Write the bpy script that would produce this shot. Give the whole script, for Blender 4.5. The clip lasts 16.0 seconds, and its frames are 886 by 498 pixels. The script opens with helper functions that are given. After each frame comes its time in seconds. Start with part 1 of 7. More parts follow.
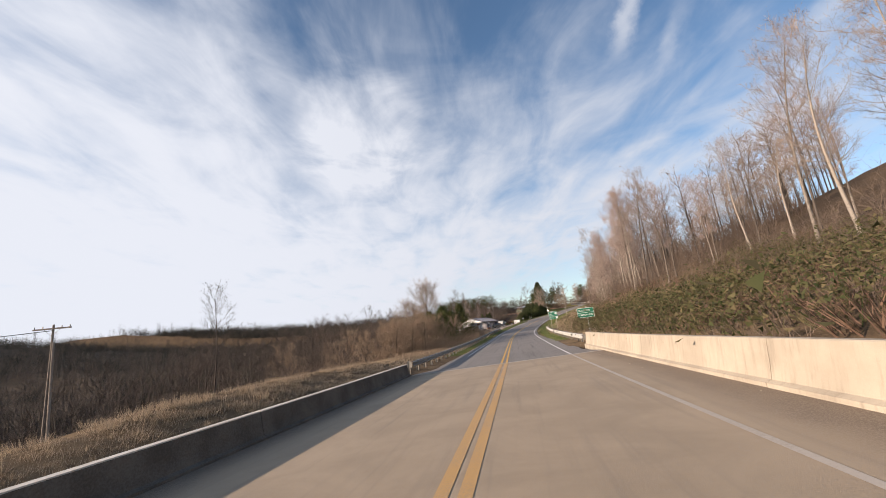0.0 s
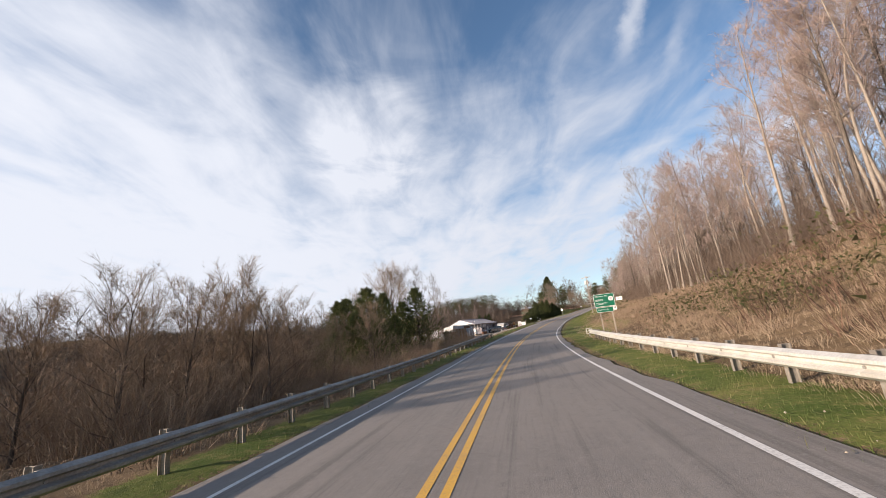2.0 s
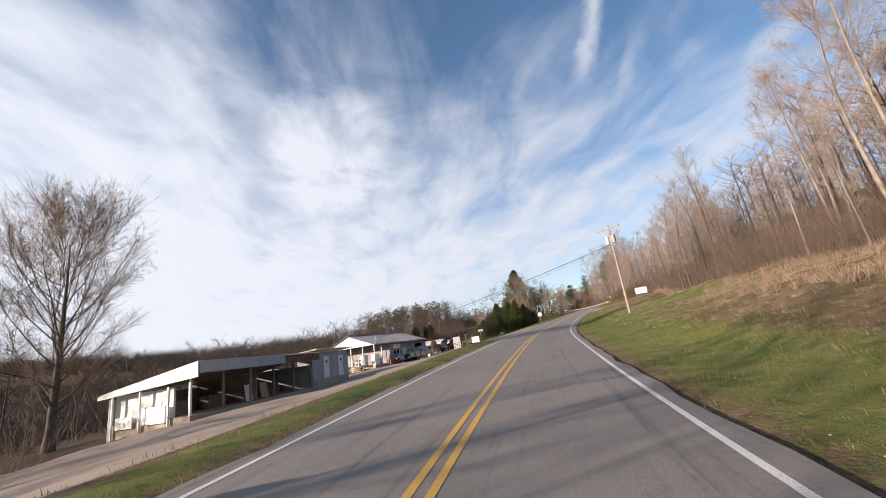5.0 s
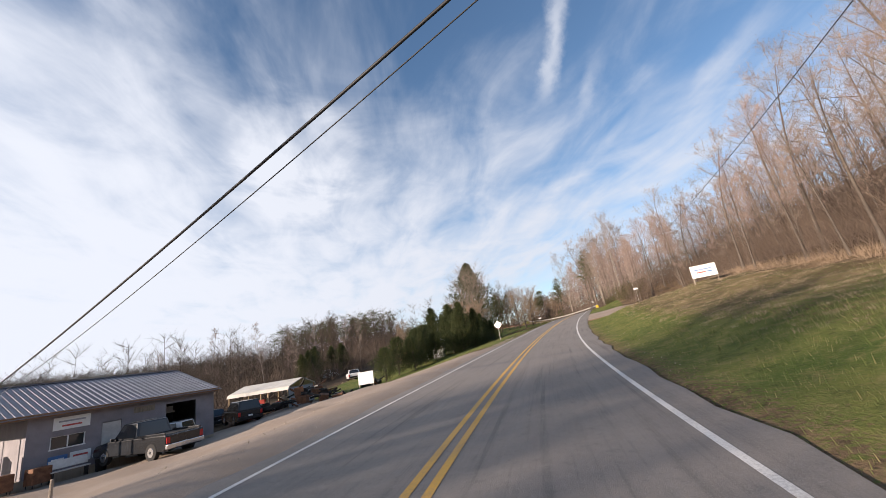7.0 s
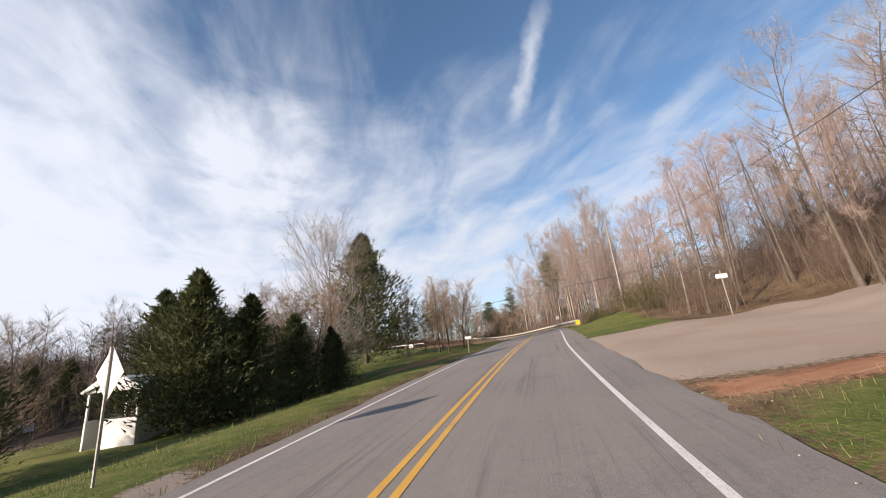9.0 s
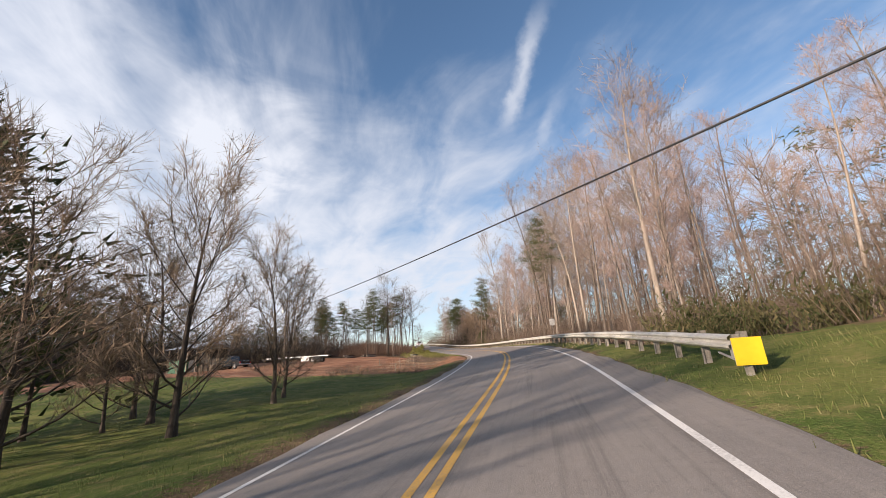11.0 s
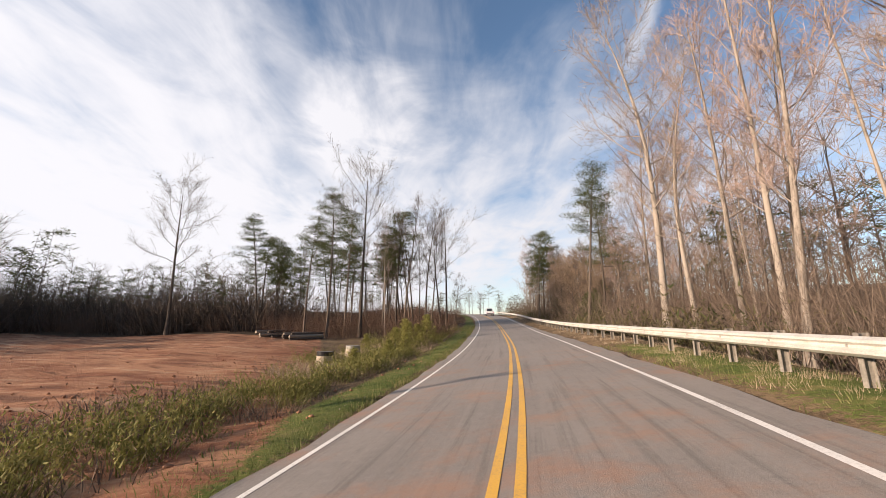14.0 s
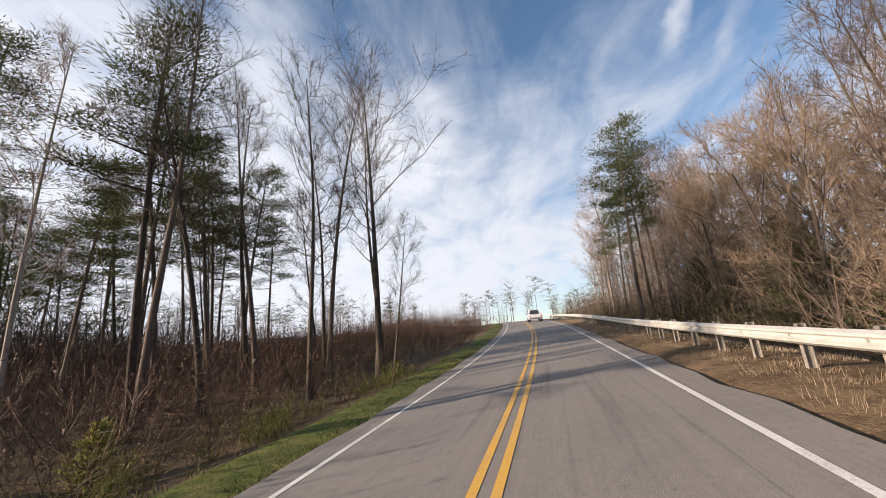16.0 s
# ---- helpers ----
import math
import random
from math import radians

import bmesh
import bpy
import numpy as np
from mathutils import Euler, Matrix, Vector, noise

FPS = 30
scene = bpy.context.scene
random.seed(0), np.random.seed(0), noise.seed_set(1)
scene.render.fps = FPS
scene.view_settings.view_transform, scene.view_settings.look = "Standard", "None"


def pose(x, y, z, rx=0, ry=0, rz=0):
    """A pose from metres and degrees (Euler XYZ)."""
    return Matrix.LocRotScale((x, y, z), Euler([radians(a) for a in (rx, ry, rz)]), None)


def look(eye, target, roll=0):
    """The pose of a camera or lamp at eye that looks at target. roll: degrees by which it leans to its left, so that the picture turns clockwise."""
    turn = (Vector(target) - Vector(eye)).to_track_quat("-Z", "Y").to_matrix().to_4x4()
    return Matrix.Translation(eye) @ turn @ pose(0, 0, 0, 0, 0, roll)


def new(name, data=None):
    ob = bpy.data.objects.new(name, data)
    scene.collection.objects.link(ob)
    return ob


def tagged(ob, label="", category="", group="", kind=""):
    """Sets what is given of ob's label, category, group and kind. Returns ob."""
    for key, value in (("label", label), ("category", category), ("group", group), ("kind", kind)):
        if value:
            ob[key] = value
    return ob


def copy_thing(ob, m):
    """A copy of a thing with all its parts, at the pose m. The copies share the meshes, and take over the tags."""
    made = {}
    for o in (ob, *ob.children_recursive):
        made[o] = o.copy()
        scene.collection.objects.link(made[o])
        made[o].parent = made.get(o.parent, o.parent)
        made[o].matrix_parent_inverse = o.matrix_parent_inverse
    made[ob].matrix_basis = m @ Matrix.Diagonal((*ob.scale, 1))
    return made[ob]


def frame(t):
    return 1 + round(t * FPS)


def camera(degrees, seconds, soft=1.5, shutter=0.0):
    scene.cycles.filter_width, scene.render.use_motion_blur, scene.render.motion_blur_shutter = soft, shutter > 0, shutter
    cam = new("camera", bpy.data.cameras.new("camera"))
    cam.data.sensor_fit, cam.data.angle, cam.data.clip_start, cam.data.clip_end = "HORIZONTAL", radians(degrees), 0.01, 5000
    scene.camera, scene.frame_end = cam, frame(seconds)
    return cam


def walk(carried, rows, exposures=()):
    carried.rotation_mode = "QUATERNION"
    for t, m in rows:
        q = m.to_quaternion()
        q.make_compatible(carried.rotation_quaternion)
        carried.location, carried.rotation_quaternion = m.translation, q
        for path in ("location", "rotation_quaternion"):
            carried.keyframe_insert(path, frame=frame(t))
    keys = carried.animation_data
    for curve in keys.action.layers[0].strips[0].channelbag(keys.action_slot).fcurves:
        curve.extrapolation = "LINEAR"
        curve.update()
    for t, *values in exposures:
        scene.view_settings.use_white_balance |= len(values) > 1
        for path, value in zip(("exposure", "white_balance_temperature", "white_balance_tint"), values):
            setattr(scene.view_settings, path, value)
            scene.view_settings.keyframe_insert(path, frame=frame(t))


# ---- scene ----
cam = camera(98.0, 16.0, 0.85)

# seconds, place, turn
PATH = [
    (0.0, 0.20, -0.03, 1.58, 102.48, 6.52, 11.57),
    (0.5, 0.00, 9.98, 1.46, 102.66, 6.41, 11.82),
    (1.0, -0.11, 19.99, 1.35, 102.74, 6.31, 11.99),
    (1.5, -0.17, 30.00, 1.28, 102.82, 6.23, 11.98),
    (2.0, -0.25, 40.01, 1.33, 103.16, 6.36, 12.34),
    (2.5, -0.23, 50.02, 1.34, 103.24, 6.35, 12.31),
    (3.0, -0.07, 60.01, 1.45, 103.57, 6.28, 11.70),
    (3.5, 0.15, 70.00, 1.62, 103.98, 6.47, 10.60),
    (4.0, 0.57, 79.97, 1.86, 104.28, 6.78, 9.24),
    (4.5, 1.21, 89.92, 2.17, 104.45, 7.32, 8.29),
    (5.0, 2.08, 99.86, 2.52, 104.55, 7.93, 7.58),
    (5.5, 3.18, 109.80, 2.90, 104.66, 8.48, 6.95),
    (6.0, 4.49, 119.75, 3.30, 104.84, 8.89, 6.21),
    (6.5, 6.03, 129.71, 3.72, 105.15, 9.08, 5.03),
    (7.0, 7.84, 139.70, 4.16, 105.69, 9.00, 2.88),
    (7.5, 9.93, 149.60, 4.65, 105.95, 8.31, 0.76),
    (8.0, 12.31, 159.28, 5.12, 105.54, 7.16, -1.12),
    (8.5, 14.91, 168.83, 5.69, 105.75, 6.19, -2.54),
    (9.0, 17.76, 178.18, 6.38, 106.34, 5.62, -4.41),
    (9.5, 20.81, 187.48, 7.13, 106.75, 5.09, -6.02),
    (10.0, 24.01, 196.82, 7.91, 106.82, 4.50, -6.97),
    (10.5, 27.34, 206.19, 8.67, 106.63, 3.93, -7.39),
    (11.0, 30.72, 215.63, 9.40, 106.23, 3.42, -7.20),
    (11.5, 34.01, 225.17, 10.07, 105.62, 2.91, -6.25),
    (12.0, 37.05, 234.84, 10.64, 104.74, 2.23, -4.34),
    (12.5, 39.63, 244.66, 11.09, 103.49, 1.04, -1.37),
    (13.0, 41.78, 254.52, 11.50, 102.59, 0.14, 1.80),
    (13.5, 43.47, 264.39, 11.82, 102.09, -0.14, 5.10),
    (14.0, 44.75, 274.17, 12.14, 101.86, 0.11, 8.43),
    (14.5, 45.49, 283.84, 12.39, 101.69, 0.61, 11.53),
    (15.0, 45.89, 293.39, 12.67, 102.09, 1.61, 14.47),
    (15.5, 45.98, 302.95, 13.03, 102.87, 3.14, 15.98),
    (16.0, 45.95, 312.51, 13.45, 103.87, 4.60, 17.17),
]
walk(cam, [(row[0], pose(*row[1:])) for row in PATH], [(0.0, -0.08, 6500, 10), (2.0, -0.02, 6450, 10), (4.0, 0.0, 6450, 10), (9.5, 0.03, 6400, 10),
    (12.0, 0.06, 6650, 11), (13.0, 0.14, 6950, 12), (14.0, 0.10, 6900, 12), (16.0, 0.08, 6550, 10)])

# ---- light ----
SUN_EL, SUN_AZ = 13.8, 240.0  # degrees; azimuth clockwise from +y
sun_way = Vector((math.sin(radians(SUN_AZ)) * math.cos(radians(SUN_EL)), math.cos(radians(SUN_AZ)) * math.cos(radians(SUN_EL)), math.sin(radians(SUN_EL))))
sun = new("sun", bpy.data.lights.new("sun", "SUN"))
sun.data.energy, sun.data.angle, sun.data.color = 9.0, radians(0.6), (1.0, 0.81, 0.66)
sun.matrix_world = look(sun_way * 50, (0, 0, 0))


class Nodes:
    """Small helper to wire shader nodes."""

    def __init__(self, tree):
        self.tree = tree
        tree.nodes.clear()

    def add(self, kind, **values):
        node = self.tree.nodes.new(kind)
        for key, value in values.items():
            if key.startswith("in_"):
                self.put(node.inputs[int(key[3:])], value)
            else:
                setattr(node, key, value)
        return node

    def put(self, socket, value):
        if isinstance(value, bpy.types.NodeSocket):
            self.tree.links.new(value, socket)
        elif isinstance(value, bpy.types.Node):
            self.tree.links.new(value.outputs[0], socket)
        else:
            socket.default_value = value

    def math(self, op, a, b=0.0, c=0.0, clamp=False):
        node = self.add("ShaderNodeMath", operation=op, use_clamp=clamp)
        for n, v in enumerate((a, b, c)):
            self.put(node.inputs[n], v)
        return node.outputs[0]

    def ramp(self, value, low, high):
        node = self.add("ShaderNodeMapRange", interpolation_type="SMOOTHSTEP")
        for n, v in enumerate((value, low, high, 0.0, 1.0)):
            self.put(node.inputs[n], v)
        return node.outputs[0]

    def noise(self, vector, scale, detail=4.0, rough=0.55, distort=0.0):
        node = self.add("ShaderNodeTexNoise")
        self.put(node.inputs["Vector"], vector)
        for key, v in (("Scale", scale), ("Detail", detail), ("Roughness", rough), ("Distortion", distort)):
            node.inputs[key].default_value = v
        return node.outputs[0]

    def mix(self, fac, a, b):
        node = self.add("ShaderNodeMix", data_type="RGBA")
        self.put(node.inputs[0], fac)
        self.put(node.inputs[6], a if not isinstance(a, tuple) else (*a, 1.0))
        self.put(node.inputs[7], b if not isinstance(b, tuple) else (*b, 1.0))
        return node.outputs[2]


def make_world():
    world = bpy.data.worlds.new("sky")
    scene.world = world
    world.use_nodes = True
    n = Nodes(world.node_tree)
    way = n.add("ShaderNodeTexCoord").outputs["Generated"]
    split = n.add("ShaderNodeSeparateXYZ", in_0=way)
    x, y, z = split.outputs
    up = n.math("MAXIMUM", z, 0.0)
    flat = n.math("ADD", up, 0.10)
    # the cloud sheet, seen as a plane high above; streaks run along the wind
    u, v = n.math("DIVIDE", x, flat), n.math("DIVIDE", y, flat)
    wind = radians(13)
    along = n.math("ADD", n.math("MULTIPLY", v, math.cos(wind)), n.math("MULTIPLY", u, -math.sin(wind)))
    across = n.math("ADD", n.math("MULTIPLY", u, math.cos(wind)), n.math("MULTIPLY", v, math.sin(wind)))
    plane = n.add("ShaderNodeCombineXYZ", in_0=across, in_1=n.math("MULTIPLY", along, 0.40))
    big = n.noise(plane, 0.9, 3.0, 0.5, 0.2)
    fine = n.noise(plane, 4.2, 6.0, 0.56, 0.45)
    puffs = n.noise(n.add("ShaderNodeCombineXYZ", in_0=across, in_1=along), 2.2, 5.0, 0.55, 0.6)
    # a thick veil to the side of the sun and low down, thinning overhead and away from the sun
    side = n.math("MULTIPLY", x, -0.38)
    low = n.math("MULTIPLY", n.math("SUBTRACT", 0.44, up), 1.35)
    base = n.math("ADD", n.math("ADD", side, low), 0.46)
    wisps = n.math("ADD", n.math("MULTIPLY", n.math("SUBTRACT", fine, 0.5), 1.25), n.math("MULTIPLY", n.math("SUBTRACT", big, 0.5), 0.8))
    wisps = n.math("ADD", wisps, n.math("MULTIPLY", n.math("SUBTRACT", puffs, 0.5), 0.75))
    amount = n.ramp(n.math("ADD", base, wisps), -0.12, 1.02)
    # clear band just over the horizon, ragged
    rim = n.math("ADD", n.math("ADD", z, n.math("MULTIPLY", x, -0.22)), n.math("MULTIPLY", n.math("SUBTRACT", n.noise(way, 3.0, 4.0, 0.5, 0.4), 0.5), 0.16))
    amount = n.math("MULTIPLY", amount, n.math("ADD", 0.30, n.math("MULTIPLY", n.ramp(rim, 0.02, 0.17), 0.70)))
    # one dense puff
    near = n.add("ShaderNodeVectorMath", operation="DOT_PRODUCT", in_0=way, in_1=Vector(PUFF).normalized())
    spot_on = n.math("ADD", near.outputs["Value"], n.math("MULTIPLY", n.math("SUBTRACT", puffs, 0.5), 0.03))
    amount = n.math("ADD", amount, n.math("MULTIPLY", n.ramp(spot_on, 0.986, 1.0), 0.42), clamp=True)
    # hanging streaks of ice, each from a high end to a low one
    for top, foot, wide, gain in STREAKS:
        a, b = Vector(top).normalized(), Vector(foot).normalized()
        flat_way, run = a.cross(b).normalized(), (b - a).normalized()
        off = n.add("ShaderNodeVectorMath", operation="DOT_PRODUCT", in_0=way, in_1=flat_way).outputs["Value"]
        off = n.math("ADD", off, n.math("MULTIPLY", n.math("SUBTRACT", n.noise(way, 7.0, 3.0, 0.5), 0.5), wide * 1.6))
        off = n.math("ADD", off, n.math("MULTIPLY", n.math("SUBTRACT", n.noise(way, 30.0, 4.0, 0.6), 0.5), wide * 1.1))
        pos = n.add("ShaderNodeVectorMath", operation="DOT_PRODUCT", in_0=way, in_1=run).outputs["Value"]
        lo, hi = a.dot(run), b.dot(run)
        ends = n.math("MULTIPLY", n.ramp(pos, lo - 0.06, lo + 0.10), n.ramp(pos, hi + 0.05, hi - 0.03))
        blob = n.math("MULTIPLY", n.ramp(n.math("ABSOLUTE", off), wide, 0.0), ends)
        amount = n.math("ADD", amount, n.math("MULTIPLY", blob, gain), clamp=True)
    clear = n.add("ShaderNodeBackground", in_0=n.add("ShaderNodeTexSky", sky_type="NISHITA", sun_disc=False, sun_elevation=radians(SUN_EL), sun_rotation=radians(SUN_AZ), altitude=300.0, air_density=1.0, dust_density=0.1, ozone_density=2.6), in_1=SKY)
    bright = n.math("ADD", CLOUD, n.math("MULTIPLY", n.ramp(n.math("MULTIPLY", x, -1.0), -0.3, 0.8), CLOUD * 0.12))
    cloud = n.add("ShaderNodeBackground", in_0=(0.885, 0.912, 1.0, 1.0), in_1=bright)
    out = n.add("ShaderNodeOutputWorld")
    n.put(out.inputs[0], n.add("ShaderNodeMixShader", in_0=amount, in_1=clear.outputs[0], in_2=cloud.outputs[0]))


SKY, CLOUD = 0.19, 0.88
PUFF = (-0.309, 0.800, 0.514)
STREAKS = (((0.328, 0.621, 0.712), (0.293, 0.780, 0.553), 0.032, 0.62), ((0.399, 0.725, 0.562), (0.379, 0.770, 0.513), 0.024, 0.40), ((0.638, 0.591, 0.494), (0.572, 0.685, 0.452), 0.030, 0.30))
make_world()


# ---- plan ----
# the yellow line: place, then height and crossfall (degrees, right side down), every 20 m from -80 m
ROAD_XY = [(-0.86, -80.02), (-0.86, -60.02), (-0.86, -40.02), (-0.21, -20.03), (-0.69, -0.03), (-1.04, 19.98), (-1.43, 40.00), (-1.61, 60.03),
    (-1.02, 80.12), (0.58, 100.12), (3.01, 120.00), (6.19, 139.78), (10.59, 159.39), (16.10, 178.82), (22.53, 197.85), (29.57, 216.50),
    (36.34, 235.06), (41.47, 254.12), (44.39, 273.85), (45.28, 293.82), (45.02, 313.80), (44.30, 333.73), (42.89, 353.61), (40.59, 373.43),
    (37.56, 393.15), (33.87, 412.72), (29.26, 432.11), (23.75, 451.25), (17.34, 470.12)]
ROAD_ZB = [(1.37, -1.50), (1.02, -1.50), (0.67, -1.50), (0.35, -1.92), (-0.00, -1.96), (-0.24, -1.70), (-0.28, -1.72), (-0.14, -1.45),
    (0.28, -0.08), (0.92, 1.19), (1.72, 1.52), (2.59, 1.03), (3.55, -0.05), (4.80, -1.59), (6.31, -3.08), (7.81, -4.56),
    (9.02, -5.78), (9.91, -6.51), (10.51, -6.85), (11.05, -5.74), (11.81, -4.14), (12.84, -3.10), (14.22, -2.39), (15.52, -1.56),
    (16.62, -0.96), (17.51, -0.60), (18.24, -0.40), (18.83, -0.20), (19.26, -0.00)]
STEP = 20.0
EDGE = 5.0  # where the road's crossfall ends


def spline(rows, k):
    """Catmull-Rom through evenly spaced rows."""
    rows = np.asarray(rows, float)
    k = np.clip(np.asarray(k, float), 0, len(rows) - 1.0001)
    i = k.astype(int)
    f = (k - i)[..., None]
    a, b, c, d = (rows[np.clip(i + o, 0, len(rows) - 1)] for o in (-1, 0, 1, 2))
    return b + 0.5 * f * (c - a + f * (2 * a - 5 * b + 4 * c - d + f * (3 * (b - c) + d - a)))


def road_at(s):
    """Place (x, y, z), heading (unit x, y) and crossfall slope of the yellow line at s metres."""
    k = (np.asarray(s, float) + 80) / STEP
    xy, zb = spline(ROAD_XY, k), spline(ROAD_ZB, k)
    way = spline(ROAD_XY, k + 0.02) - spline(ROAD_XY, k - 0.02)
    way = way / np.linalg.norm(way, axis=-1, keepdims=True)
    return np.concatenate([xy, zb[..., :1]], -1), way, -np.tan(np.radians(zb[..., 1]))


S_ALL = np.arange(-80, 480.01, 1.0)
LINE, WAY, FALL = road_at(S_ALL)


def to_road(x, y):
    """s and lateral place (right is plus) of points."""
    x, y = np.atleast_1d(np.asarray(x, float)), np.atleast_1d(np.asarray(y, float))
    s, lat = np.empty(x.shape), np.empty(x.shape)
    for a in range(0, x.size, 20000):
        q = np.stack([x[a : a + 20000], y[a : a + 20000]], -1)
        i = ((q[:, None] - LINE[None, ::4, :2]) ** 2).sum(-1).argmin(1) * 4
        off = q - LINE[i, :2]
        s[a : a + 20000] = S_ALL[i] + (off * WAY[i]).sum(-1)
        lat[a : a + 20000] = off[:, 0] * WAY[i][:, 1] - off[:, 1] * WAY[i][:, 0]
    return s, lat


LATS = np.array([5.0, 6.5, 8.5, 12, 18, 28, 45, 80, 160])
# height of the ground beside the road's edge, by distance from the yellow line
RIGHT = [(-80, 0, .3, .8, 1.6, 2.8, 5.2, 11, 25, 40), (26, 0, .4, .9, 1.7, 3.0, 5.6, 12, 26, 40), (44, 0, .1, .6, 1.6, 3.5, 6.7, 13, 27, 40), (62, 0, .1, .5, 1.65, 4.5, 8.2, 14.3, 27, 40), (80, 0, 0, .4, 1.5, 3.2, 6, 12, 25, 40),
    (142, 0, .2, .75, 1.4, 2.6, 4.4, 8.4, 18, 34), (165, 0, .3, .7, 1.2, 2.0, 3.5, 7.5, 16, 32), (183, 0, .4, 1.0, 1.6, 2.4, 3.8, 7.5, 15, 30), (189, 0, .1, .3, .5, 1.2, 3, 8, 18, 30), (205, 0, .1, .3, .5, 1.2, 3, 8, 18, 30), (225, 0, .2, .7, 1.5, 3, 6, 12, 20, 30), (250, 0, 0, -.4, -.9, -1.6, -2, -2, 2, 12), (440, 0, 0, -.4, -1, -2, -2.5, -2, 2, 12)]
LEFT = [(-80, 0, -.8, -1.6, -3.2, -6, -9, -12, -14, -10), (-2, 0, .15, .45, -1.5, -6, -9, -12, -14, -10), (12, 0, .4, .95, -.2, -4.2, -8, -12, -14, -10), (38, 0, .1, .4, .3, -2.4, -6, -10, -13, -10), (60, 0, -.2, -.7, -1.3, -2.6, -4, -7, -11, -10), (92, 0, -.1, -.4, -1, -1.8, -2.8, -4.5, -8, -9),
    (120, 0, -.1, -.4, -.9, -1.5, -2.2, -3.5, -6, -6), (170, 0, -.2, -.6, -1.3, -1.9, -2.6, -3.6, -6, -6), (200, 0, -.1, -.4, -.9, -1.6, -2.2, -3, -5, -6), (230, 0, -.1, -.2, -.3, -.5, -.6, -1, -3, -4), (250, 0, -.2, -.2, 0, .2, .2, 0, -1, -2), (285, 0, -.3, -.3, 0, .1, .2, 0, -1, -2), (320, 0, -.4, -.6, -.3, 0, 0, 0, 0, 0), (440, 0, -.2, -.2, 0, .2, .3, .5, 1, 2)]


def ground_z(x, y):
    """Height of the ground."""
    x, y = np.atleast_1d(np.asarray(x, float)), np.atleast_1d(np.asarray(y, float))
    s, lat = to_road(x, y)
    line, _, fall = road_at(np.clip(s, -79, 479))
    z = line[:, 2] + fall * np.clip(lat, -EDGE, EDGE)
    away = np.abs(lat)
    add = np.zeros_like(z)
    for table, side in ((RIGHT, lat > 0), (LEFT, lat <= 0)):
        table = np.asarray(table, float)
        k = np.interp(s, table[:, 0], np.arange(len(table)))
        i = np.minimum(k.astype(int), len(table) - 2)
        f = k - i
        f = f * f * (3 - 2 * f)
        j = np.clip(np.interp(away, LATS, np.arange(len(LATS))), 0, len(LATS) - 1.001)
        m = j.astype(int)
        g = j - m
        rows = table[:, 1:]
        low = rows[i, m] * (1 - g) + rows[i, m + 1] * g
        high = rows[i + 1, m] * (1 - g) + rows[i + 1, m + 1] * g
        add = np.where(side, low * (1 - f) + high * f, add)
    rough = np.clip((away - 5.5) / 8, 0, 1)
    lumps = 0.10 * np.sin(x * 1.1 + 1.7 * np.sin(y * 0.53)) * np.sin(y * 0.9 + np.sin(x * 0.71)) + 0.25 * np.sin(x * 0.23 + 2) * np.sin(y * 0.19 + 1)
    far = np.clip((np.hypot(x - 10, y - 150) - 330) / 500, 0, 1)
    hills = 13 * (0.25 + np.sin(x * 0.006 + 1.0) * np.sin(y * 0.0047 + 0.5) + 0.35 * np.sin(x * 0.017 + y * 0.013))
    ridge = 42 * np.exp(-(((x + 440) / 170) ** 2) - ((y - 180) / 170) ** 2)
    return z + add + rough * lumps + far * hills + ridge


def spot(s, lat, up=0.0):
    """World place on the ground, at s along the road and lat to its right."""
    line, way, _ = road_at(float(s))
    x, y = line[0] + lat * way[1], line[1] - lat * way[0]
    return Vector((x, y, float(ground_z(x, y)[0]) + up))


def deck(s, lat, up=0.0):
    """World place on the road's surface."""
    line, way, fall = road_at(float(s))
    return Vector((line[0] + lat * way[1], line[1] - lat * way[0], line[2] + fall * max(-EDGE, min(EDGE, lat)) + up))


def heading(s):
    """Degrees by which the road points to the left of +y."""
    _, way, _ = road_at(float(s))
    return math.degrees(math.atan2(-way[0], way[1]))


# ---- end of plan ----
# ---- materials ----
def material(name, build, bump=None):
    m = bpy.data.materials.new(name)
    m.use_nodes = True
    n = Nodes(m.node_tree)
    out = n.add("ShaderNodeOutputMaterial")
    bsdf = n.add("ShaderNodeBsdfPrincipled")
    n.put(out.inputs[0], bsdf)
    build(n, bsdf)
    return m


def relief(n, bsdf, height, strength=0.4, distance=0.02):
    b = n.add("ShaderNodeBump")
    n.put(b.inputs["Strength"], strength)
    b.inputs["Distance"].default_value = distance
    n.put(b.inputs["Height"], height)
    n.put(bsdf.inputs["Normal"], b)


def where(n):
    return n.add("ShaderNodeNewGeometry").outputs["Position"]


def local(n):
    return n.add("ShaderNodeTexCoord").outputs["Object"]


def plain(name, a, b, scale=3.0, rough=0.7, metal=0.0, fine=40.0, bump=0.25, spec=0.4):
    """Two colours mixed by two scales of noise, with a little relief."""

    def build(n, bsdf):
        p = local(n)
        f = n.math("ADD", n.math("MULTIPLY", n.noise(p, scale, 4), 0.6), n.math("MULTIPLY", n.noise(p, fine, 3), 0.4))
        n.put(bsdf.inputs["Base Color"], n.mix(n.ramp(f, 0.35, 0.65), a, b))
        bsdf.inputs["Roughness"].default_value, bsdf.inputs["Metallic"].default_value = rough, metal
        bsdf.inputs["Specular IOR Level"].default_value = spec
        if bump:
            relief(n, bsdf, n.noise(p, fine * 2, 3), bump, 0.01)

    return material(name, build)


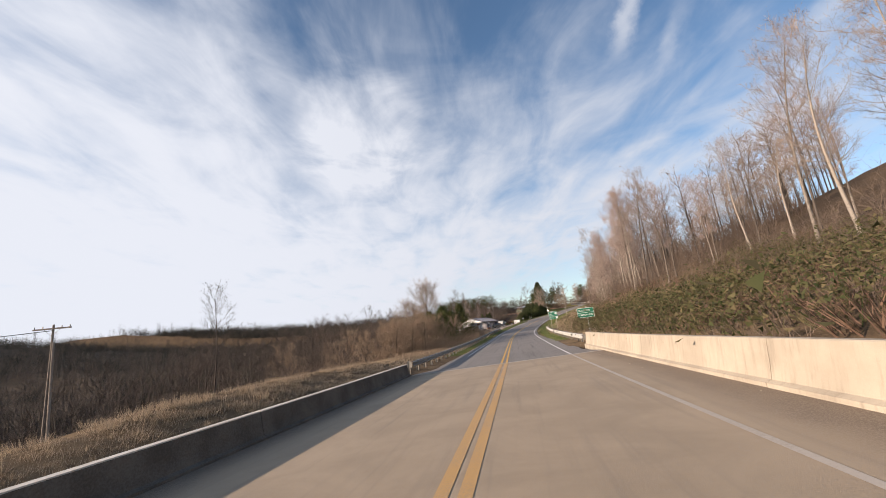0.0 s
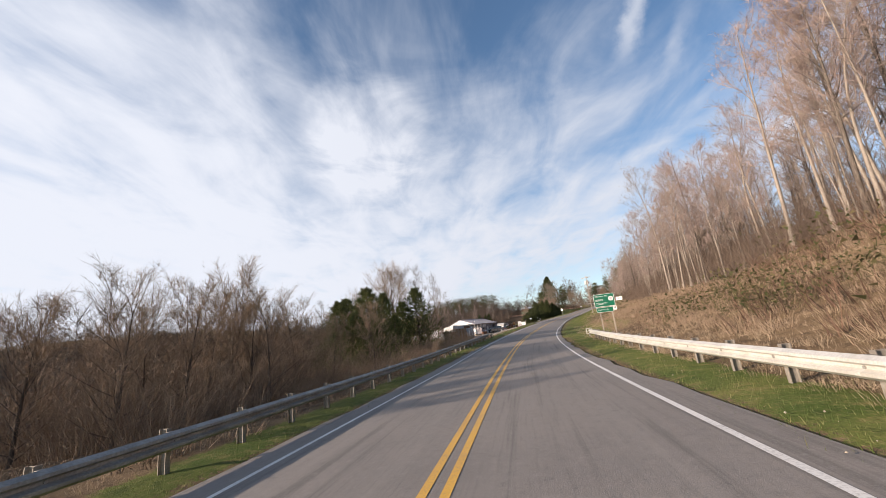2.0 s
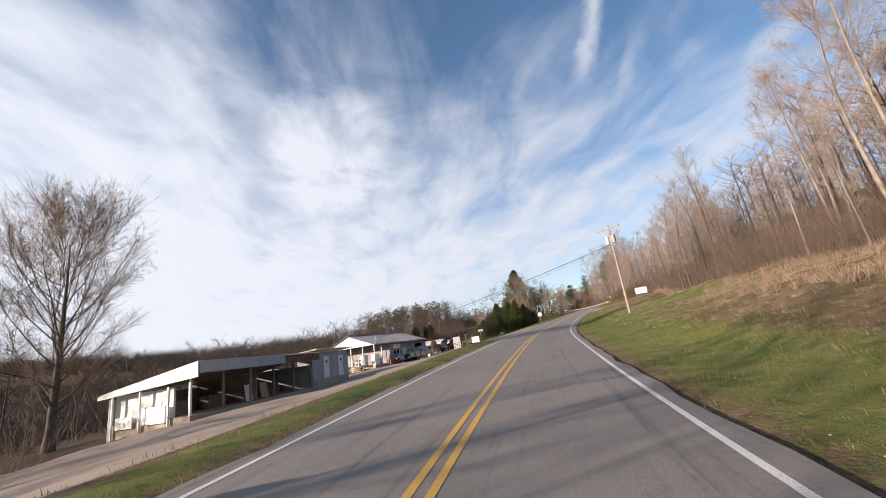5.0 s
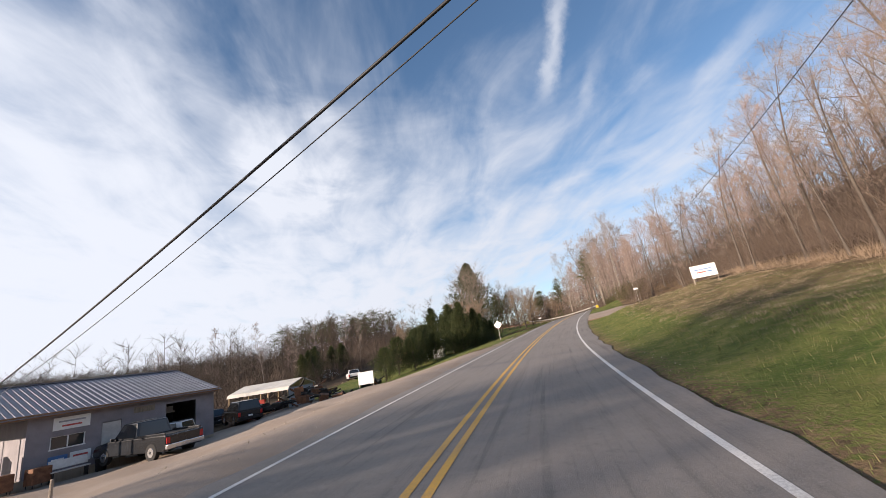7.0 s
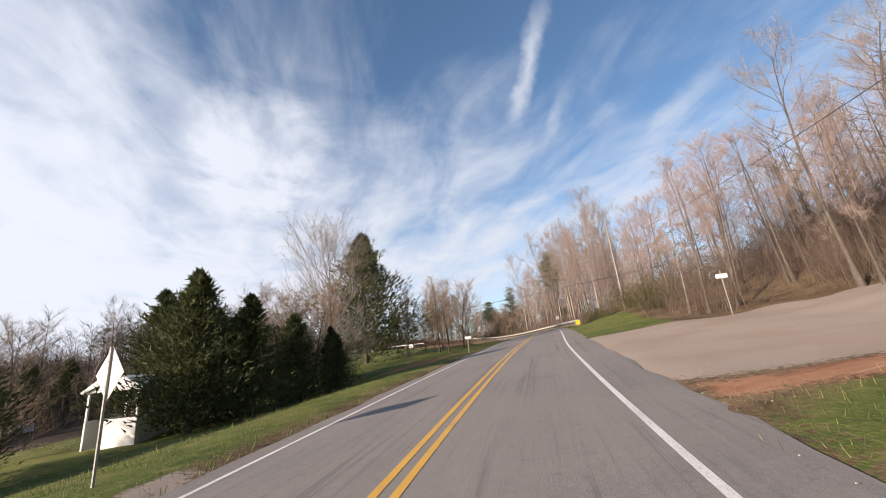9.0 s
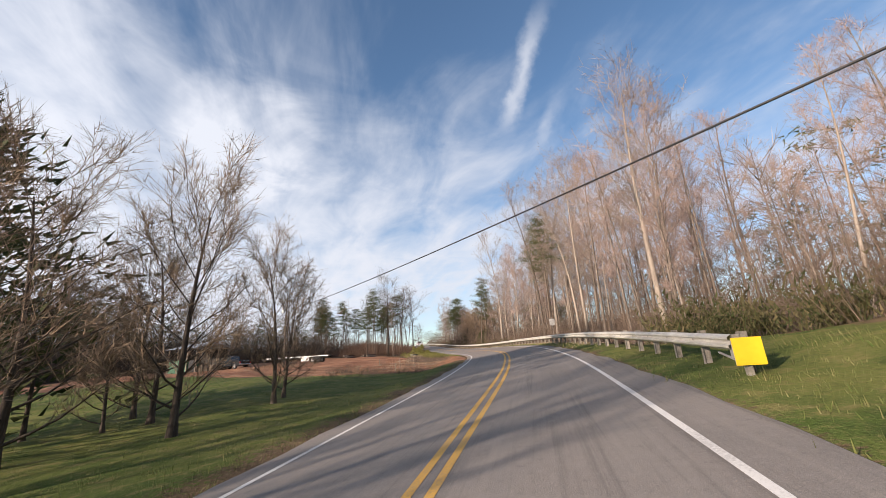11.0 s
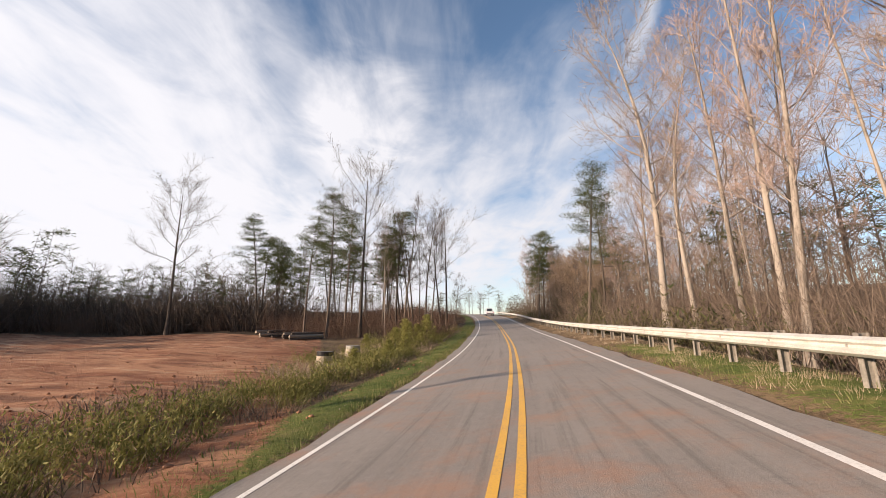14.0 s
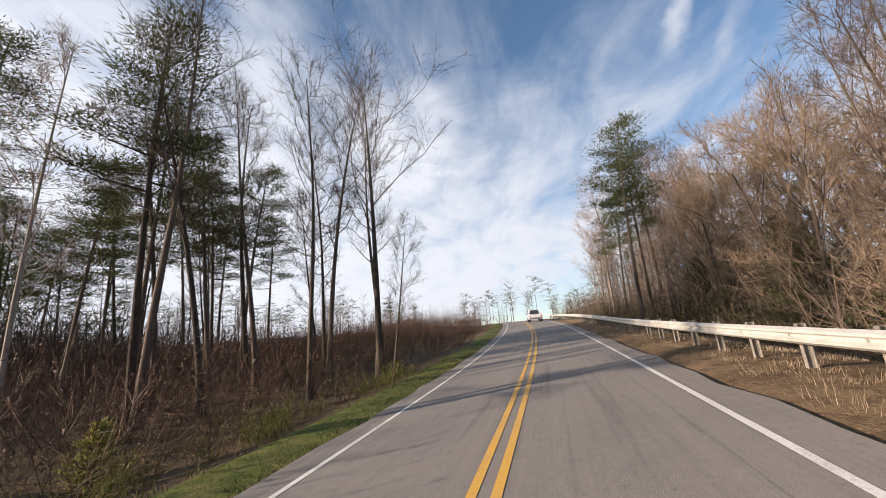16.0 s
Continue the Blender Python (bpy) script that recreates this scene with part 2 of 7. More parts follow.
def bark(name, a, b, spread=0.25):
    def build(n, bsdf):
        p = n.add("ShaderNodeMapping", in_0=local(n))
        p.inputs["Scale"].default_value = (6, 6, 0.8)
        f = n.noise(p, 3.0, 6, 0.65)
        rand = n.add("ShaderNodeObjectInfo").outputs["Random"]
        f = n.math("ADD", f, n.math("MULTIPLY", n.math("SUBTRACT", rand, 0.5), spread))
        n.put(bsdf.inputs["Base Color"], n.mix(n.ramp(f, 0.3, 0.7), a, b))
        bsdf.inputs["Roughness"].default_value = 0.92
        bsdf.inputs["Specular IOR Level"].default_value = 0.15
        relief(n, bsdf, f, 0.7, 0.03)

    return material(name, build)


def leafy(name, a, b, c, thin=0.25):
    """Leaves, needles, blades and twigs: the colour varies by piece."""

    def build(n, bsdf):
        rand = n.add("ShaderNodeNewGeometry").outputs["Random Per Island"]
        big = n.noise(where(n), 0.45, 3)
        col = n.mix(n.ramp(big, 0.35, 0.65), a, b)
        n.put(bsdf.inputs["Base Color"], n.mix(n.math("POWER", rand, 2.0), col, c))
        bsdf.inputs["Roughness"].default_value = 0.75
        bsdf.inputs["Specular IOR Level"].default_value = 0.2
        if thin:
            tree = n.tree
            shine = n.add("ShaderNodeBsdfTranslucent")
            n.put(shine.inputs[0], n.mix(rand, a, c))
            both = n.add("ShaderNodeMixShader", in_0=thin, in_1=bsdf.outputs[0], in_2=shine.outputs[0])
            out = [k for k in tree.nodes if k.bl_idname == "ShaderNodeOutputMaterial"][0]
            n.put(out.inputs[0], both)

    return material(name, build)


def asphalt_build(n, bsdf):
    p = where(n)
    lane = n.add("ShaderNodeAttribute", attribute_name="lat").outputs["Fac"]
    # wheel tracks polished a little, oil-dark lane middle
    tracks = n.math("ABSOLUTE", n.math("SUBTRACT", n.math("ABSOLUTE", n.math("SUBTRACT", n.math("ABSOLUTE", lane), 1.65)), 0.85))
    worn = n.ramp(n.math("ADD", tracks, n.math("MULTIPLY", n.noise(p, 0.5, 4), 0.5)), 0.2, 0.75)
    patches = n.noise(p, 0.22, 5, 0.6, 0.6)
    run = n.add("ShaderNodeAttribute", attribute_name="run").outputs["Fac"]
    streaks = n.noise(n.add("ShaderNodeCombineXYZ", in_0=n.math("MULTIPLY", lane, 2.6), in_1=n.math("MULTIPLY", run, 0.06)), 1.6, 6, 0.65)
    grit = n.noise(p, 55.0, 3, 0.7)
    mottle = n.noise(p, 7.0, 4, 0.7)
    hair = n.noise(n.add("ShaderNodeCombineXYZ", in_0=n.math("MULTIPLY", lane, 9.0), in_1=n.math("MULTIPLY", run, 0.22)), 1.6, 5, 0.7)
    speck = n.add("ShaderNodeTexVoronoi")
    n.put(speck.inputs["Vector"], p)
    speck.inputs["Scale"].default_value = 70.0
    col = n.mix(n.ramp(patches, 0.3, 0.7), (0.165, 0.148, 0.134), (0.228, 0.200, 0.176))
    col = n.mix(n.math("MULTIPLY", worn, 0.35), n.mix(0.5, col, (0.26, 0.235, 0.21)), col)
    col = n.mix(n.math("MULTIPLY", n.ramp(streaks, 0.52, 0.70), 0.62), col, (0.100, 0.089, 0.080))
    col = n.mix(n.math("MULTIPLY", n.ramp(hair, 0.5, 0.68), 0.22), col, (0.100, 0.090, 0.082))
    col = n.mix(n.math("MULTIPLY", n.ramp(mottle, 0.52, 0.72), 0.35), col, (0.29, 0.26, 0.235))
    col = n.mix(n.math("MULTIPLY", n.ramp(mottle, 0.46, 0.28), 0.35), col, (0.11, 0.10, 0.092))
    col = n.mix(n.math("MULTIPLY", n.ramp(streaks, 0.46, 0.30), 0.45), col, (0.27, 0.24, 0.21))
    col = n.mix(n.math("MULTIPLY", n.ramp(grit, 0.45, 0.75), 0.55), col, (0.30, 0.28, 0.26))
    col = n.mix(n.math("MULTIPLY", n.ramp(speck.outputs["Distance"], 0.35, 0.1), 0.3), col, (0.07, 0.068, 0.066))
    # red clay tracked on where the yard opens onto the road
    y = n.add("ShaderNodeSeparateXYZ", in_0=p).outputs[1]
    clay = n.math("MULTIPLY", n.math("MULTIPLY", n.ramp(y, 245.0, 262.0), n.ramp(y, 300.0, 285.0)), n.ramp(n.noise(p, 0.6, 6, 0.7), 0.45, 0.75))
    col = n.mix(n.math("MULTIPLY", clay, 0.55), col, (0.36, 0.17, 0.09))
    n.put(bsdf.inputs["Base Color"], col)
    bsdf.inputs["Roughness"].default_value = 0.82
    bsdf.inputs["Specular IOR Level"].default_value = 0.35
    relief(n, bsdf, n.math("ADD", grit, n.math("MULTIPLY", patches, 0.5)), 0.5, 0.012)


ASPHALT = material("asphalt", asphalt_build)


def paint_line(name, colour, under):
    def build(n, bsdf):
        p = where(n)
        wear = n.ramp(n.math("ADD", n.math("MULTIPLY", n.noise(p, 30.0, 5, 0.7), 0.7), n.math("MULTIPLY", n.noise(p, 0.9, 3), 0.4)), 0.48, 0.72)
        n.put(bsdf.inputs["Base Color"], n.mix(n.math("MULTIPLY", wear, 0.55), colour, under))
        bsdf.inputs["Roughness"].default_value = 0.65
        relief(n, bsdf, n.noise(p, 60.0, 3), 0.3, 0.006)

    return material(name, build)


YELLOW = paint_line("yellow_paint", (0.64, 0.36, 0.05), (0.25, 0.19, 0.13))
WHITE_LINE = paint_line("white_line_paint", (0.72, 0.70, 0.66), (0.28, 0.26, 0.24))
YELLOW_FADED = paint_line("faded_yellow_paint", (0.52, 0.30, 0.10), (0.33, 0.25, 0.17))
WHITE_FADED = paint_line("faded_white_paint", (0.47, 0.41, 0.34), (0.30, 0.24, 0.18))


def ground_build(n, bsdf):
    p = where(n)
    mud = n.add("ShaderNodeAttribute", attribute_name="cover").outputs["Color"]
    kinds = n.add("ShaderNodeSeparateColor", in_0=mud)
    grass, clay, gravel = kinds.outputs
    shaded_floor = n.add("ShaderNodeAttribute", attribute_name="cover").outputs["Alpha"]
    mid, fine = n.noise(p, 0.35, 5, 0.6), n.noise(p, 9.0, 6, 0.7)
    straw = n.noise(n.add("ShaderNodeMapping", in_0=p, in_3=(1.0, 0.35, 1.0)), 26.0, 4, 0.7)
    litter = n.mix(n.ramp(mid, 0.35, 0.65), (0.100, 0.068, 0.040), (0.20, 0.138, 0.080))
    litter = n.mix(n.math("MULTIPLY", n.ramp(straw, 0.45, 0.7), 0.5), litter, (0.30, 0.215, 0.125))
    litter = n.mix(n.math("MULTIPLY", n.ramp(n.noise(p, 2.6, 6, 0.7), 0.5, 0.36), 0.6), litter, (0.045, 0.032, 0.022))
    # dark leaf litter of the woods, with their shade mixed into the colour
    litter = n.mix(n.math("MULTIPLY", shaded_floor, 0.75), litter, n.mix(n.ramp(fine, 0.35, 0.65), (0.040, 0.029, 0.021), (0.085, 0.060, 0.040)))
    turf = n.mix(n.ramp(mid, 0.3, 0.7), (0.068, 0.105, 0.022), (0.155, 0.165, 0.045))
    clumps = n.noise(p, 1.7, 6, 0.7)
    turf = n.mix(n.math("MULTIPLY", n.ramp(clumps, 0.5, 0.68), 0.65), turf, (0.25, 0.20, 0.085))
    turf = n.mix(n.math("MULTIPLY", n.ramp(clumps, 0.46, 0.34), 0.6), turf, (0.040, 0.062, 0.016))
    turf = n.mix(n.math("MULTIPLY", n.ramp(straw, 0.5, 0.75), 0.6), turf, (0.28, 0.23, 0.105))
    turf = n.mix(n.math("MULTIPLY", n.ramp(fine, 0.5, 0.3), 0.35), turf, (0.035, 0.05, 0.014))
    red = n.mix(n.ramp(n.noise(n.add("ShaderNodeMapping", in_0=p, in_3=(0.35, 1.0, 1.0)), 0.9, 6, 0.65), 0.35, 0.62), (0.225, 0.094, 0.052), (0.38, 0.20, 0.115))
    red = n.mix(n.math("MULTIPLY", n.ramp(fine, 0.55, 0.75), 0.5), red, (0.47, 0.31, 0.20))
    ruts = n.noise(n.add("ShaderNodeMapping", in_0=p, in_2=(0.0, 0.0, 0.5), in_3=(0.16, 1.1, 1.0)), 1.5, 5, 0.6, 0.8)
    red = n.mix(n.math("MULTIPLY", n.ramp(ruts, 0.52, 0.66), 0.7), red, (0.115, 0.060, 0.040))
    red = n.mix(n.math("MULTIPLY", n.ramp(ruts, 0.44, 0.32), 0.6), red, (0.47, 0.32, 0.205))
    stones = n.mix(n.ramp(n.noise(p, 60.0, 4, 0.7), 0.35, 0.65), (0.28, 0.228, 0.184), (0.40, 0.33, 0.27))
    stones = n.mix(n.ramp(mid, 0.4, 0.65), stones, (0.31, 0.245, 0.19))
    edge = n.math("MULTIPLY", n.math("SUBTRACT", fine, 0.5), 0.9)
    col = n.mix(n.ramp(n.math("ADD", grass, edge), 0.42, 0.58), litter, turf)
    col = n.mix(n.ramp(n.math("ADD", clay, edge), 0.42, 0.58), col, red)
    col = n.mix(n.ramp(n.math("ADD", gravel, edge), 0.42, 0.58), col, stones)
    n.put(bsdf.inputs["Base Color"], col)
    bsdf.inputs["Roughness"].default_value = 0.95
    bsdf.inputs["Specular IOR Level"].default_value = 0.12
    relief(n, bsdf, n.math("ADD", n.math("ADD", fine, n.math("MULTIPLY", straw, 0.5)), n.math("MULTIPLY", n.math("MULTIPLY", ruts, clay), 1.6)), n.math("SUBTRACT", 0.8, n.math("MULTIPLY", gravel, 0.62)), 0.055)


GROUND = material("ground_cover", ground_build)


def concrete_build(n, bsdf):
    p = local(n)
    stain = n.add("ShaderNodeMapping", in_0=p, in_3=(1.6, 1.6, 0.10))
    streak = n.noise(stain, 4.0, 6, 0.7)
    cloud = n.noise(p, 0.8, 5, 0.6)
    grit = n.noise(p, 70.0, 3)
    col = n.mix(n.ramp(cloud, 0.3, 0.7), (0.32, 0.27, 0.205), (0.41, 0.35, 0.27))
    col = n.mix(n.math("MULTIPLY", n.ramp(streak, 0.46, 0.80), 0.55), col, (0.15, 0.12, 0.09))
    col = n.mix(n.math("MULTIPLY", n.ramp(grit, 0.5, 0.8), 0.3), col, (0.48, 0.43, 0.35))
    n.put(bsdf.inputs["Base Color"], col)
    bsdf.inputs["Roughness"].default_value = 0.88
    relief(n, bsdf, n.math("ADD", grit, cloud), 0.35, 0.01)


CONCRETE = material("weathered_concrete", concrete_build)
# Dirty concrete of the left parapet, its shade put into the colour too
PARAPET_SHADED = plain("dirty_shaded_concrete", (0.095, 0.080, 0.062), (0.17, 0.145, 0.115), 1.2, 0.9, 0.0, 30.0, 0.3)
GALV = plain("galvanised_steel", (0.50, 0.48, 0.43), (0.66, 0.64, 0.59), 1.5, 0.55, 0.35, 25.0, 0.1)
# Dull steel of small fittings; on the left rail it also carries shade
GALV_DULL = plain("dull_steel", (0.24, 0.23, 0.21), (0.38, 0.37, 0.345), 2.0, 0.6, 0.35, 25.0, 0.12)
POST_STEEL = plain("weathered_steel", (0.20, 0.18, 0.15), (0.34, 0.31, 0.27), 2.0, 0.65, 0.3, 25.0, 0.12)
WOOD_POST = bark("weathered_timber", (0.17, 0.14, 0.115), (0.36, 0.31, 0.255))
BARK_PALE = bark("pale_bark", (0.10, 0.083, 0.069), (0.30, 0.258, 0.215), 0.6)
BARK_DARK = bark("dark_bark", (0.055, 0.045, 0.037), (0.14, 0.112, 0.09))
TWIG_PINK = leafy("pinkish_twigs", (0.22, 0.160, 0.140), (0.305, 0.232, 0.20), (0.43, 0.34, 0.295), 0.0)
TWIG_GREY = leafy("grey_twigs", (0.16, 0.127, 0.106), (0.25, 0.20, 0.167), (0.37, 0.305, 0.25), 0.0)
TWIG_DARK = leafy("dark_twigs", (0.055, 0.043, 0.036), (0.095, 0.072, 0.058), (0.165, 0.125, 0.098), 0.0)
NEEDLE = leafy("pine_needles", (0.036, 0.054, 0.018), (0.064, 0.080, 0.027), (0.125, 0.13, 0.048))
CEDAR = leafy("cedar_foliage", (0.032, 0.047, 0.019), (0.054, 0.069, 0.027), (0.105, 0.112, 0.045))
YOUNG = leafy("young_pine_needles", (0.135, 0.150, 0.034), (0.20, 0.20, 0.055), (0.36, 0.32, 0.11), 0.35)
LEAF = leafy("shrub_leaves", (0.085, 0.098, 0.026), (0.15, 0.15, 0.045), (0.27, 0.24, 0.085))
IVY = leafy("ivy_leaves", (0.040, 0.054, 0.018), (0.072, 0.072, 0.028), (0.16, 0.125, 0.065))
GRASS = leafy("green_grass", (0.062, 0.100, 0.020), (0.12, 0.142, 0.038), (0.27, 0.24, 0.11))
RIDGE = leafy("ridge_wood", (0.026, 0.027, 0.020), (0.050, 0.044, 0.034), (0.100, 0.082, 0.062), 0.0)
STRAW = leafy("dry_grass", (0.25, 0.185, 0.120), (0.36, 0.275, 0.185), (0.52, 0.42, 0.30))
VINES = leafy("dead_vines", (0.150, 0.104, 0.072), (0.24, 0.172, 0.119), (0.38, 0.29, 0.20), 0.0)
# Dry brush, made darker to paint in the shade low in the woods
BRUSH = leafy("dry_brush_and_shade", (0.070, 0.051, 0.040), (0.118, 0.086, 0.066), (0.20, 0.152, 0.115), 0.0)
RUSSET = leafy("russet_brush", (0.060, 0.038, 0.028), (0.105, 0.062, 0.044), (0.185, 0.115, 0.078), 0.0)
CLAY = plain("clay_lumps", (0.19, 0.080, 0.045), (0.37, 0.19, 0.11), 2.0, 0.95, 0.0, 30.0, 0.4)
BLOSSOM = leafy("white_blossom", (0.62, 0.56, 0.52), (0.72, 0.66, 0.60), (0.80, 0.75, 0.70))


# ---- mesh tools ----
def link_mesh(name, verts, tris, mat, parent=None, label="", mats=None, index=None, smooth=False):
    """One mesh object from arrays of vertices and triangles (or quads)."""
    me = bpy.data.meshes.new(name)
    verts, tris = np.asarray(verts, np.float32).reshape(-1, 3), np.asarray(tris, np.int32)
    n = tris.shape[1]
    me.vertices.add(len(verts))
    me.vertices.foreach_set("co", verts.ravel())
    me.loops.add(tris.size)
    me.loops.foreach_set("vertex_index", tris.ravel())
    me.polygons.add(len(tris))
    me.polygons.foreach_set("loop_start", np.arange(len(tris), dtype=np.int32) * n)
    for m in mats or [mat]:
        me.materials.append(m)
    if index is not None:
        me.polygons.foreach_set("material_index", np.asarray(index, np.int32))
    if smooth:
        me.polygons.foreach_set("use_smooth", np.ones(len(tris), bool))
    me.update(calc_edges=True)
    me.validate()
    ob = new(name, me)
    if parent is not None:
        ob.parent = parent
    return tagged(ob, label)


def part(name, bm, mat, parent, label="", bevel=0.0):
    """Links a bmesh as one mesh object under a thing or a part."""
    if bevel:
        bmesh.ops.bevel(bm, geom=bm.edges[:], offset=bevel, segments=2, profile=0.6, affect="EDGES", clamp_overlap=True)
    me = bpy.data.meshes.new(name)
    bm.to_mesh(me)
    bm.free()
    me.materials.append(mat)
    ob = new(name, me)
    ob.parent = parent
    return tagged(ob, label)


def thing(name, m, label, category, group="", kind=""):
    ob = new(name)
    ob.empty_display_size = 0.3
    ob.matrix_world = m
    return tagged(ob, label, category, group, kind)


def box(bm, size, at=(0, 0, 0), turn=(0, 0, 0)):
    bmesh.ops.create_cube(bm, size=1.0, matrix=pose(*at, *turn) @ Matrix.Diagonal((*size, 1)))
    return bm


def boxes(*specs):
    bm = bmesh.new()
    for spec in specs:
        box(bm, *spec)
    return bm


def rod(bm, a, b, r, r2=None, sides=8):
    a, b = Vector(a), Vector(b)
    m = Matrix.Translation((a + b) / 2) @ (b - a).to_track_quat("Z", "Y").to_matrix().to_4x4()
    bmesh.ops.create_cone(bm, cap_ends=True, segments=sides, radius1=r, radius2=r if r2 is None else r2, depth=(b - a).length, matrix=m)
    return bm


def rods(*specs):
    bm = bmesh.new()
    for spec in specs:
        rod(bm, *spec)
    return bm


def prism(points, depth, axis="y"):
    """A solid with the given outline (x, z), standing, depth thick along y."""
    bm = bmesh.new()
    front = [bm.verts.new((x, -depth / 2, z)) for x, z in points]
    back = [bm.verts.new((x, depth / 2, z)) for x, z in points]
    bm.faces.new(front)
    bm.faces.new(back[::-1])
    for i in range(len(points)):
        j = (i + 1) % len(points)
        bm.faces.new((front[j], front[i], back[i], back[j]))
    bmesh.ops.recalc_face_normals(bm, faces=bm.faces[:])
    return bm


# ---- the ground ----
def cover_at(s, lat):
    """Shares of turf, red clay and gravel at a place beside the road."""
    a = np.abs(lat)
    right = lat > 0
    grass, clay, gravel = np.zeros_like(s), np.zeros_like(s), np.zeros_like(s)
    band = lambda v, lo, hi, soft=1.5: np.clip((v - lo) / soft + 0.5, 0, 1) * np.clip((hi - v) / soft + 0.5, 0, 1)
    # right side
    grass = np.maximum(grass, right * band(s, 36, 82, 3) * band(a, 4.2, 6.0, 0.8) * 0.75)
    grass = np.maximum(grass, right * band(s, 74, 100, 8) * band(a, 3.8, 10 + 0 * a, 2) * 0.85)
    grass = np.maximum(grass, right * band(s, 96, 187, 3) * band(a, 3.8, 8.5, 4) * 0.8)
    grass = np.maximum(grass, right * band(s, 96, 187, 3) * band(a, 3.8, 17, 3) * np.interp(s, [120, 145, 160], [0.42, 0.62, 0.46]))
    grass = np.maximum(grass, right * band(s, 204, 240, 3) * band(a, 3.9, 9.5, 1) * 0.8)
    grass = np.maximum(grass, right * band(s, 238, 300, 6) * band(a, 3.9, 6.6, 0.7) * 0.68)
    gravel = np.maximum(gravel, right * band(s, 188.5, 204, 2.5) * band(a, 3.5, 42, 2))
    clay = np.maximum(clay, right * band(s, 186.6, 188.4, 1.0) * band(a, 4.2, 12, 0.8) * 0.75)
    # left side
    left = ~right
    grass = np.maximum(grass, left * band(s, 34, 150, 4) * band(a, 3.9, 5.9, 0.8) * 0.7)
    gravel = np.maximum(gravel, left * band(s, 98, 172, 3) * band(a, 6.3, 24, 1))
    gravel = np.maximum(gravel, left * band(s, 139, 172, 2) * band(a, 3.5, 24, 0.6))
    gravel = np.maximum(gravel, left * band(s, 150, 186, 2) * band(a, 3.4, 4.5, 0.5) * 0.9)
    grass = np.maximum(grass, left * band(s, 174, 236, 3) * band(a, 4.0, 30, 3) * 0.85)
    grass = np.maximum(grass, left * band(s, 234, 256, 5) * band(a, 3.8, 40, 2) * 0.72)
    clay = np.maximum(clay, left * band(s, 204, 215, 3) * band(a, 5.6, 10, 1.2) * 0.8)
    yard = left * band(s, 250, 322, 3) * band(a, np.interp(s, [255, 262, 286, 300, 322], [5.5, 3.6, 4.0, 10, 20]), 62, 1.5)
    clay = np.maximum(clay, yard)
    grass = np.where(yard > 0.5, 0, grass)
    grass = np.maximum(grass, left * band(s, 280, 420, 6) * band(a, 3.7, 5.4, 0.6) * 0.85)
    return np.stack([grass, clay, gravel], -1)


def make_ground():
    def axis(lo, hi, step, reach):
        core = np.arange(lo, hi + step / 2, step)
        tail = [step]
        while sum(tail) < reach:
            tail.append(tail[-1] * 1.16)
        out = np.cumsum(tail)
        return np.concatenate([(lo - out)[::-1], core, hi + out])

    xs, ys = axis(-42, 84, 0.9, 2600), axis(-20, 400, 0.9, 2600)
    gx, gy = np.meshgrid(xs, ys)
    x, y = gx.ravel(), gy.ravel()
    s, lat = to_road(x, y)
    z = ground_z(x, y)
    # tucked under the pavement
    under = np.clip((4.15 - np.abs(lat)) / 0.9, 0, 1)
    deep = ((s > -78) & (s < np.where(lat < 0, 20, 27)) & (np.abs(lat) < 5.9)).astype(float)
    z = z - 0.02 - 0.25 * np.maximum(under, deep)
    # ruts in the yard
    yard = cover_at(s, lat)[:, 1] * (s > 245)
    z = z + yard * np.clip((np.abs(lat) - 4.5) / 2, 0, 1) * 0.2 * (0.035 * np.sin(lat * 2.1 + np.sin(s * 0.3) * 2) * np.sin(s * 0.21 + lat * 0.13) + 0.03 * np.sin(s * 1.7 + lat * 0.6 + 2 * np.sin(lat * 0.35)))
    nx, ny = len(xs), len(ys)
    i = (np.arange(ny - 1)[:, None] * nx + np.arange(nx - 1)[None]).ravel()
    quads = np.stack([i, i + 1, i + 1 + nx, i + nx], -1)
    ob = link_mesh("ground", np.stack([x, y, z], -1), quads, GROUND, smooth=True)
    cover = cover_at(s, lat)
    layer = ob.data.attributes.new("cover", "FLOAT_COLOR", "POINT")
    # alpha: how much painted woodland shade darkens the litter, growing away from the road
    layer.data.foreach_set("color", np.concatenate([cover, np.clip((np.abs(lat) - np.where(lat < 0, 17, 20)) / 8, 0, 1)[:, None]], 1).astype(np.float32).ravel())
    tagged(ob, "rough roadside ground of leaf litter, turf and red clay", "ground", kind="structure")


make_ground()


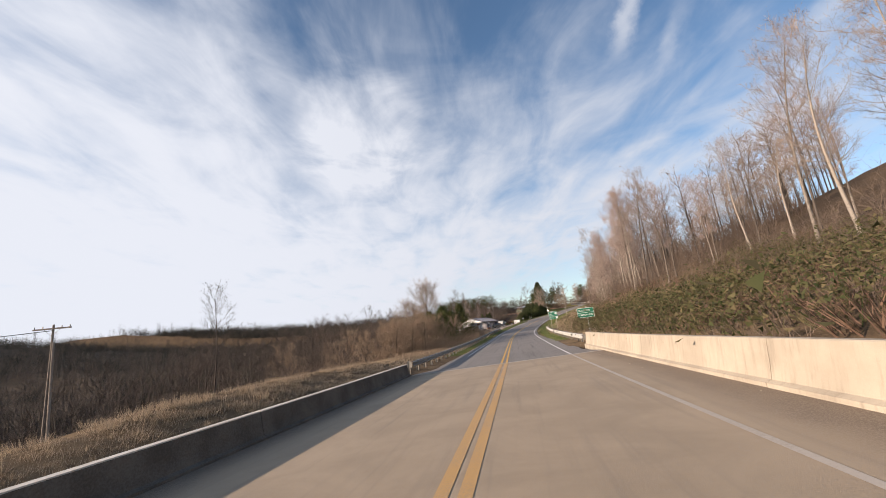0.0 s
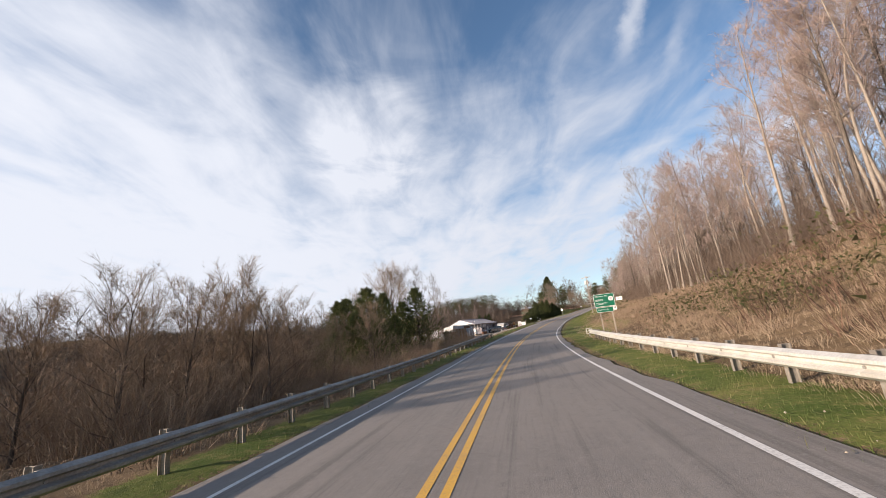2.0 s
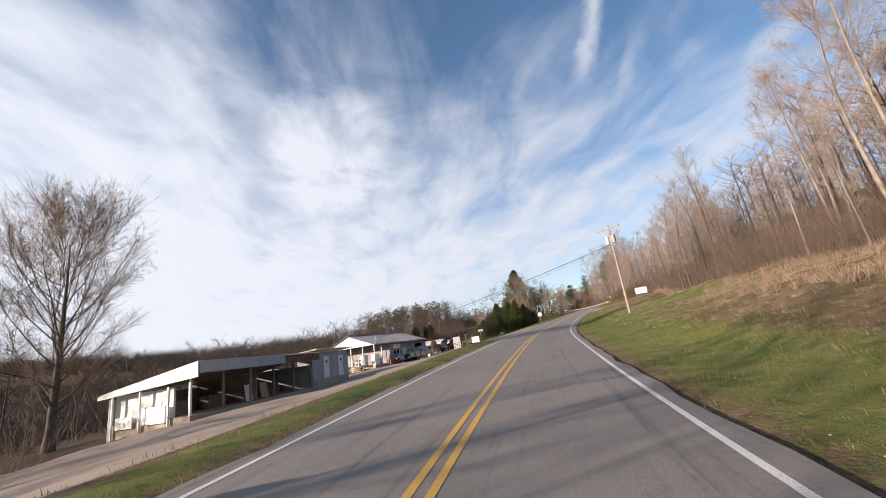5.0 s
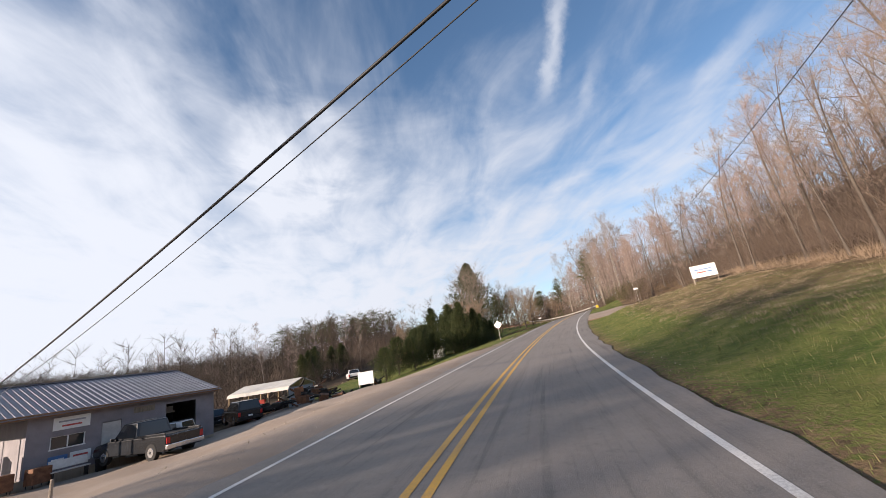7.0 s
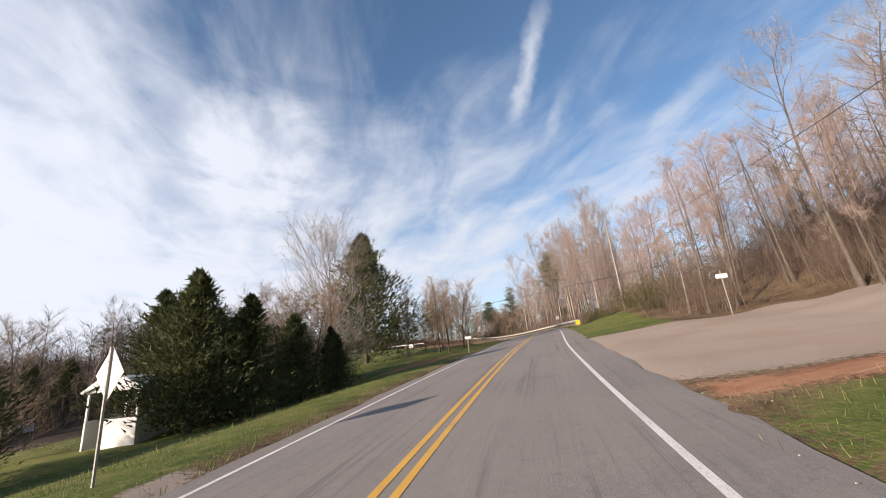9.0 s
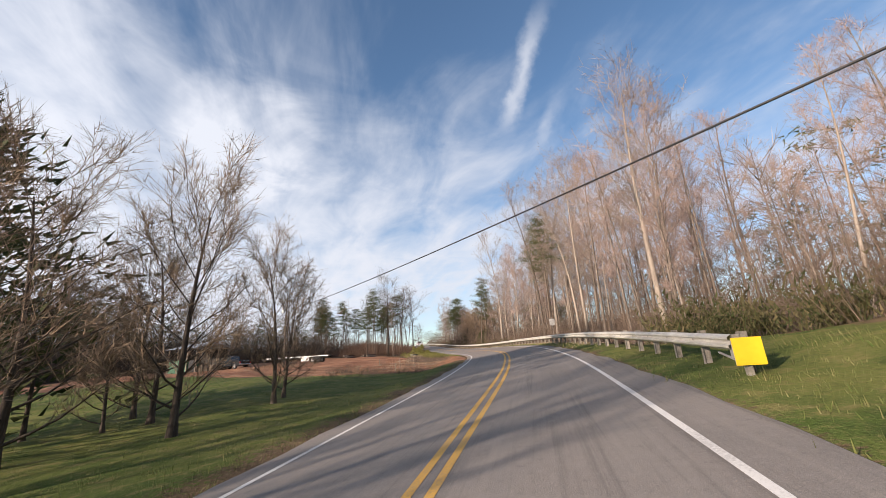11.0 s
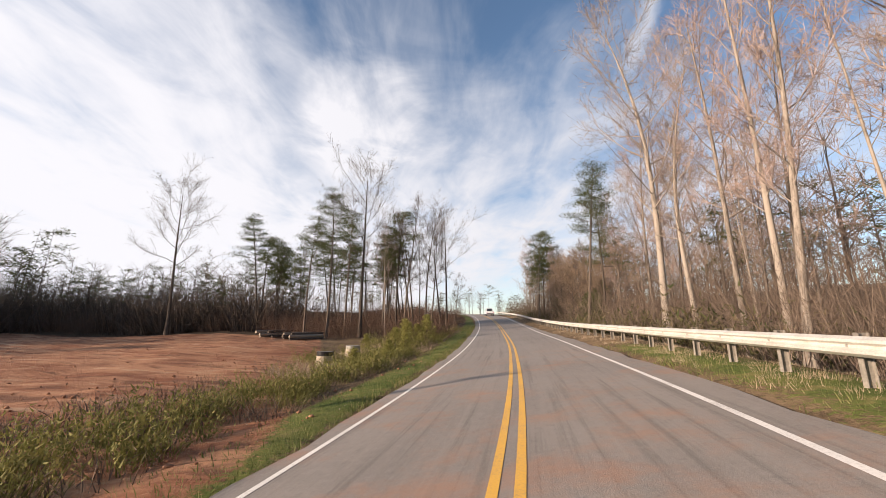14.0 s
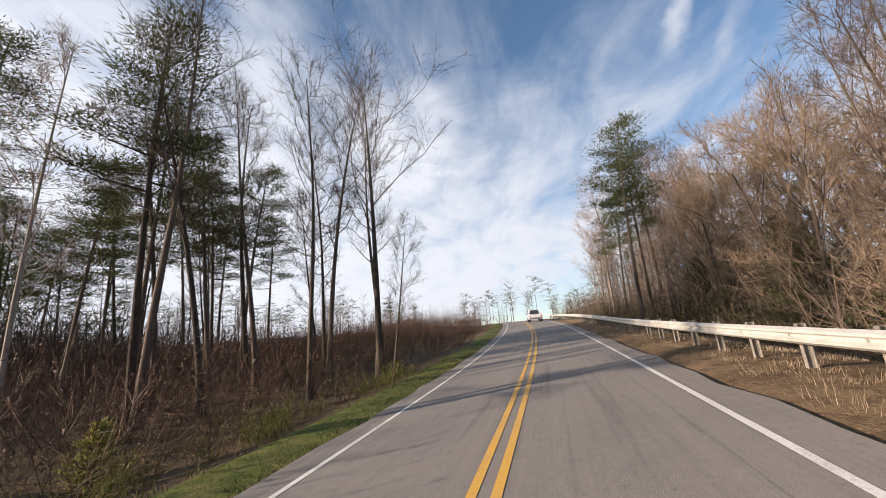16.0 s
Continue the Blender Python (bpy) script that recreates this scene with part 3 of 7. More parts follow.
def ribbon(name, lats, s0, s1, up, mat, label, category, step=1.5, side=None, lat_at=None):
    """A strip of the road's surface between s0 and s1, with the given lateral places."""
    s = np.arange(s0, s1 + step / 2, step)
    line, way, fall = road_at(s)
    lats = np.asarray(lats, float)
    lat = np.broadcast_to(lats, (len(s), len(lats))).copy() if lat_at is None else lat_at(s)
    v = np.empty((*lat.shape, 3))
    v[..., 0] = line[:, None, 0] + lat * way[:, None, 1]
    v[..., 1] = line[:, None, 1] - lat * way[:, None, 0]
    v[..., 2] = line[:, None, 2] + fall[:, None] * np.clip(lat, -EDGE, EDGE) + up
    n, m = lat.shape
    i = (np.arange(n - 1)[:, None] * m + np.arange(m - 1)[None]).ravel()
    ob = link_mesh(name, v.reshape(-1, 3), np.stack([i, i + 1, i + 1 + m, i + m], -1), mat, smooth=True)
    layer = ob.data.attributes.new("lat", "FLOAT", "POINT")
    layer.data.foreach_set("value", lat.astype(np.float32).ravel())
    layer = ob.data.attributes.new("run", "FLOAT", "POINT")
    layer.data.foreach_set("value", np.repeat(s, lat.shape[1]).astype(np.float32))
    return tagged(ob, label, category, kind="structure")


def pavement_lats(s):
    """Pavement edge, ragged, wider on the bridge."""
    wide = np.interp(s, [21, 27], [5.2, 0])
    rag = 0.07 * np.sin(s * 2.3) + 0.05 * np.sin(s * 5.1 + 1)
    r = np.maximum(np.interp(s, [-80, 36, 60, 130, 200, 250, 480], [5.2, 4.4, 3.85, 3.75, 4.3, 3.7, 3.7]) + rag, wide)
    l = -np.maximum(np.interp(s, [-80, 34, 60, 130, 150, 250, 480], [5.2, 4.1, 3.8, 3.6, 3.5, 3.4, 3.45]) + rag[::-1], wide)
    rows = [l - 0.02, l, l * 0.5 - 1.6, l * 0 - 1.6, l * 0, l * 0 + 1.6, r * 0.5 + 1.6, r, r + 0.02]
    return np.stack(rows, -1)


def deck_build(n, bsdf):
    p = where(n)
    lane = n.add("ShaderNodeAttribute", attribute_name="lat").outputs["Fac"]
    run = n.add("ShaderNodeAttribute", attribute_name="run").outputs["Fac"]
    cloud, grit = n.noise(p, 0.5, 6, 0.65, 0.5), n.noise(p, 45.0, 4, 0.7)
    brushed = n.noise(n.add("ShaderNodeCombineXYZ", in_0=n.math("MULTIPLY", lane, 1.8), in_1=n.math("MULTIPLY", run, 0.08)), 1.8, 6, 0.6)
    col = n.mix(n.ramp(cloud, 0.3, 0.7), (0.315, 0.240, 0.160), (0.40, 0.305, 0.205))
    col = n.mix(n.math("MULTIPLY", n.ramp(brushed, 0.5, 0.75), 0.45), col, (0.205, 0.168, 0.13))
    dirt = n.ramp(n.math("ADD", n.math("ABSOLUTE", lane), n.math("MULTIPLY", n.math("SUBTRACT", cloud, 0.5), 1.6)), 3.7, 4.7)
    col = n.mix(n.math("MULTIPLY", dirt, 0.8), col, n.mix(n.ramp(grit, 0.4, 0.6), (0.13, 0.092, 0.062), (0.22, 0.165, 0.115)))
    col = n.mix(n.math("MULTIPLY", n.ramp(grit, 0.45, 0.75), 0.4), col, (0.33, 0.29, 0.24))
    n.put(bsdf.inputs["Base Color"], col)
    bsdf.inputs["Roughness"].default_value = 0.86
    relief(n, bsdf, n.math("ADD", grit, cloud), 0.45, 0.012)


DECK = material("bridge_deck", deck_build)
# Pale strip colour: the sun on the left parapet's top painted in
SUNLIT_TOP = plain("sunlit_pale_concrete", (0.55, 0.49, 0.41), (0.70, 0.64, 0.55), 1.5, 0.8)
CONCRETE_PALE = plain("pale_joint_concrete", (0.36, 0.31, 0.25), (0.48, 0.42, 0.35), 2.0, 0.85)
for name, s0, s1, mat, label in (("bridge_deck", -78, 21, DECK, "pale tan concrete bridge deck with dirty gutters"), ("road", 21.02, 470, ASPHALT, "worn grey-brown asphalt two-lane road")):
    road = ribbon(name, np.zeros(9), s0, s1, 0.0, mat, label, "road", lat_at=pavement_lats)
    # turn the outer rows down into the ground
    co = np.empty(len(road.data.vertices) * 3, np.float32)
    road.data.vertices.foreach_get("co", co)
    co = co.reshape(-1, 9, 3)
    co[:, (0, 8), 2] -= 0.06
    road.data.vertices.foreach_set("co", co.ravel())
    road.data.polygons.foreach_set("use_smooth", np.zeros(len(road.data.polygons), bool))
for a, b in ((-0.19, -0.075), (0.075, 0.19)):
    ribbon("yellow_line", [a, b], 21, 470, 0.005, YELLOW, "worn yellow centre line painted on asphalt", "road marking", step=1.0)
for a, b in ((-0.215, -0.05), (0.05, 0.215)):
    ribbon("yellow_line", [a, b], -78, 20.8, 0.005, YELLOW_FADED, "faded wide orange centre line on the bridge deck", "road marking", step=1.0)
ribbon("deck_joint", [-5.0, -2.5, 0, 2.5, 5.0], 20.75, 21.1, 0.009, CONCRETE_PALE, "pale joint strip across the end of the bridge", "road joint", step=0.35)


# offset of the white lines from the yellow, every 20 m
LANE_RIGHT = [3.50, 3.42, 3.51, 3.41, 3.39, 3.37, 3.44, 3.31, 3.18, 3.10, 3.02, 3.04, 3.02, 2.94, 3.01, 2.97, 3.00, 3.13]
LANE_LEFT = [3.10, 3.16, 3.21, 3.08, 3.31, 3.26, 3.17, 3.04, 3.01, 3.01, 2.88, 2.85, 2.83, 3.01, 3.04, 2.90, 2.75, 2.79]


def lane_edge(side):
    knots = np.arange(len(LANE_RIGHT)) * STEP
    return lambda s: side * np.interp(s, knots, LANE_RIGHT if side > 0 else LANE_LEFT)[:, None] + np.array([[-0.052, 0.052]])


ribbon("edge_line", [0, 1], -78, 20.8, 0.005, WHITE_FADED, "faded thin edge line on the bridge deck", "road marking", step=1.0, lat_at=lane_edge(1))
ribbon("edge_line", [0, 1], 21.2, 470, 0.005, WHITE_LINE, "worn white edge line painted on asphalt", "road marking", step=1.0, lat_at=lane_edge(1))
ribbon("edge_line", [0, 1], 32, 470, 0.005, WHITE_LINE, "worn white edge line painted on asphalt", "road marking", step=1.0, lat_at=lane_edge(-1))


# ---- plants ----
RNG = np.random.default_rng(11)


class Bag:
    """Collects triangles."""

    def __init__(self):
        self.v, self.t, self.n = [], [], 0

    def add(self, v, t):
        v, t = np.asarray(v, float).reshape(-1, 3), np.asarray(t, int).reshape(-1, 3)
        self.v.append(v)
        self.t.append(t + self.n)
        self.n += len(v)

    def arrays(self):
        return np.concatenate(self.v), np.concatenate(self.t)

    def tube(self, path, radii, sides=4):
        path = np.asarray(path, float)
        n = len(path)
        way = np.gradient(path, axis=0)
        way /= np.linalg.norm(way, axis=1, keepdims=True) + 1e-9
        side = np.cross(way, (0.31, 0.87, 0.38))
        side /= np.linalg.norm(side, axis=1, keepdims=True) + 1e-9
        other = np.cross(way, side)
        ang = np.arange(sides) * 2 * np.pi / sides
        ring = path[:, None] + np.asarray(radii)[:, None, None] * (np.cos(ang)[None, :, None] * side[:, None] + np.sin(ang)[None, :, None] * other[:, None])
        i = (np.arange(n - 1)[:, None] * sides + np.arange(sides)[None]).ravel()
        j = (np.arange(n - 1)[:, None] * sides + (np.arange(sides)[None] + 1) % sides).ravel()
        self.add(ring.reshape(-1, 3), np.concatenate([np.stack([i, j, j + sides], -1), np.stack([i, j + sides, i + sides], -1)]))

    def blades(self, at, way, width):
        """Thin pointed triangles from at along way."""
        at, way = np.asarray(at, float), np.asarray(way, float)
        side = np.cross(way, RNG.normal(size=way.shape))
        side *= (np.asarray(width) / 2 / (np.linalg.norm(side, axis=1) + 1e-9))[:, None]
        v = np.stack([at - side, at + side, at + way], 1).reshape(-1, 3)
        self.add(v, np.arange(len(v)).reshape(-1, 3))

    def leaves(self, at, size, flat=0.0):
        """Small leaf triangles turned at random."""
        n = len(at)
        a, b = RNG.normal(size=(n, 3)), RNG.normal(size=(n, 3))
        a[:, 2] *= 1 - flat
        b[:, 2] *= 1 - flat
        a /= np.linalg.norm(a, axis=1, keepdims=True)
        b /= np.linalg.norm(b, axis=1, keepdims=True)
        s = (size * RNG.uniform(0.6, 1.4, n))[:, None]
        v = np.stack([at - a * s * 0.5, at + a * s * 0.5, at + b * s * 0.8], 1).reshape(-1, 3)
        self.add(v, np.arange(len(v)).reshape(-1, 3))


def unit(v):
    v = np.asarray(v, float)
    return v / (np.linalg.norm(v, axis=-1, keepdims=True) + 1e-9)


def bare_tree_bags(seed, high, girth, start, reach, limbs=24, seconds=8, twigs=7, lean=0.04, rise=0.6, split=False):
    """A leafless tree: trunk and limbs in one bag, branches and twigs in the other."""
    rng = np.random.default_rng(seed)
    wood, crown = Bag(), Bag()
    z = np.linspace(0, 1, 10)
    bend = rng.normal(0, lean * high, (2, 2))
    stem = np.stack([bend[0, 0] * z**2 + bend[0, 1] * 0.4 * np.sin(z * 4) * z, bend[1, 0] * z**2 + bend[1, 1] * 0.4 * np.sin(z * 3.1) * z, z * high - 0.25], -1)
    radii = girth * (1 - 0.93 * z**0.9) + 0.012
    radii[0] *= 1.5
    wood.tube(stem, radii, 7)
    starts = [(start + (1 - start) * (k + rng.uniform(0, 0.8)) / limbs) for k in range(limbs)]
    for k, f in enumerate(starts):
        at = np.array([np.interp(f, z, stem[:, c]) for c in range(3)])
        turn = k * 2.4 + rng.normal(0, 0.4)
        rel = (f - start) / (1 - start)
        long = reach * (0.5 + 0.5 * math.sin(math.pi * (0.12 + 0.72 * rel))) * rng.uniform(0.6, 1.25) * (1 - 0.25 * rel**2)
        tilt = 0.50 + 0.42 * rel + rng.normal(0, 0.16)
        way = np.array([math.cos(turn) * math.cos(tilt), math.sin(turn) * math.cos(tilt), math.sin(tilt)])
        path = [at]
        for q in range(4):
            way = unit(way + np.array([0, 0, rise * 0.22]) + rng.normal(0, 0.14, 3))
            path.append(path[-1] + way * long / 4)
        path = np.array(path)
        r0 = max(0.014, 0.36 * np.interp(f, z, radii))
        wood.tube(path, np.linspace(r0, 0.008, 5), 4)
        for q in range(seconds):
            g = rng.uniform(0.25, 1.0)
            p = np.array([np.interp(g * 4, np.arange(5), path[:, c]) for c in range(3)])
            w = unit(unit(path[-1] - path[0]) + rng.normal(0, 0.55, 3) + np.array([0, 0, 0.35 * rise]))
            l2 = long * rng.uniform(0.22, 0.45) * (1.25 - 0.5 * g) + 0.25
            mid, end = p + w * l2 * 0.5 + rng.normal(0, 0.05, 3), p + w * l2 + np.array([0, 0, 0.12 * l2])
            for _ in range(2):
                crown.blades([p, mid], [(mid - p) * 1.25, end - mid], [0.028 + 0.3 * r0 * (1 - g), 0.02])
            h = rng.uniform(0.15, 1.0, twigs)[:, None]
            base = p + (end - p) * h
            dirs = unit(w + rng.normal(0, 0.65, (twigs, 3)) + np.array([0, 0, 0.3])) * rng.uniform(0.35, 0.95, (twigs, 1)) * (0.5 + 0.16 * reach)
            crown.blades(base, dirs, np.full(twigs, 0.017))
            more = np.repeat(base + dirs * 0.45, 2, 0)
            crown.blades(more, unit(np.repeat(dirs, 2, 0) + rng.normal(0, 0.35, (twigs * 2, 3))) * rng.uniform(0.25, 0.65, (twigs * 2, 1)), np.full(twigs * 2, 0.014))
    return wood, crown


def pine_bags(seed, high, girth, start, reach, clumps=24, needles=80):
    rng = np.random.default_rng(seed)
    wood, crown = Bag(), Bag()
    z = np.linspace(0, 1, 10)
    bend = rng.normal(0, 0.03 * high, 2)
    stem = np.stack([bend[0] * z**2, bend[1] * z**2, z * high - 0.25], -1)
    radii = girth * (1 - 0.85 * z) + 0.01
    wood.tube(stem, radii, 7)
    for k in range(clumps):
        f = start + (0.99 - start) * (k + rng.uniform(0, 0.9)) / clumps
        at = np.array([np.interp(f, z, stem[:, c]) for c in range(3)])
        turn = k * 2.4 + rng.normal(0, 0.5)
        rel = (f - start) / (1 - start)
        long = reach * (1.05 - 0.75 * rel**1.5) * rng.uniform(0.55, 1.15)
        way = np.array([math.cos(turn), math.sin(turn), 0.05 + 0.5 * rel + rng.normal(0, 0.12)])
        end = at + unit(way) * long + np.array([0, 0, 0.18 * long])
        wood.tube([at, (at + end) / 2 - np.array([0, 0, 0.06 * long]), end], [0.05 * (1.2 - rel), 0.03, 0.01], 4)
        for q in range(rng.integers(3, 6)):
            c = at + (end - at) * rng.uniform(0.45, 1.05) + rng.normal(0, 0.19 * long, 3) * (1, 1, 0.4)
            wood.tube([at + (end - at) * 0.45, c], [0.015, 0.006], 3)
            size = rng.uniform(0.32, 0.60)
            pts = c + rng.normal(0, 1, (needles, 3)) * (size, size, size * 0.30)
            crown.blades(pts, unit(pts - c + np.array([0, 0, 0.25]) + rng.normal(0, 0.2, (needles, 3))) * 0.25, np.full(needles, 0.05))
    for k in range(7):  # dead stubs below the crown
        f = rng.uniform(0.5, 1.0) * start
        at = np.array([np.interp(f, z, stem[:, c]) for c in range(3)])
        w = unit(rng.normal(0, 1, 3) * (1, 1, 0.2)) * rng.uniform(0.5, 1.6)
        wood.tube([at, at + w], [0.022, 0.006], 3)
    return wood, crown


def cedar_bags(seed, high, wide, count=3000, open_=0.0, size=0.26):
    """A dense evergreen cone with an uneven outline."""
    rng = np.random.default_rng(seed)
    wood, crown = Bag(), Bag()
    wood.tube([(0, 0, -0.2), (0.05, 0, high * 0.5), (0, 0, high * 0.97)], [0.035 * high * 0.6, 0.02 * high * 0.6, 0.01], 6)
    boughs = int(30 + high * 9)
    per = count // boughs
    for k in range(boughs):
        f = 0.04 + 0.95 * (k + rng.uniform()) / boughs
        turn = k * 2.4 + rng.normal(0, 0.3)
        long = wide * (1 - f) ** 0.95 * rng.uniform(0.65, 1.25) * (0.7 + 0.3 * min(1, f * 7)) + 0.10
        at = np.array([0, 0, f * high])
        end = at + np.array([math.cos(turn), math.sin(turn), rng.uniform(0.05, 0.45)]) * long
        wood.tube([at, end], [0.03, 0.006], 3)
        h = rng.uniform(open_, 1.08, per)[:, None]
        pts = at + (end - at) * h + rng.normal(0, 0.15 * long + 0.08, (per, 3)) * (1, 1, 0.7)
        crown.blades(pts, unit((end - at) + np.array([0, 0, 0.5]) * long + rng.normal(0, 0.45 * long, (per, 3))) * size * 1.5, np.full(per, size * 0.45))
    return wood, crown


def shrub_pine_bags(seed, high, wide, count):
    """A rounded evergreen with a short clear trunk and an uneven outline."""
    rng = np.random.default_rng(seed)
    wood, crown = Bag(), Bag()
    wood.tube([(0, 0, -0.2), (0.05, 0, high * 0.5), (0, 0, high * 0.9)], [0.11, 0.08, 0.01], 6)
    boughs = 70
    for k in range(boughs):
        f = 0.07 + 0.91 * (k + rng.uniform()) / boughs
        turn = k * 2.4 + rng.normal(0, 0.3)
        rel = (f - 0.07) / 0.91
        long = wide * (0.12 + 0.95 * (1 - rel) ** 0.7 * min(1.0, 0.62 + 1.6 * rel)) * rng.uniform(0.7, 1.25)
        at = np.array([0, 0, f * high])
        end = at + np.array([math.cos(turn), math.sin(turn), rng.uniform(0.1, 0.6)]) * long
        wood.tube([at, end], [0.03, 0.006], 3)
        per = count // boughs
        h = rng.uniform(0.3, 1.08, per)[:, None]
        pts = at + (end - at) * h + rng.normal(0, 0.13 * long + 0.08, (per, 3))
        crown.blades(pts, unit((end - at) + np.array([0, 0, 0.5]) * long + rng.normal(0, 0.45 * long, (per, 3))) * 0.28, np.full(per, 0.085))
    return wood, crown


def plant(name, bags, bark_mat, leaf_mat, m, label, category, group):
    ob = thing(name, m, label, category, group)
    v, t = bags[0].arrays()
    link_mesh("trunk", v, t, bark_mat, ob, smooth=True)
    v, t = bags[1].arrays()
    link_mesh("crown", v, t, leaf_mat, ob)
    return ob


def stand(s, lat, scale=1.0, turn=0.0, lean=(0, 0), sink=0.0):
    """A pose for a plant at a place beside the road."""
    p = spot(s, lat, -sink)
    return pose(p.x, p.y, p.z, lean[0], lean[1], turn) @ Matrix.Scale(scale, 4)


HIDE = {}


def put_plant(kind, s, lat, scale=1.0, turn=None, lean=None):
    """Another plant of a kind: the first is built in place, the rest are copies."""
    turn = RNG.uniform(0, 360) if turn is None else turn
    lean = tuple(RNG.normal(0, 2.2, 2)) if lean is None else lean
    m = stand(s, lat, scale, turn, lean)
    if kind not in HIDE:
        make, bark_mat, leaf_mat, name, label, category, group = KINDS[kind]
        HIDE[kind] = plant(name, make(), bark_mat, leaf_mat, m, label, category, group)
        return HIDE[kind]
    first = HIDE[kind]
    ob = copy_thing(first, m @ Matrix.Diagonal((*[1 / c for c in first.scale], 1)))
    return ob


POP = "tall bare deciduous tree with pale trunk and pinkish twigs"
OAK = "bare deciduous tree with dark trunk and fine twigs"
KINDS = {
    "pop_a": (lambda: bare_tree_bags(1, 18, 0.15, 0.36, 3.9), BARK_PALE, TWIG_PINK, "bare_tree", POP, "tree", "roadside trees"),
    "pop_b": (lambda: bare_tree_bags(2, 16, 0.12, 0.30, 3.0), BARK_PALE, TWIG_PINK, "bare_tree", POP, "tree", "roadside trees"),
    "pop_c": (lambda: bare_tree_bags(3, 19, 0.18, 0.34, 4.6, 32), BARK_PALE, TWIG_GREY, "bare_tree", "tall bare deciduous tree with grey twigs", "tree", "roadside trees"),
    "slim_a": (lambda: bare_tree_bags(4, 14.5, 0.085, 0.34, 2.0, 20, 5), BARK_PALE, TWIG_PINK, "bare_tree", "slender bare young tree with pale trunk", "tree", "roadside trees"),
    "slim_b": (lambda: bare_tree_bags(5, 12.5, 0.07, 0.28, 1.8, 18, 5), BARK_PALE, TWIG_GREY, "bare_tree", "slender bare young tree with pale trunk", "tree", "roadside trees"),
    "broad": (lambda: bare_tree_bags(10, 18, 0.21, 0.46, 6.2, 17, 10, 8, 0.03, 0.75), BARK_DARK, TWIG_DARK, "bare_tree", "large bare deciduous tree with wide dark limbs", "tree", "roadside trees"),
    "young_pine": (lambda: cedar_bags(35, 2.6, 1.2, 1700, 0.1, 0.13), BARK_DARK, YOUNG, "young_pine", "young yellow-green pine in roadside weeds", "tree", "pines"),
    "dark_a": (lambda: bare_tree_bags(6, 18, 0.16, 0.40, 3.4, 22, 7), BARK_DARK, TWIG_DARK, "bare_tree", OAK, "tree", "roadside trees"),
    "dark_b": (lambda: bare_tree_bags(7, 14, 0.12, 0.30, 3.0, 22, 6), BARK_DARK, TWIG_DARK, "bare_tree", OAK, "tree", "roadside trees"),
    "round": (lambda: bare_tree_bags(8, 12, 0.24, 0.13, 7.6, 44, 10, 9, 0.01, 0.75), BARK_PALE, TWIG_GREY, "bare_tree", "broad round-crowned bare tree on a lawn", "tree", "roadside trees"),
    "dense": (lambda: bare_tree_bags(12, 12, 0.24, 0.16, 6.6, 46, 13, 12, 0.01, 0.7), BARK_DARK, VINES, "bare_tree", "dense round-crowned tree with brown twigs", "tree", "roadside trees"),
    "bushy": (lambda: bare_tree_bags(9, 7, 0.12, 0.08, 3.4, 26, 8, 8, 0.05, 0.5), BARK_DARK, VINES, "bare_tree", "low spreading bare tree tangled with vines", "tree", "roadside trees"),
    "pine_a": (lambda: pine_bags(21, 20, 0.19, 0.58, 3.2, 26), BARK_DARK, NEEDLE, "pine_tree", "tall pine with bare trunk and high crown", "tree", "pines"),
    "pine_b": (lambda: pine_bags(22, 17, 0.16, 0.50, 2.8, 24), BARK_DARK, NEEDLE, "pine_tree", "tall pine with bare trunk and high crown", "tree", "pines"),
    "pine_c": (lambda: cedar_bags(23, 9, 4.0, 4600, 0.38, 0.25), BARK_DARK, NEEDLE, "pine_tree", "young pine with open dark green branches", "tree", "pines"),
    "yard_pine": (lambda: shrub_pine_bags(37, 5.4, 2.3, 4600), BARK_DARK, CEDAR, "yard_pine", "rounded dark evergreen on a short bare trunk on the lawn", "tree", "cedars"),
    "cedar_b": (lambda: cedar_bags(32, 7.5, 3.1, 8000, 0.0, 0.21), BARK_DARK, CEDAR, "cedar_tree", "dense dark green cedar branching to the ground", "tree", "cedars"),
    "spruce": (lambda: cedar_bags(33, 14.5, 6.6, 12000, 0.2, 0.36), BARK_DARK, CEDAR, "spruce_tree", "large dark conical spruce behind the lawn", "tree", "cedars"),
}


def wood(rng, s0, s1, lat0, lat1, count, kinds, size=(0.85, 1.15)):
    for _ in range(count):
        put_plant(kinds[rng.integers(len(kinds))], rng.uniform(s0, s1), lat0 + (lat1 - lat0) * rng.uniform() ** 1.4, rng.uniform(*size))


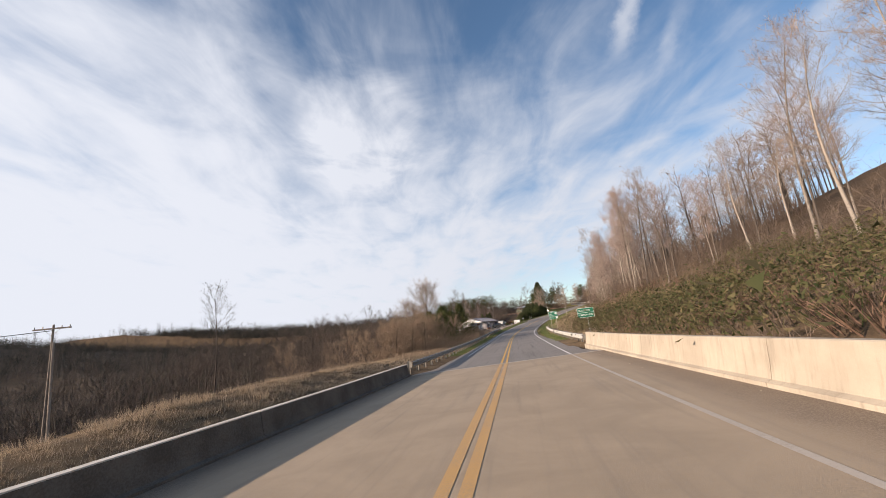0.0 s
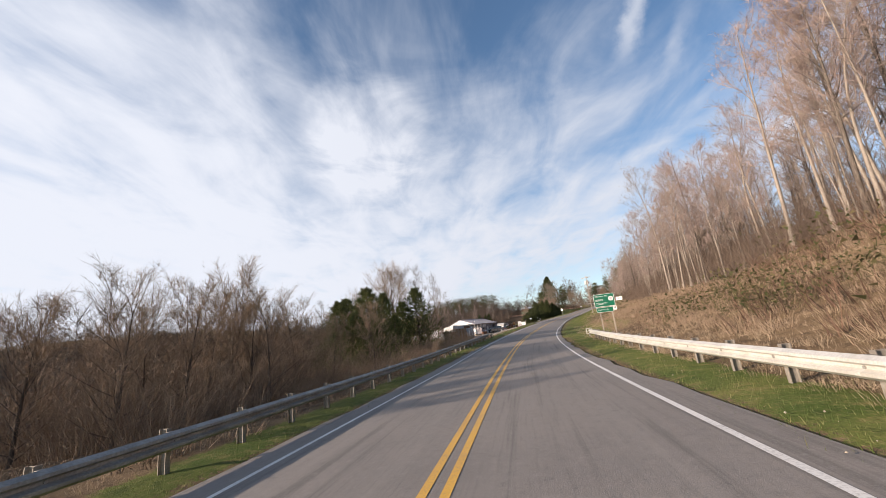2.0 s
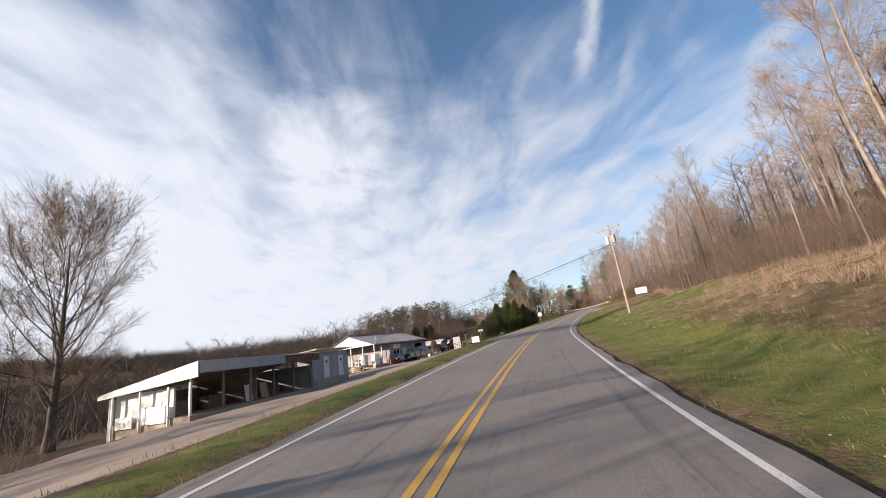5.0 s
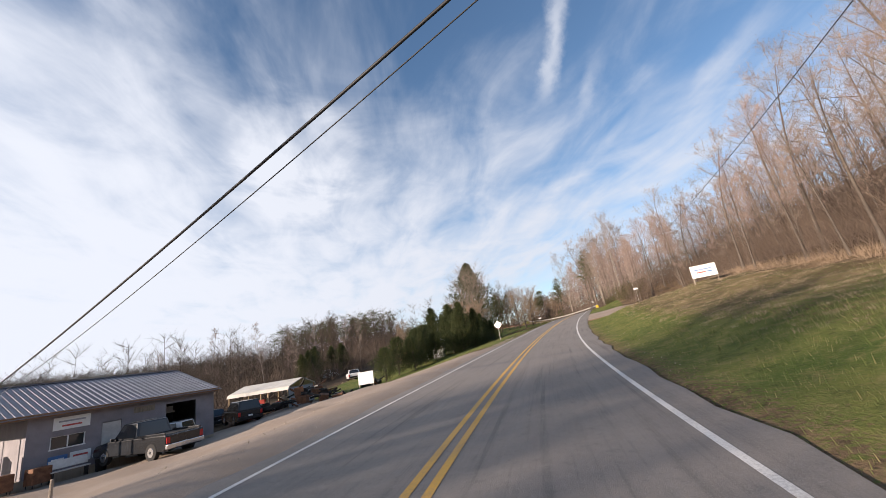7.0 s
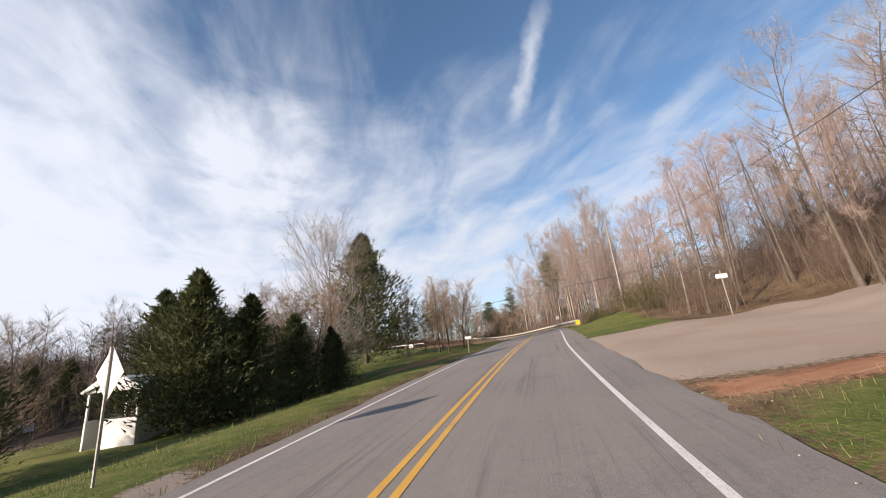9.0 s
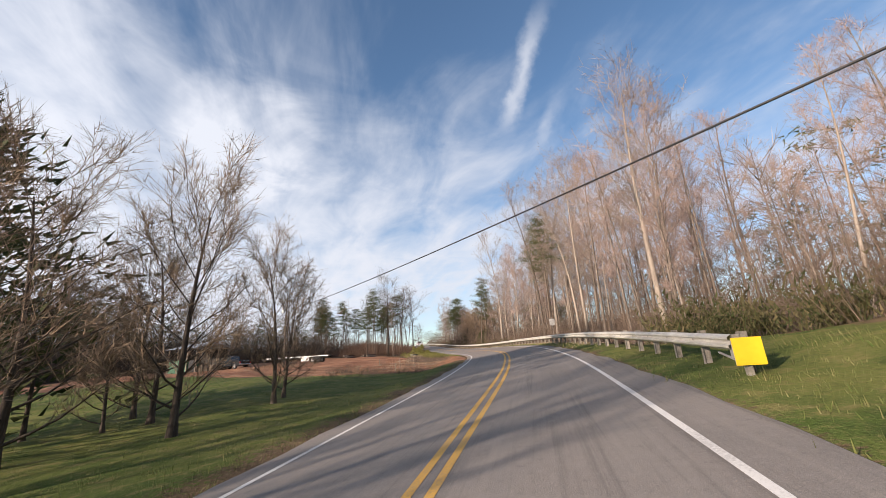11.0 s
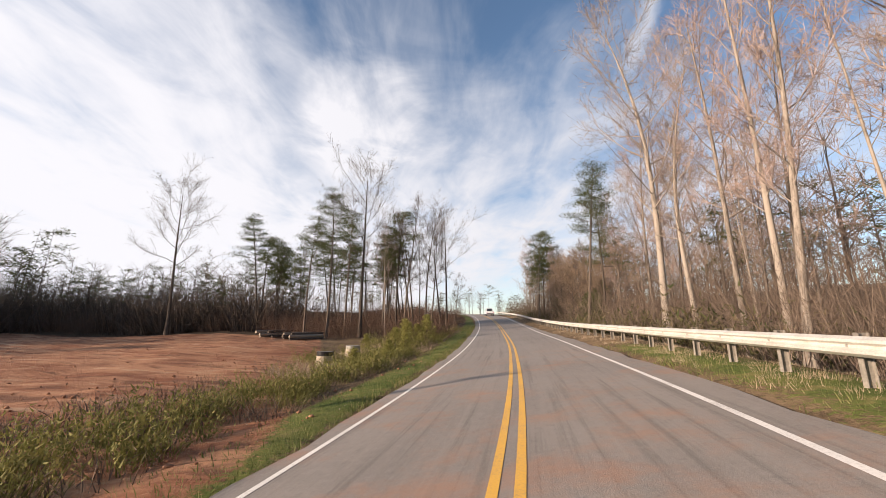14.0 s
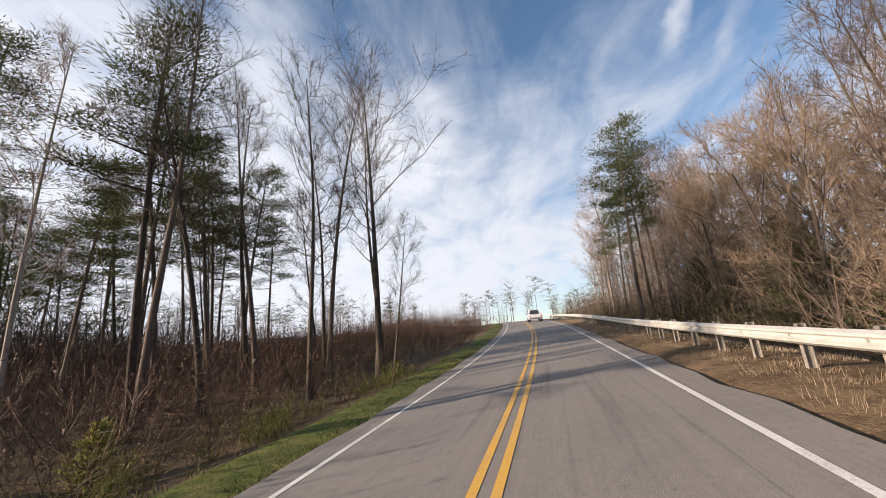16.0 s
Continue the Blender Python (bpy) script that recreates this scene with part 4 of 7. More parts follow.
def joined_wood(rng, s0, s1, lat0, lat1, count, kinds, size, label):
    """Trees past those that can be told apart, as one object."""
    stock = {}
    for kind in kinds:
        wood_bag, crown_bag = KINDS[kind][0]()
        (v1, t1), (v2, t2) = wood_bag.arrays(), crown_bag.arrays()
        dark = 2 if KINDS[kind][2] is TWIG_GREY else 1
        stock[kind] = (np.concatenate([v1, v2]), np.concatenate([t1, t2 + len(v1)]), np.concatenate([np.zeros(len(t1)), np.full(len(t2), dark)]))
    vs, ts, ms, n = [], [], [], 0
    for _ in range(count):
        v, t, m = stock[kinds[rng.integers(len(kinds))]]
        p = spot(rng.uniform(s0, s1), lat0 + (lat1 - lat0) * rng.uniform() ** 1.4)
        turn = pose(*p, *rng.normal(0, 2.2, 2), rng.uniform(0, 360)) @ Matrix.Scale(rng.uniform(*size), 4)
        m4 = np.array(turn)
        vs.append(v @ m4[:3, :3].T + m4[:3, 3])
        ts.append(t + n)
        ms.append(m)
        n += len(v)
    ob = link_mesh("hillside_wood", np.concatenate(vs), np.concatenate(ts), None, mats=[BARK_PALE, TWIG_PINK, TWIG_GREY], index=np.concatenate(ms))
    tagged(ob, label, "wood", kind="stuff")


def light_tree(seed, pine=False):
    """A plain distant tree as verts, tris and material index."""
    rng = np.random.default_rng(seed)
    wood, crown = Bag(), Bag()
    high = 14.0
    lean = rng.normal(0, 0.4, 2)
    wood.tube([(0, 0, -0.3), (lean[0] * 0.3, lean[1] * 0.3, high * 0.5), (lean[0], lean[1], high)], [0.12, 0.07, 0.015], 4)
    n = 16 if pine else 26
    f = rng.uniform(0.5 if pine else 0.22, 0.97, n)
    turn = rng.uniform(0, 6.28, n)
    long = (2.9 if pine else 3.8) * (0.45 + 0.55 * np.sin(np.pi * np.clip(f * 1.1 - 0.2, 0.1, 1))) * rng.uniform(0.6, 1.15, n)
    at = np.stack([lean[0] * f**2, lean[1] * f**2, f * high], -1)
    way = unit(np.stack([np.cos(turn), np.sin(turn), rng.uniform(0.0, 0.35, n) if pine else rng.uniform(0.5, 1.5, n)], -1)) * long[:, None]
    wood.blades(at, way, np.full(n, 0.09))
    if pine:
        k = np.repeat(np.arange(n), 24)
        p = at[k] + way[k] * rng.uniform(0.35, 1.1, (len(k), 1)) + rng.normal(0, 0.34, (len(k), 3)) * (1, 1, 0.5)
        crown.blades(p, unit(rng.normal(0, 1, (len(k), 3)) * (1, 1, 0.5) + (0, 0, 0.25)) * 0.5, np.full(len(k), 0.13))
    else:
        k = np.repeat(np.arange(n), 10)
        p = at[k] + way[k] * rng.uniform(0.15, 1.0, (len(k), 1))
        crown.blades(p, unit(way[k] / long[k][:, None] + rng.normal(0, 0.55, (len(k), 3)) + (0, 0, 0.25)) * rng.uniform(0.7, 1.7, (len(k), 1)), np.full(len(k), 0.042))
    (v1, t1), (v2, t2) = wood.arrays(), crown.arrays()
    return np.concatenate([v1, v2]), np.concatenate([t1, t2 + len(v1)]), np.concatenate([np.zeros(len(t1)), np.full(len(t2), 2 if pine else 1)])


def far_wood(rng, label, zones, pines, size=(0.6, 1.0), twig=None):
    """Distant wood joined into one object."""
    kinds = [light_tree(50 + k) for k in range(4)] + [light_tree(60 + k, True) for k in range(pines)]
    places = sow(rng, *zones)
    z = ground_z(places[:, 0], places[:, 1])
    vs, ts, ms, n = [], [], [], 0
    for k in range(len(places)):
        v, t, m = kinds[rng.integers(len(kinds))]
        q = v * rng.uniform(*size)
        c, s_ = math.cos(a := rng.uniform(0, 6.28)), math.sin(a)
        vs.append(np.stack([q[:, 0] * c - q[:, 1] * s_ + places[k, 0], q[:, 0] * s_ + q[:, 1] * c + places[k, 1], q[:, 2] + z[k]], -1))
        ts.append(t + n)
        ms.append(m)
        n += len(v)
    ob = link_mesh("far_wood", np.concatenate(vs), np.concatenate(ts), None, mats=[BARK_DARK, twig or TWIG_DARK, NEEDLE], index=np.concatenate(ms))
    tagged(ob, label, "wood", kind="stuff")


def sow(rng, *zones):
    """World x, y of random places in zones (s0, s1, lat0, lat1, count)."""
    out = []
    for s0, s1, a, b, count in zones:
        s, lat = rng.uniform(s0, s1, count), rng.uniform(a, b, count)
        line, way, _ = road_at(s)
        out.append(np.stack([line[:, 0] + lat * way[:, 1], line[:, 1] - lat * way[:, 0]], -1))
    return np.concatenate(out)


def plant_all():
    rng = np.random.default_rng(5)
    tall = ["pop_a", "pop_b", "pop_c", "slim_a", "slim_b"]
    # hillside wood to the right, edge first
    put_plant("pop_c", 58.3, 19.7, 0.82)
    put_plant("pop_a", 62.9, 18.8, 0.86)
    put_plant("slim_a", 60.5, 18.5, 1.0)
    put_plant("pop_c", 30.5, 22.5, 0.78, None, (0, 3))
    put_plant("pop_c", 26.5, 22, 0.74)
    put_plant("pop_a", 33.5, 25, 0.72)
    for s, lat, k in ((22, 23, 0.7), (18, 21, 0.66), (25, 27, 0.66), (28.5, 29, 0.7), (14, 24, 0.7), (36.5, 30, 0.66)):
        put_plant("pop_c" if k > 0.68 else "pop_b", s, lat, k)
    for s, lat, k in ((54, 22, 0.72), (51, 25.8, 0.66), (48, 24, 0.64), (45, 26, 0.6), (56, 26, 0.7), (42.5, 25, 0.6), (52.5, 20.5, 0.6), (47, 28.5, 0.62), (39.5, 27, 0.6)):
        put_plant("pop_b" if k > 0.63 else "pop_c", s, lat, k)
    wood(rng, 62, 96, 18, 22, 14, tall, (0.66, 0.94))
    joined_wood(rng, 62, 138, 19, 28, 54, tall, (0.62, 0.92), "bare pale-trunked wood along the hillside")
    joined_wood(rng, 150, 212, 17.5, 28, 52, tall, (0.5, 0.76), "bare pale-trunked wood above the grass slope")
    wood(rng, 208, 250, 11, 16, 14, ["slim_a", "slim_b", "pop_b", "pop_a"], (0.45, 0.7))
    joined_wood(rng, 208, 250, 13, 24, 34, ["slim_a", "slim_b", "pop_b", "pop_a"], (0.5, 0.75), "bare wood beside the side road")
    far_wood(rng, "bare hillside wood behind the first trees", [(54, 160, 25, 55, 210), (150, 250, 25, 52, 160), (-30, 54, 32, 60, 60), (100, 135, 20, 30, 30)], 0, (0.6, 1.0), TWIG_GREY)
    put_plant("pop_c", 248.7, 11.0, 1.25)
    # roadside wood to the right past the bend
    put_plant("pine_a", 274.8, 8.8, 0.90, None, (0, -9))
    put_plant("pine_a", 282, 11.5, 0.85)
    put_plant("pine_a", 291.9, 14.7, 1.2)
    put_plant("pine_a", 321.7, 8.6, 0.92)
    put_plant("pine_b", 326, 11.5, 0.95)
    put_plant("pop_c", 263.5, 9.8, 1.05, None, (2, -9))
    put_plant("pop_c", 268, 10.5, 1.05)
    put_plant("pop_c", 277.5, 8.8, 1.15, None, (0, 4))
    put_plant("pop_a", 300, 10.4, 1.0, None, (0, -2))
    put_plant("pop_c", 305, 10.8, 0.95, None, (2, -3))
    put_plant("pop_a", 313, 11.5, 0.95, None, (0, -2))
    joined_wood(rng, 246, 345, 13, 24, 40, ["pop_a", "pop_b", "slim_a", "pop_c"], (0.85, 1.12), "tall bare wood behind the guard rail")
    wood(rng, 246, 316, 9.2, 16, 32, ["pop_a", "pop_b", "slim_a", "slim_b", "slim_a", "pop_c"], (0.95, 1.3))
    wood(rng, 345, 385, 9.5, 20, 22, ["pop_a", "pop_b", "slim_a", "slim_b"], (0.75, 1.0))
    wood(rng, 326, 384, 9.5, 19, 18, ["dark_b", "dark_a", "dark_b", "slim_b"], (0.6, 0.85))
    far_wood(rng, "bare wood in the hollow behind the guard rail", [(246, 420, 20, 55, 300)], 1, (0.85, 1.3), TWIG_GREY)
    # brown tangle and evergreens under the wood past the bend
    for s, lat, k in ((331.5, 11.5, 1.0), (334, 9.8, 0.9), (335.5, 12.5, 1.25), (338, 10.6, 1.1), (340, 13.5, 1.4), (342, 10.0, 1.05), (344.5, 12.2, 1.3), (347, 11.0, 1.1), (350, 13.2, 1.3), (353.5, 11.8, 1.1), (329, 13.5, 1.2), (333, 15.0, 1.4)):
        put_plant("bushy", s, lat, k)
    for s, lat, k in ((328.6, 10.3, 0.52), (330.2, 11.6, 0.6), (332.5, 13.0, 0.75), (336.5, 10.8, 0.5), (326.8, 10.8, 0.55)):
        put_plant("pine_c", s, lat, k)
    for s, lat, k in ((339, 12.0, 0.75), (343.5, 9.6, 0.55), (346, 13.0, 0.8)):
        put_plant("cedar_b", s, lat, k)
    put_plant("pine_b", 347.8, 7.4, 0.92)
    put_plant("pine_b", 349.5, 8.6, 0.8)
    put_plant("pine_b", 353.5, 10.6, 0.97)
    put_plant("pine_b", 361, 9.5, 0.8)
    # pines and bare trees past the yard, left
    put_plant("broad", 321.1, -15.2, 1.02, 200, (0, 1))
    put_plant("pine_a", 319.6, -18.3, 0.82, 80, (0, 3))
    put_plant("pine_b", 318.4, -20.2, 0.72)
    put_plant("pine_b", 329.4, -13.3, 0.94)
    put_plant("pine_b", 331, -15.5, 0.8)
    put_plant("pine_a", 326.5, -19, 0.78)
    put_plant("dark_a", 330.3, -11.2, 0.80)
    put_plant("dark_a", 334.5, -12.4, 0.9)
    put_plant("dark_a", 338.2, -10.8, 1.02, 130, (1, 0))
    put_plant("broad", 337.6, -7.6, 0.92, 310, (0, 2))
    put_plant("dark_a", 341.0, -8.8, 0.95)
    put_plant("dark_b", 336.8, -6.6, 0.55, 10, (0, 8))
    put_plant("dark_a", 334, -9.3, 0.8)
    wood(rng, 327, 348, -34, -14, 18, ["pine_a", "pine_b", "pine_b", "dark_a"], (0.62, 0.82))
    wood(rng, 326, 345, -24, -11, 9, ["dark_a", "dark_b", "slim_a"], (0.75, 0.95))
    far_wood(rng, "dark pine and oak wood beyond the yard", [(290, 330, -105, -64, 150), (272, 292, -105, -68, 60)], 4, (0.75, 1.15))
    far_wood(rng, "dark low wood of pine and oak behind the pines", [(324, 345, -80, -34, 110), (345, 470, -80, -26, 110), (400, 470, -12, 40, 60)], 3, (0.42, 0.72))
    put_plant("broad", 322.5, -39.2, 0.98, 60, (0, 0))
    for s, lat, k in ((298, -7.4, 0.45), (303, -7.2, 0.5), (306.5, -7.0, 0.6), (309.4, -8.4, 0.75), (311.5, -6.9, 0.5), (313.6, -8.4, 0.85), (316.2, -9.2, 0.9), (316.9, -7.4, 1.0),
                      (318.4, -8.4, 0.7), (320.8, -8.8, 0.6), (324.5, -7.6, 0.5), (308.6, -10.4, 0.5)):
        put_plant("young_pine", s, lat, k)
    # trees at the end of the lawn that shade the road
    for s, lat, k in ((224, -9.5, 0.9), (227, -11.5, 1.0), (229.5, -9.0, 0.95), (232, -12.5, 0.9), (234.5, -9.2, 0.8), (236.5, -10, 0.7), (234, -15.5, 0.85)):
        put_plant("bushy", s, lat, k)
    for s, lat in ((225, -15), (231, -17)):
        put_plant("dark_b", s, lat, 0.6)
    wood(rng, 97, 113, -38, -22, 7, ["dark_b", "slim_b"], (0.6, 0.8))
    for s, lat in ((95.5, -13.5), (98, -15.5), (104, -20), (99, -22)):
        put_plant("dark_a" if s < 97 else "slim_b", s, lat, 0.6)
    for s, lat, k in ((44.5, -13.2, 0.55), (45.5, -17.5, 0.6), (46.5, -15, 0.6), (48.5, -12.4, 0.5), (50, -15, 0.6), (52.5, -13.0, 0.55), (49, -18, 0.65), (54, -16, 0.7)):
        put_plant("bushy", s, lat, k)
    # left of the bridge and the rail: thicket, vines, young pines
    put_plant("dark_a", 60.3, -52.1, 1.16, 30, (0, 0))
    for s, lat, k in ((57, -11, 0.65), (60, -17, 0.95), (63, -11, 0.55), (65.5, -13, 0.65), (54, -17.3, 0.65), (48, -21, 0.8), (40, -24, 0.8), (62, -21, 0.75), (52, -25, 0.75),
                      (45, -14, 0.55), (50, -11, 0.6), (66, -9.5, 0.6), (58, -14, 0.92), (55.5, -13, 0.6), (61.5, -12.5, 0.7), (64, -16, 0.75), (87, -18, 0.8), (89, -10.5, 0.5)):
        put_plant("bushy", s, lat, k)
    for s, lat, k in ((50, -26, 0.7), (58, -27, 0.7), (66, -25, 0.75), (75, -24, 0.65), (82, -28, 0.7), (37, -32, 0.7), (60.5, -15, 0.55), (56, -19, 0.6)):
        put_plant("dark_b", s, lat, k)
    for s, lat, k in ((84.3, -12.2, 0.9), (82, -15.9, 0.93), (74.2, -13.5, 0.92), (72.6, -15.8, 0.86), (76, -16.5, 0.9), (86.5, -15, 0.8), (80, -13.4, 0.6)):
        put_plant("pine_c", s, lat, k)
    for k in range(8):
        put_plant("bushy", 52 + 1.7 * k + rng.uniform(-0.8, 0.8), rng.uniform(-16.5, -11), rng.uniform(0.5, 0.7))
    put_plant("dark_a", 91.0, -13.4, 0.62)
    put_plant("dark_a", 92.2, -14.8, 0.56)
    put_plant("slim_b", 96, -13, 0.7)
    put_plant("slim_b", 99, -14, 0.75)
    put_plant("dense", 120.9, -33.5, 1.3, 20, (0, 0))
    put_plant("dense", 113.5, -36, 0.95)
    put_plant("bushy", 109, -22, 0.7)
    wood(rng, 98, 117, -40, -22, 10, ["bushy", "slim_b"], (0.45, 0.65))
    far_wood(rng, "dark leafless wood across the valley", [(20, 160, -130, -40, 170), (-20, 140, -300, -120, 330), (100, 260, -240, -75, 260), (60, 330, -480, -240, 320), (0, 90, -75, -32, 70), (-60, 60, -420, -60, 200)], 0, (0.5, 0.85))
    # lawn with cedars
    for s, lat, k, kind in ((179.6, -17.6, 0.66, "yard_pine"), (182.3, -17.4, 0.78, "yard_pine"), (183.0, -15.6, 0.72, "yard_pine"), (185.5, -16.0, 0.85, "yard_pine"), (187.8, -16.4, 0.9, "yard_pine"), (186.8, -14.4, 0.7, "yard_pine"), (189.3, -18.5, 0.9, "yard_pine"),
                            (196.5, -44, 0.75, "cedar_b"), (199.5, -45.5, 0.8, "cedar_b"), (203, -47.5, 0.9, "cedar_b"), (206, -46, 0.8, "cedar_b"),
                            (194.3, -13.2, 0.92, "cedar_b"), (195.8, -12.0, 0.75, "cedar_b"), (196.2, -15.5, 0.98, "cedar_b"), (199, -11.5, 0.62, "cedar_b"), (202, -14, 0.72, "cedar_b"), (204, -12.5, 0.55, "cedar_b"), (206.5, -17, 0.7, "cedar_b"), (199.5, -16, 0.75, "cedar_b"), (204.5, -17.5, 0.7, "cedar_b"), (202.5, -10.8, 0.45, "cedar_b"), (209, -46, 0.8, "cedar_b")):
        put_plant(kind, s, lat, k)
    for s, lat, k in ((197.8, -19.0, 1.0), (200.8, -18.4, 0.85)):
        put_plant("cedar_b", s, lat, k)
    put_plant("round", 208.5, -15.2, 0.87, 40, (0, 0))
    put_plant("spruce", 227.2, -21.6, 1.2, 0, (0, 0))
    put_plant("bushy", 231, -13.4, 0.55)
    for s, lat, k in ((200.5, -13.5, 0.75), (205, -14.5, 0.85), (203, -18, 0.9), (209, -19, 0.9), (213, -18.5, 0.9), (217, -20, 0.8), (190, -20, 0.6), (193, -22, 0.7)):
        put_plant("bushy", s, lat, k)
    wood(rng, 180, 235, -60, -40, 14, ["dark_b", "slim_b", "slim_a"], (0.6, 0.95))
    far_wood(rng, "bare wood beyond the lawn", [(165, 245, -110, -44, 220), (222, 238, -55, -34, 16), (130, 180, -110, -60, 110)], 0, (0.5, 0.85))


plant_all()


def brush_unit(rng, high, wide, stems, twigs, width=0.02):
    bag = Bag()
    a = rng.uniform(0, 2 * np.pi, stems)
    r = wide * 0.5 * np.sqrt(rng.uniform(0, 1, stems))
    at = np.stack([r * np.cos(a), r * np.sin(a), np.full(stems, -0.15)], -1)
    way = unit(np.stack([np.cos(a) * 0.4, np.sin(a) * 0.4, np.full(stems, 1.0)], -1) + rng.normal(0, 0.25, (stems, 3))) * rng.uniform(0.45, 1.05, (stems, 1)) * high
    bag.blades(at, way, np.full(stems, width * 1.6))
    if twigs:
        k = rng.integers(0, stems, twigs)
        p = at[k] + way[k] * rng.uniform(0.25, 0.95, (twigs, 1))
        bag.blades(p, unit(way[k] / high + rng.normal(0, 0.6, (twigs, 3))) * rng.uniform(0.2, 0.5, (twigs, 1)) * high * 0.6, np.full(twigs, width))
    return bag.arrays()


def scatter(name, units, places, mat, label, category, size=(0.7, 1.3)):
    """Many copies of small plants joined into one mesh."""
    rng = np.random.default_rng(len(places))
    vs, ts, n = [], [], 0
    z = ground_z(places[:, 0], places[:, 1])
    for k in range(len(places)):
        v, t = units[rng.integers(len(units))]
        c, s_ = math.cos(a := rng.uniform(0, 6.28)), math.sin(a)
        q = v * rng.uniform(*size)
        vs.append(np.stack([q[:, 0] * c - q[:, 1] * s_ + places[k, 0], q[:, 0] * s_ + q[:, 1] * c + places[k, 1], q[:, 2] + z[k]], -1))
        ts.append(t + n)
        n += len(v)
    ob = link_mesh(name, np.concatenate(vs), np.concatenate(ts), mat)
    return tagged(ob, label, category, kind="stuff")


def far_canopy(rng):
    """Crowns of the wooded ridge across the valley, as coarse tufts of twigs."""
    units = [brush_unit(rng, 9.0, 8.0, 26, 60, 0.11) for _ in range(4)]
    places = sow(rng, (-60, 330, -520, -150, 1000), (-70, 420, -1000, -500, 360), (-60, 200, -170, -60, 260), (330, 470, -420, -70, 300), (230, 330, -220, -95, 200))
    places = np.concatenate([places, rng.normal(0, 1, (900, 2)) * (110, 120) + (-400, 190), rng.normal(0, 1, (650, 2)) * (95, 45) + (-275, 325)])
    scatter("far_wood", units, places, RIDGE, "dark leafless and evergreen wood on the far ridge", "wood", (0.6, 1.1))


def sow_all():
    rng = np.random.default_rng(8)
    far_canopy(rng)
    thick = [brush_unit(rng, 2.6, 2.4, 40, 130, 0.022) for _ in range(5)]
    vines = [brush_unit(rng, 2.6, 3.0, 46, 300, 0.010) for _ in range(5)]
    sapling = [brush_unit(rng, 4.4, 3.0, 24, 180, 0.012) for _ in range(5)]
    short = [brush_unit(rng, 0.9, 1.5, 40, 50, 0.018) for _ in range(5)]
    tuft = [brush_unit(rng, 0.34, 0.8, 46, 0, 0.008) for _ in range(5)]
    turf = [brush_unit(rng, 0.20, 1.0, 34, 0, 0.015) for _ in range(5)]
    scatter("thicket", vines, sow(rng, (50, 62, -17, -10.5, 80)), VINES, "tall tangled brown vines and saplings below the road", "thicket", (1.0, 1.5))
    scatter("thicket", vines, sow(rng, (48, 66, -22, -9, 100), (60, 98, -22, -8.5, 330), (10, 46, -70, -34, 90), (98, 114, -34, -20, 60)), VINES, "tangled brown leafless thicket below the road", "thicket", (0.6, 1.15))
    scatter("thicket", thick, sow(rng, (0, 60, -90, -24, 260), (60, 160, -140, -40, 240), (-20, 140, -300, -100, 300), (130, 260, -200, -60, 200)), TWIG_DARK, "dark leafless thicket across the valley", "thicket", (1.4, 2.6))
    scrub = []
    for _ in range(5):
        bag = Bag()
        bag.add(*brush_unit(rng, 2.3, 2.8, 16, 330, 0.009))
        bag.leaves(rng.normal(0, 1, (90, 3)) * (0.75, 0.75, 0.55) + (0, 0, 1.0), 0.06)
        scrub.append(bag.arrays())
    scatter("low_brush", short, sow(rng, (296, 320, -11, -6.0, 170)), STRAW, "straw-coloured weeds among young pines", "brush", (0.5, 1.0))
    scatter("thicket", scrub, sow(rng, (309, 322, -11, -7.0, 34)), RUSSET, "russet brambles among young pines", "thicket", (0.4, 0.7))
    scatter("thicket", scrub, sow(rng, (318, 385, -26, -6.8, 360), (322, 345, -70, -14, 240)), RUSSET, "tangled russet leafless undergrowth beneath pines", "thicket", (0.8, 1.7))
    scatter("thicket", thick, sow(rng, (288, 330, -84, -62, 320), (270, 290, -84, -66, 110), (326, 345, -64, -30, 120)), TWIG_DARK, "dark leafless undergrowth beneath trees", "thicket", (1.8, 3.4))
    # undergrowth takes the darkened brush colour, which holds the shade inside the wood
    scatter("thicket", thick, sow(rng, (176, 245, -80, -40, 230), (246, 400, 21, 44, 330), (54, 250, 26, 46, 330)), BRUSH, "brown leafless undergrowth deep in the wood", "thicket", (1.2, 2.3))
    scatter("undergrowth", sapling, sow(rng, (54, 140, 17, 32, 480), (135, 215, 18, 32, 380), (206, 250, 10, 24, 240), (-30, 54, 16, 34, 150)), BRUSH, "brown leafless saplings under the hillside wood", "undergrowth", (0.6, 1.1))
    scatter("undergrowth", sapling, sow(rng, (244, 400, 7.5, 22, 760), (370, 450, -30, -8, 80)), BRUSH, "brown leafless saplings behind the guard rail", "undergrowth", (0.7, 1.4))
    scatter("undergrowth", sapling, sow(rng, (246, 400, 14, 34, 240), (150, 250, 24, 40, 120)), BRUSH, "tall brown saplings deep in the wood", "undergrowth", (1.4, 2.3))
    scatter("low_brush", short, sow(rng, (40, 100, 8, 18, 760), (100, 135, 11, 20, 220), (30, 100, -9, -5.8, 300), (150, 185, 16.5, 19, 90)), VINES, "low dry brown brush and dead vines on the slope", "brush", (0.4, 0.85))
    scatter("low_brush", short, sow(rng, (-24, 44, 7.2, 24, 1100), (246, 262, -16, -6, 60), (270, 300, -11, -5.8, 200)), BRUSH, "brown tangled weeds and dead vines", "brush", (0.4, 0.9))
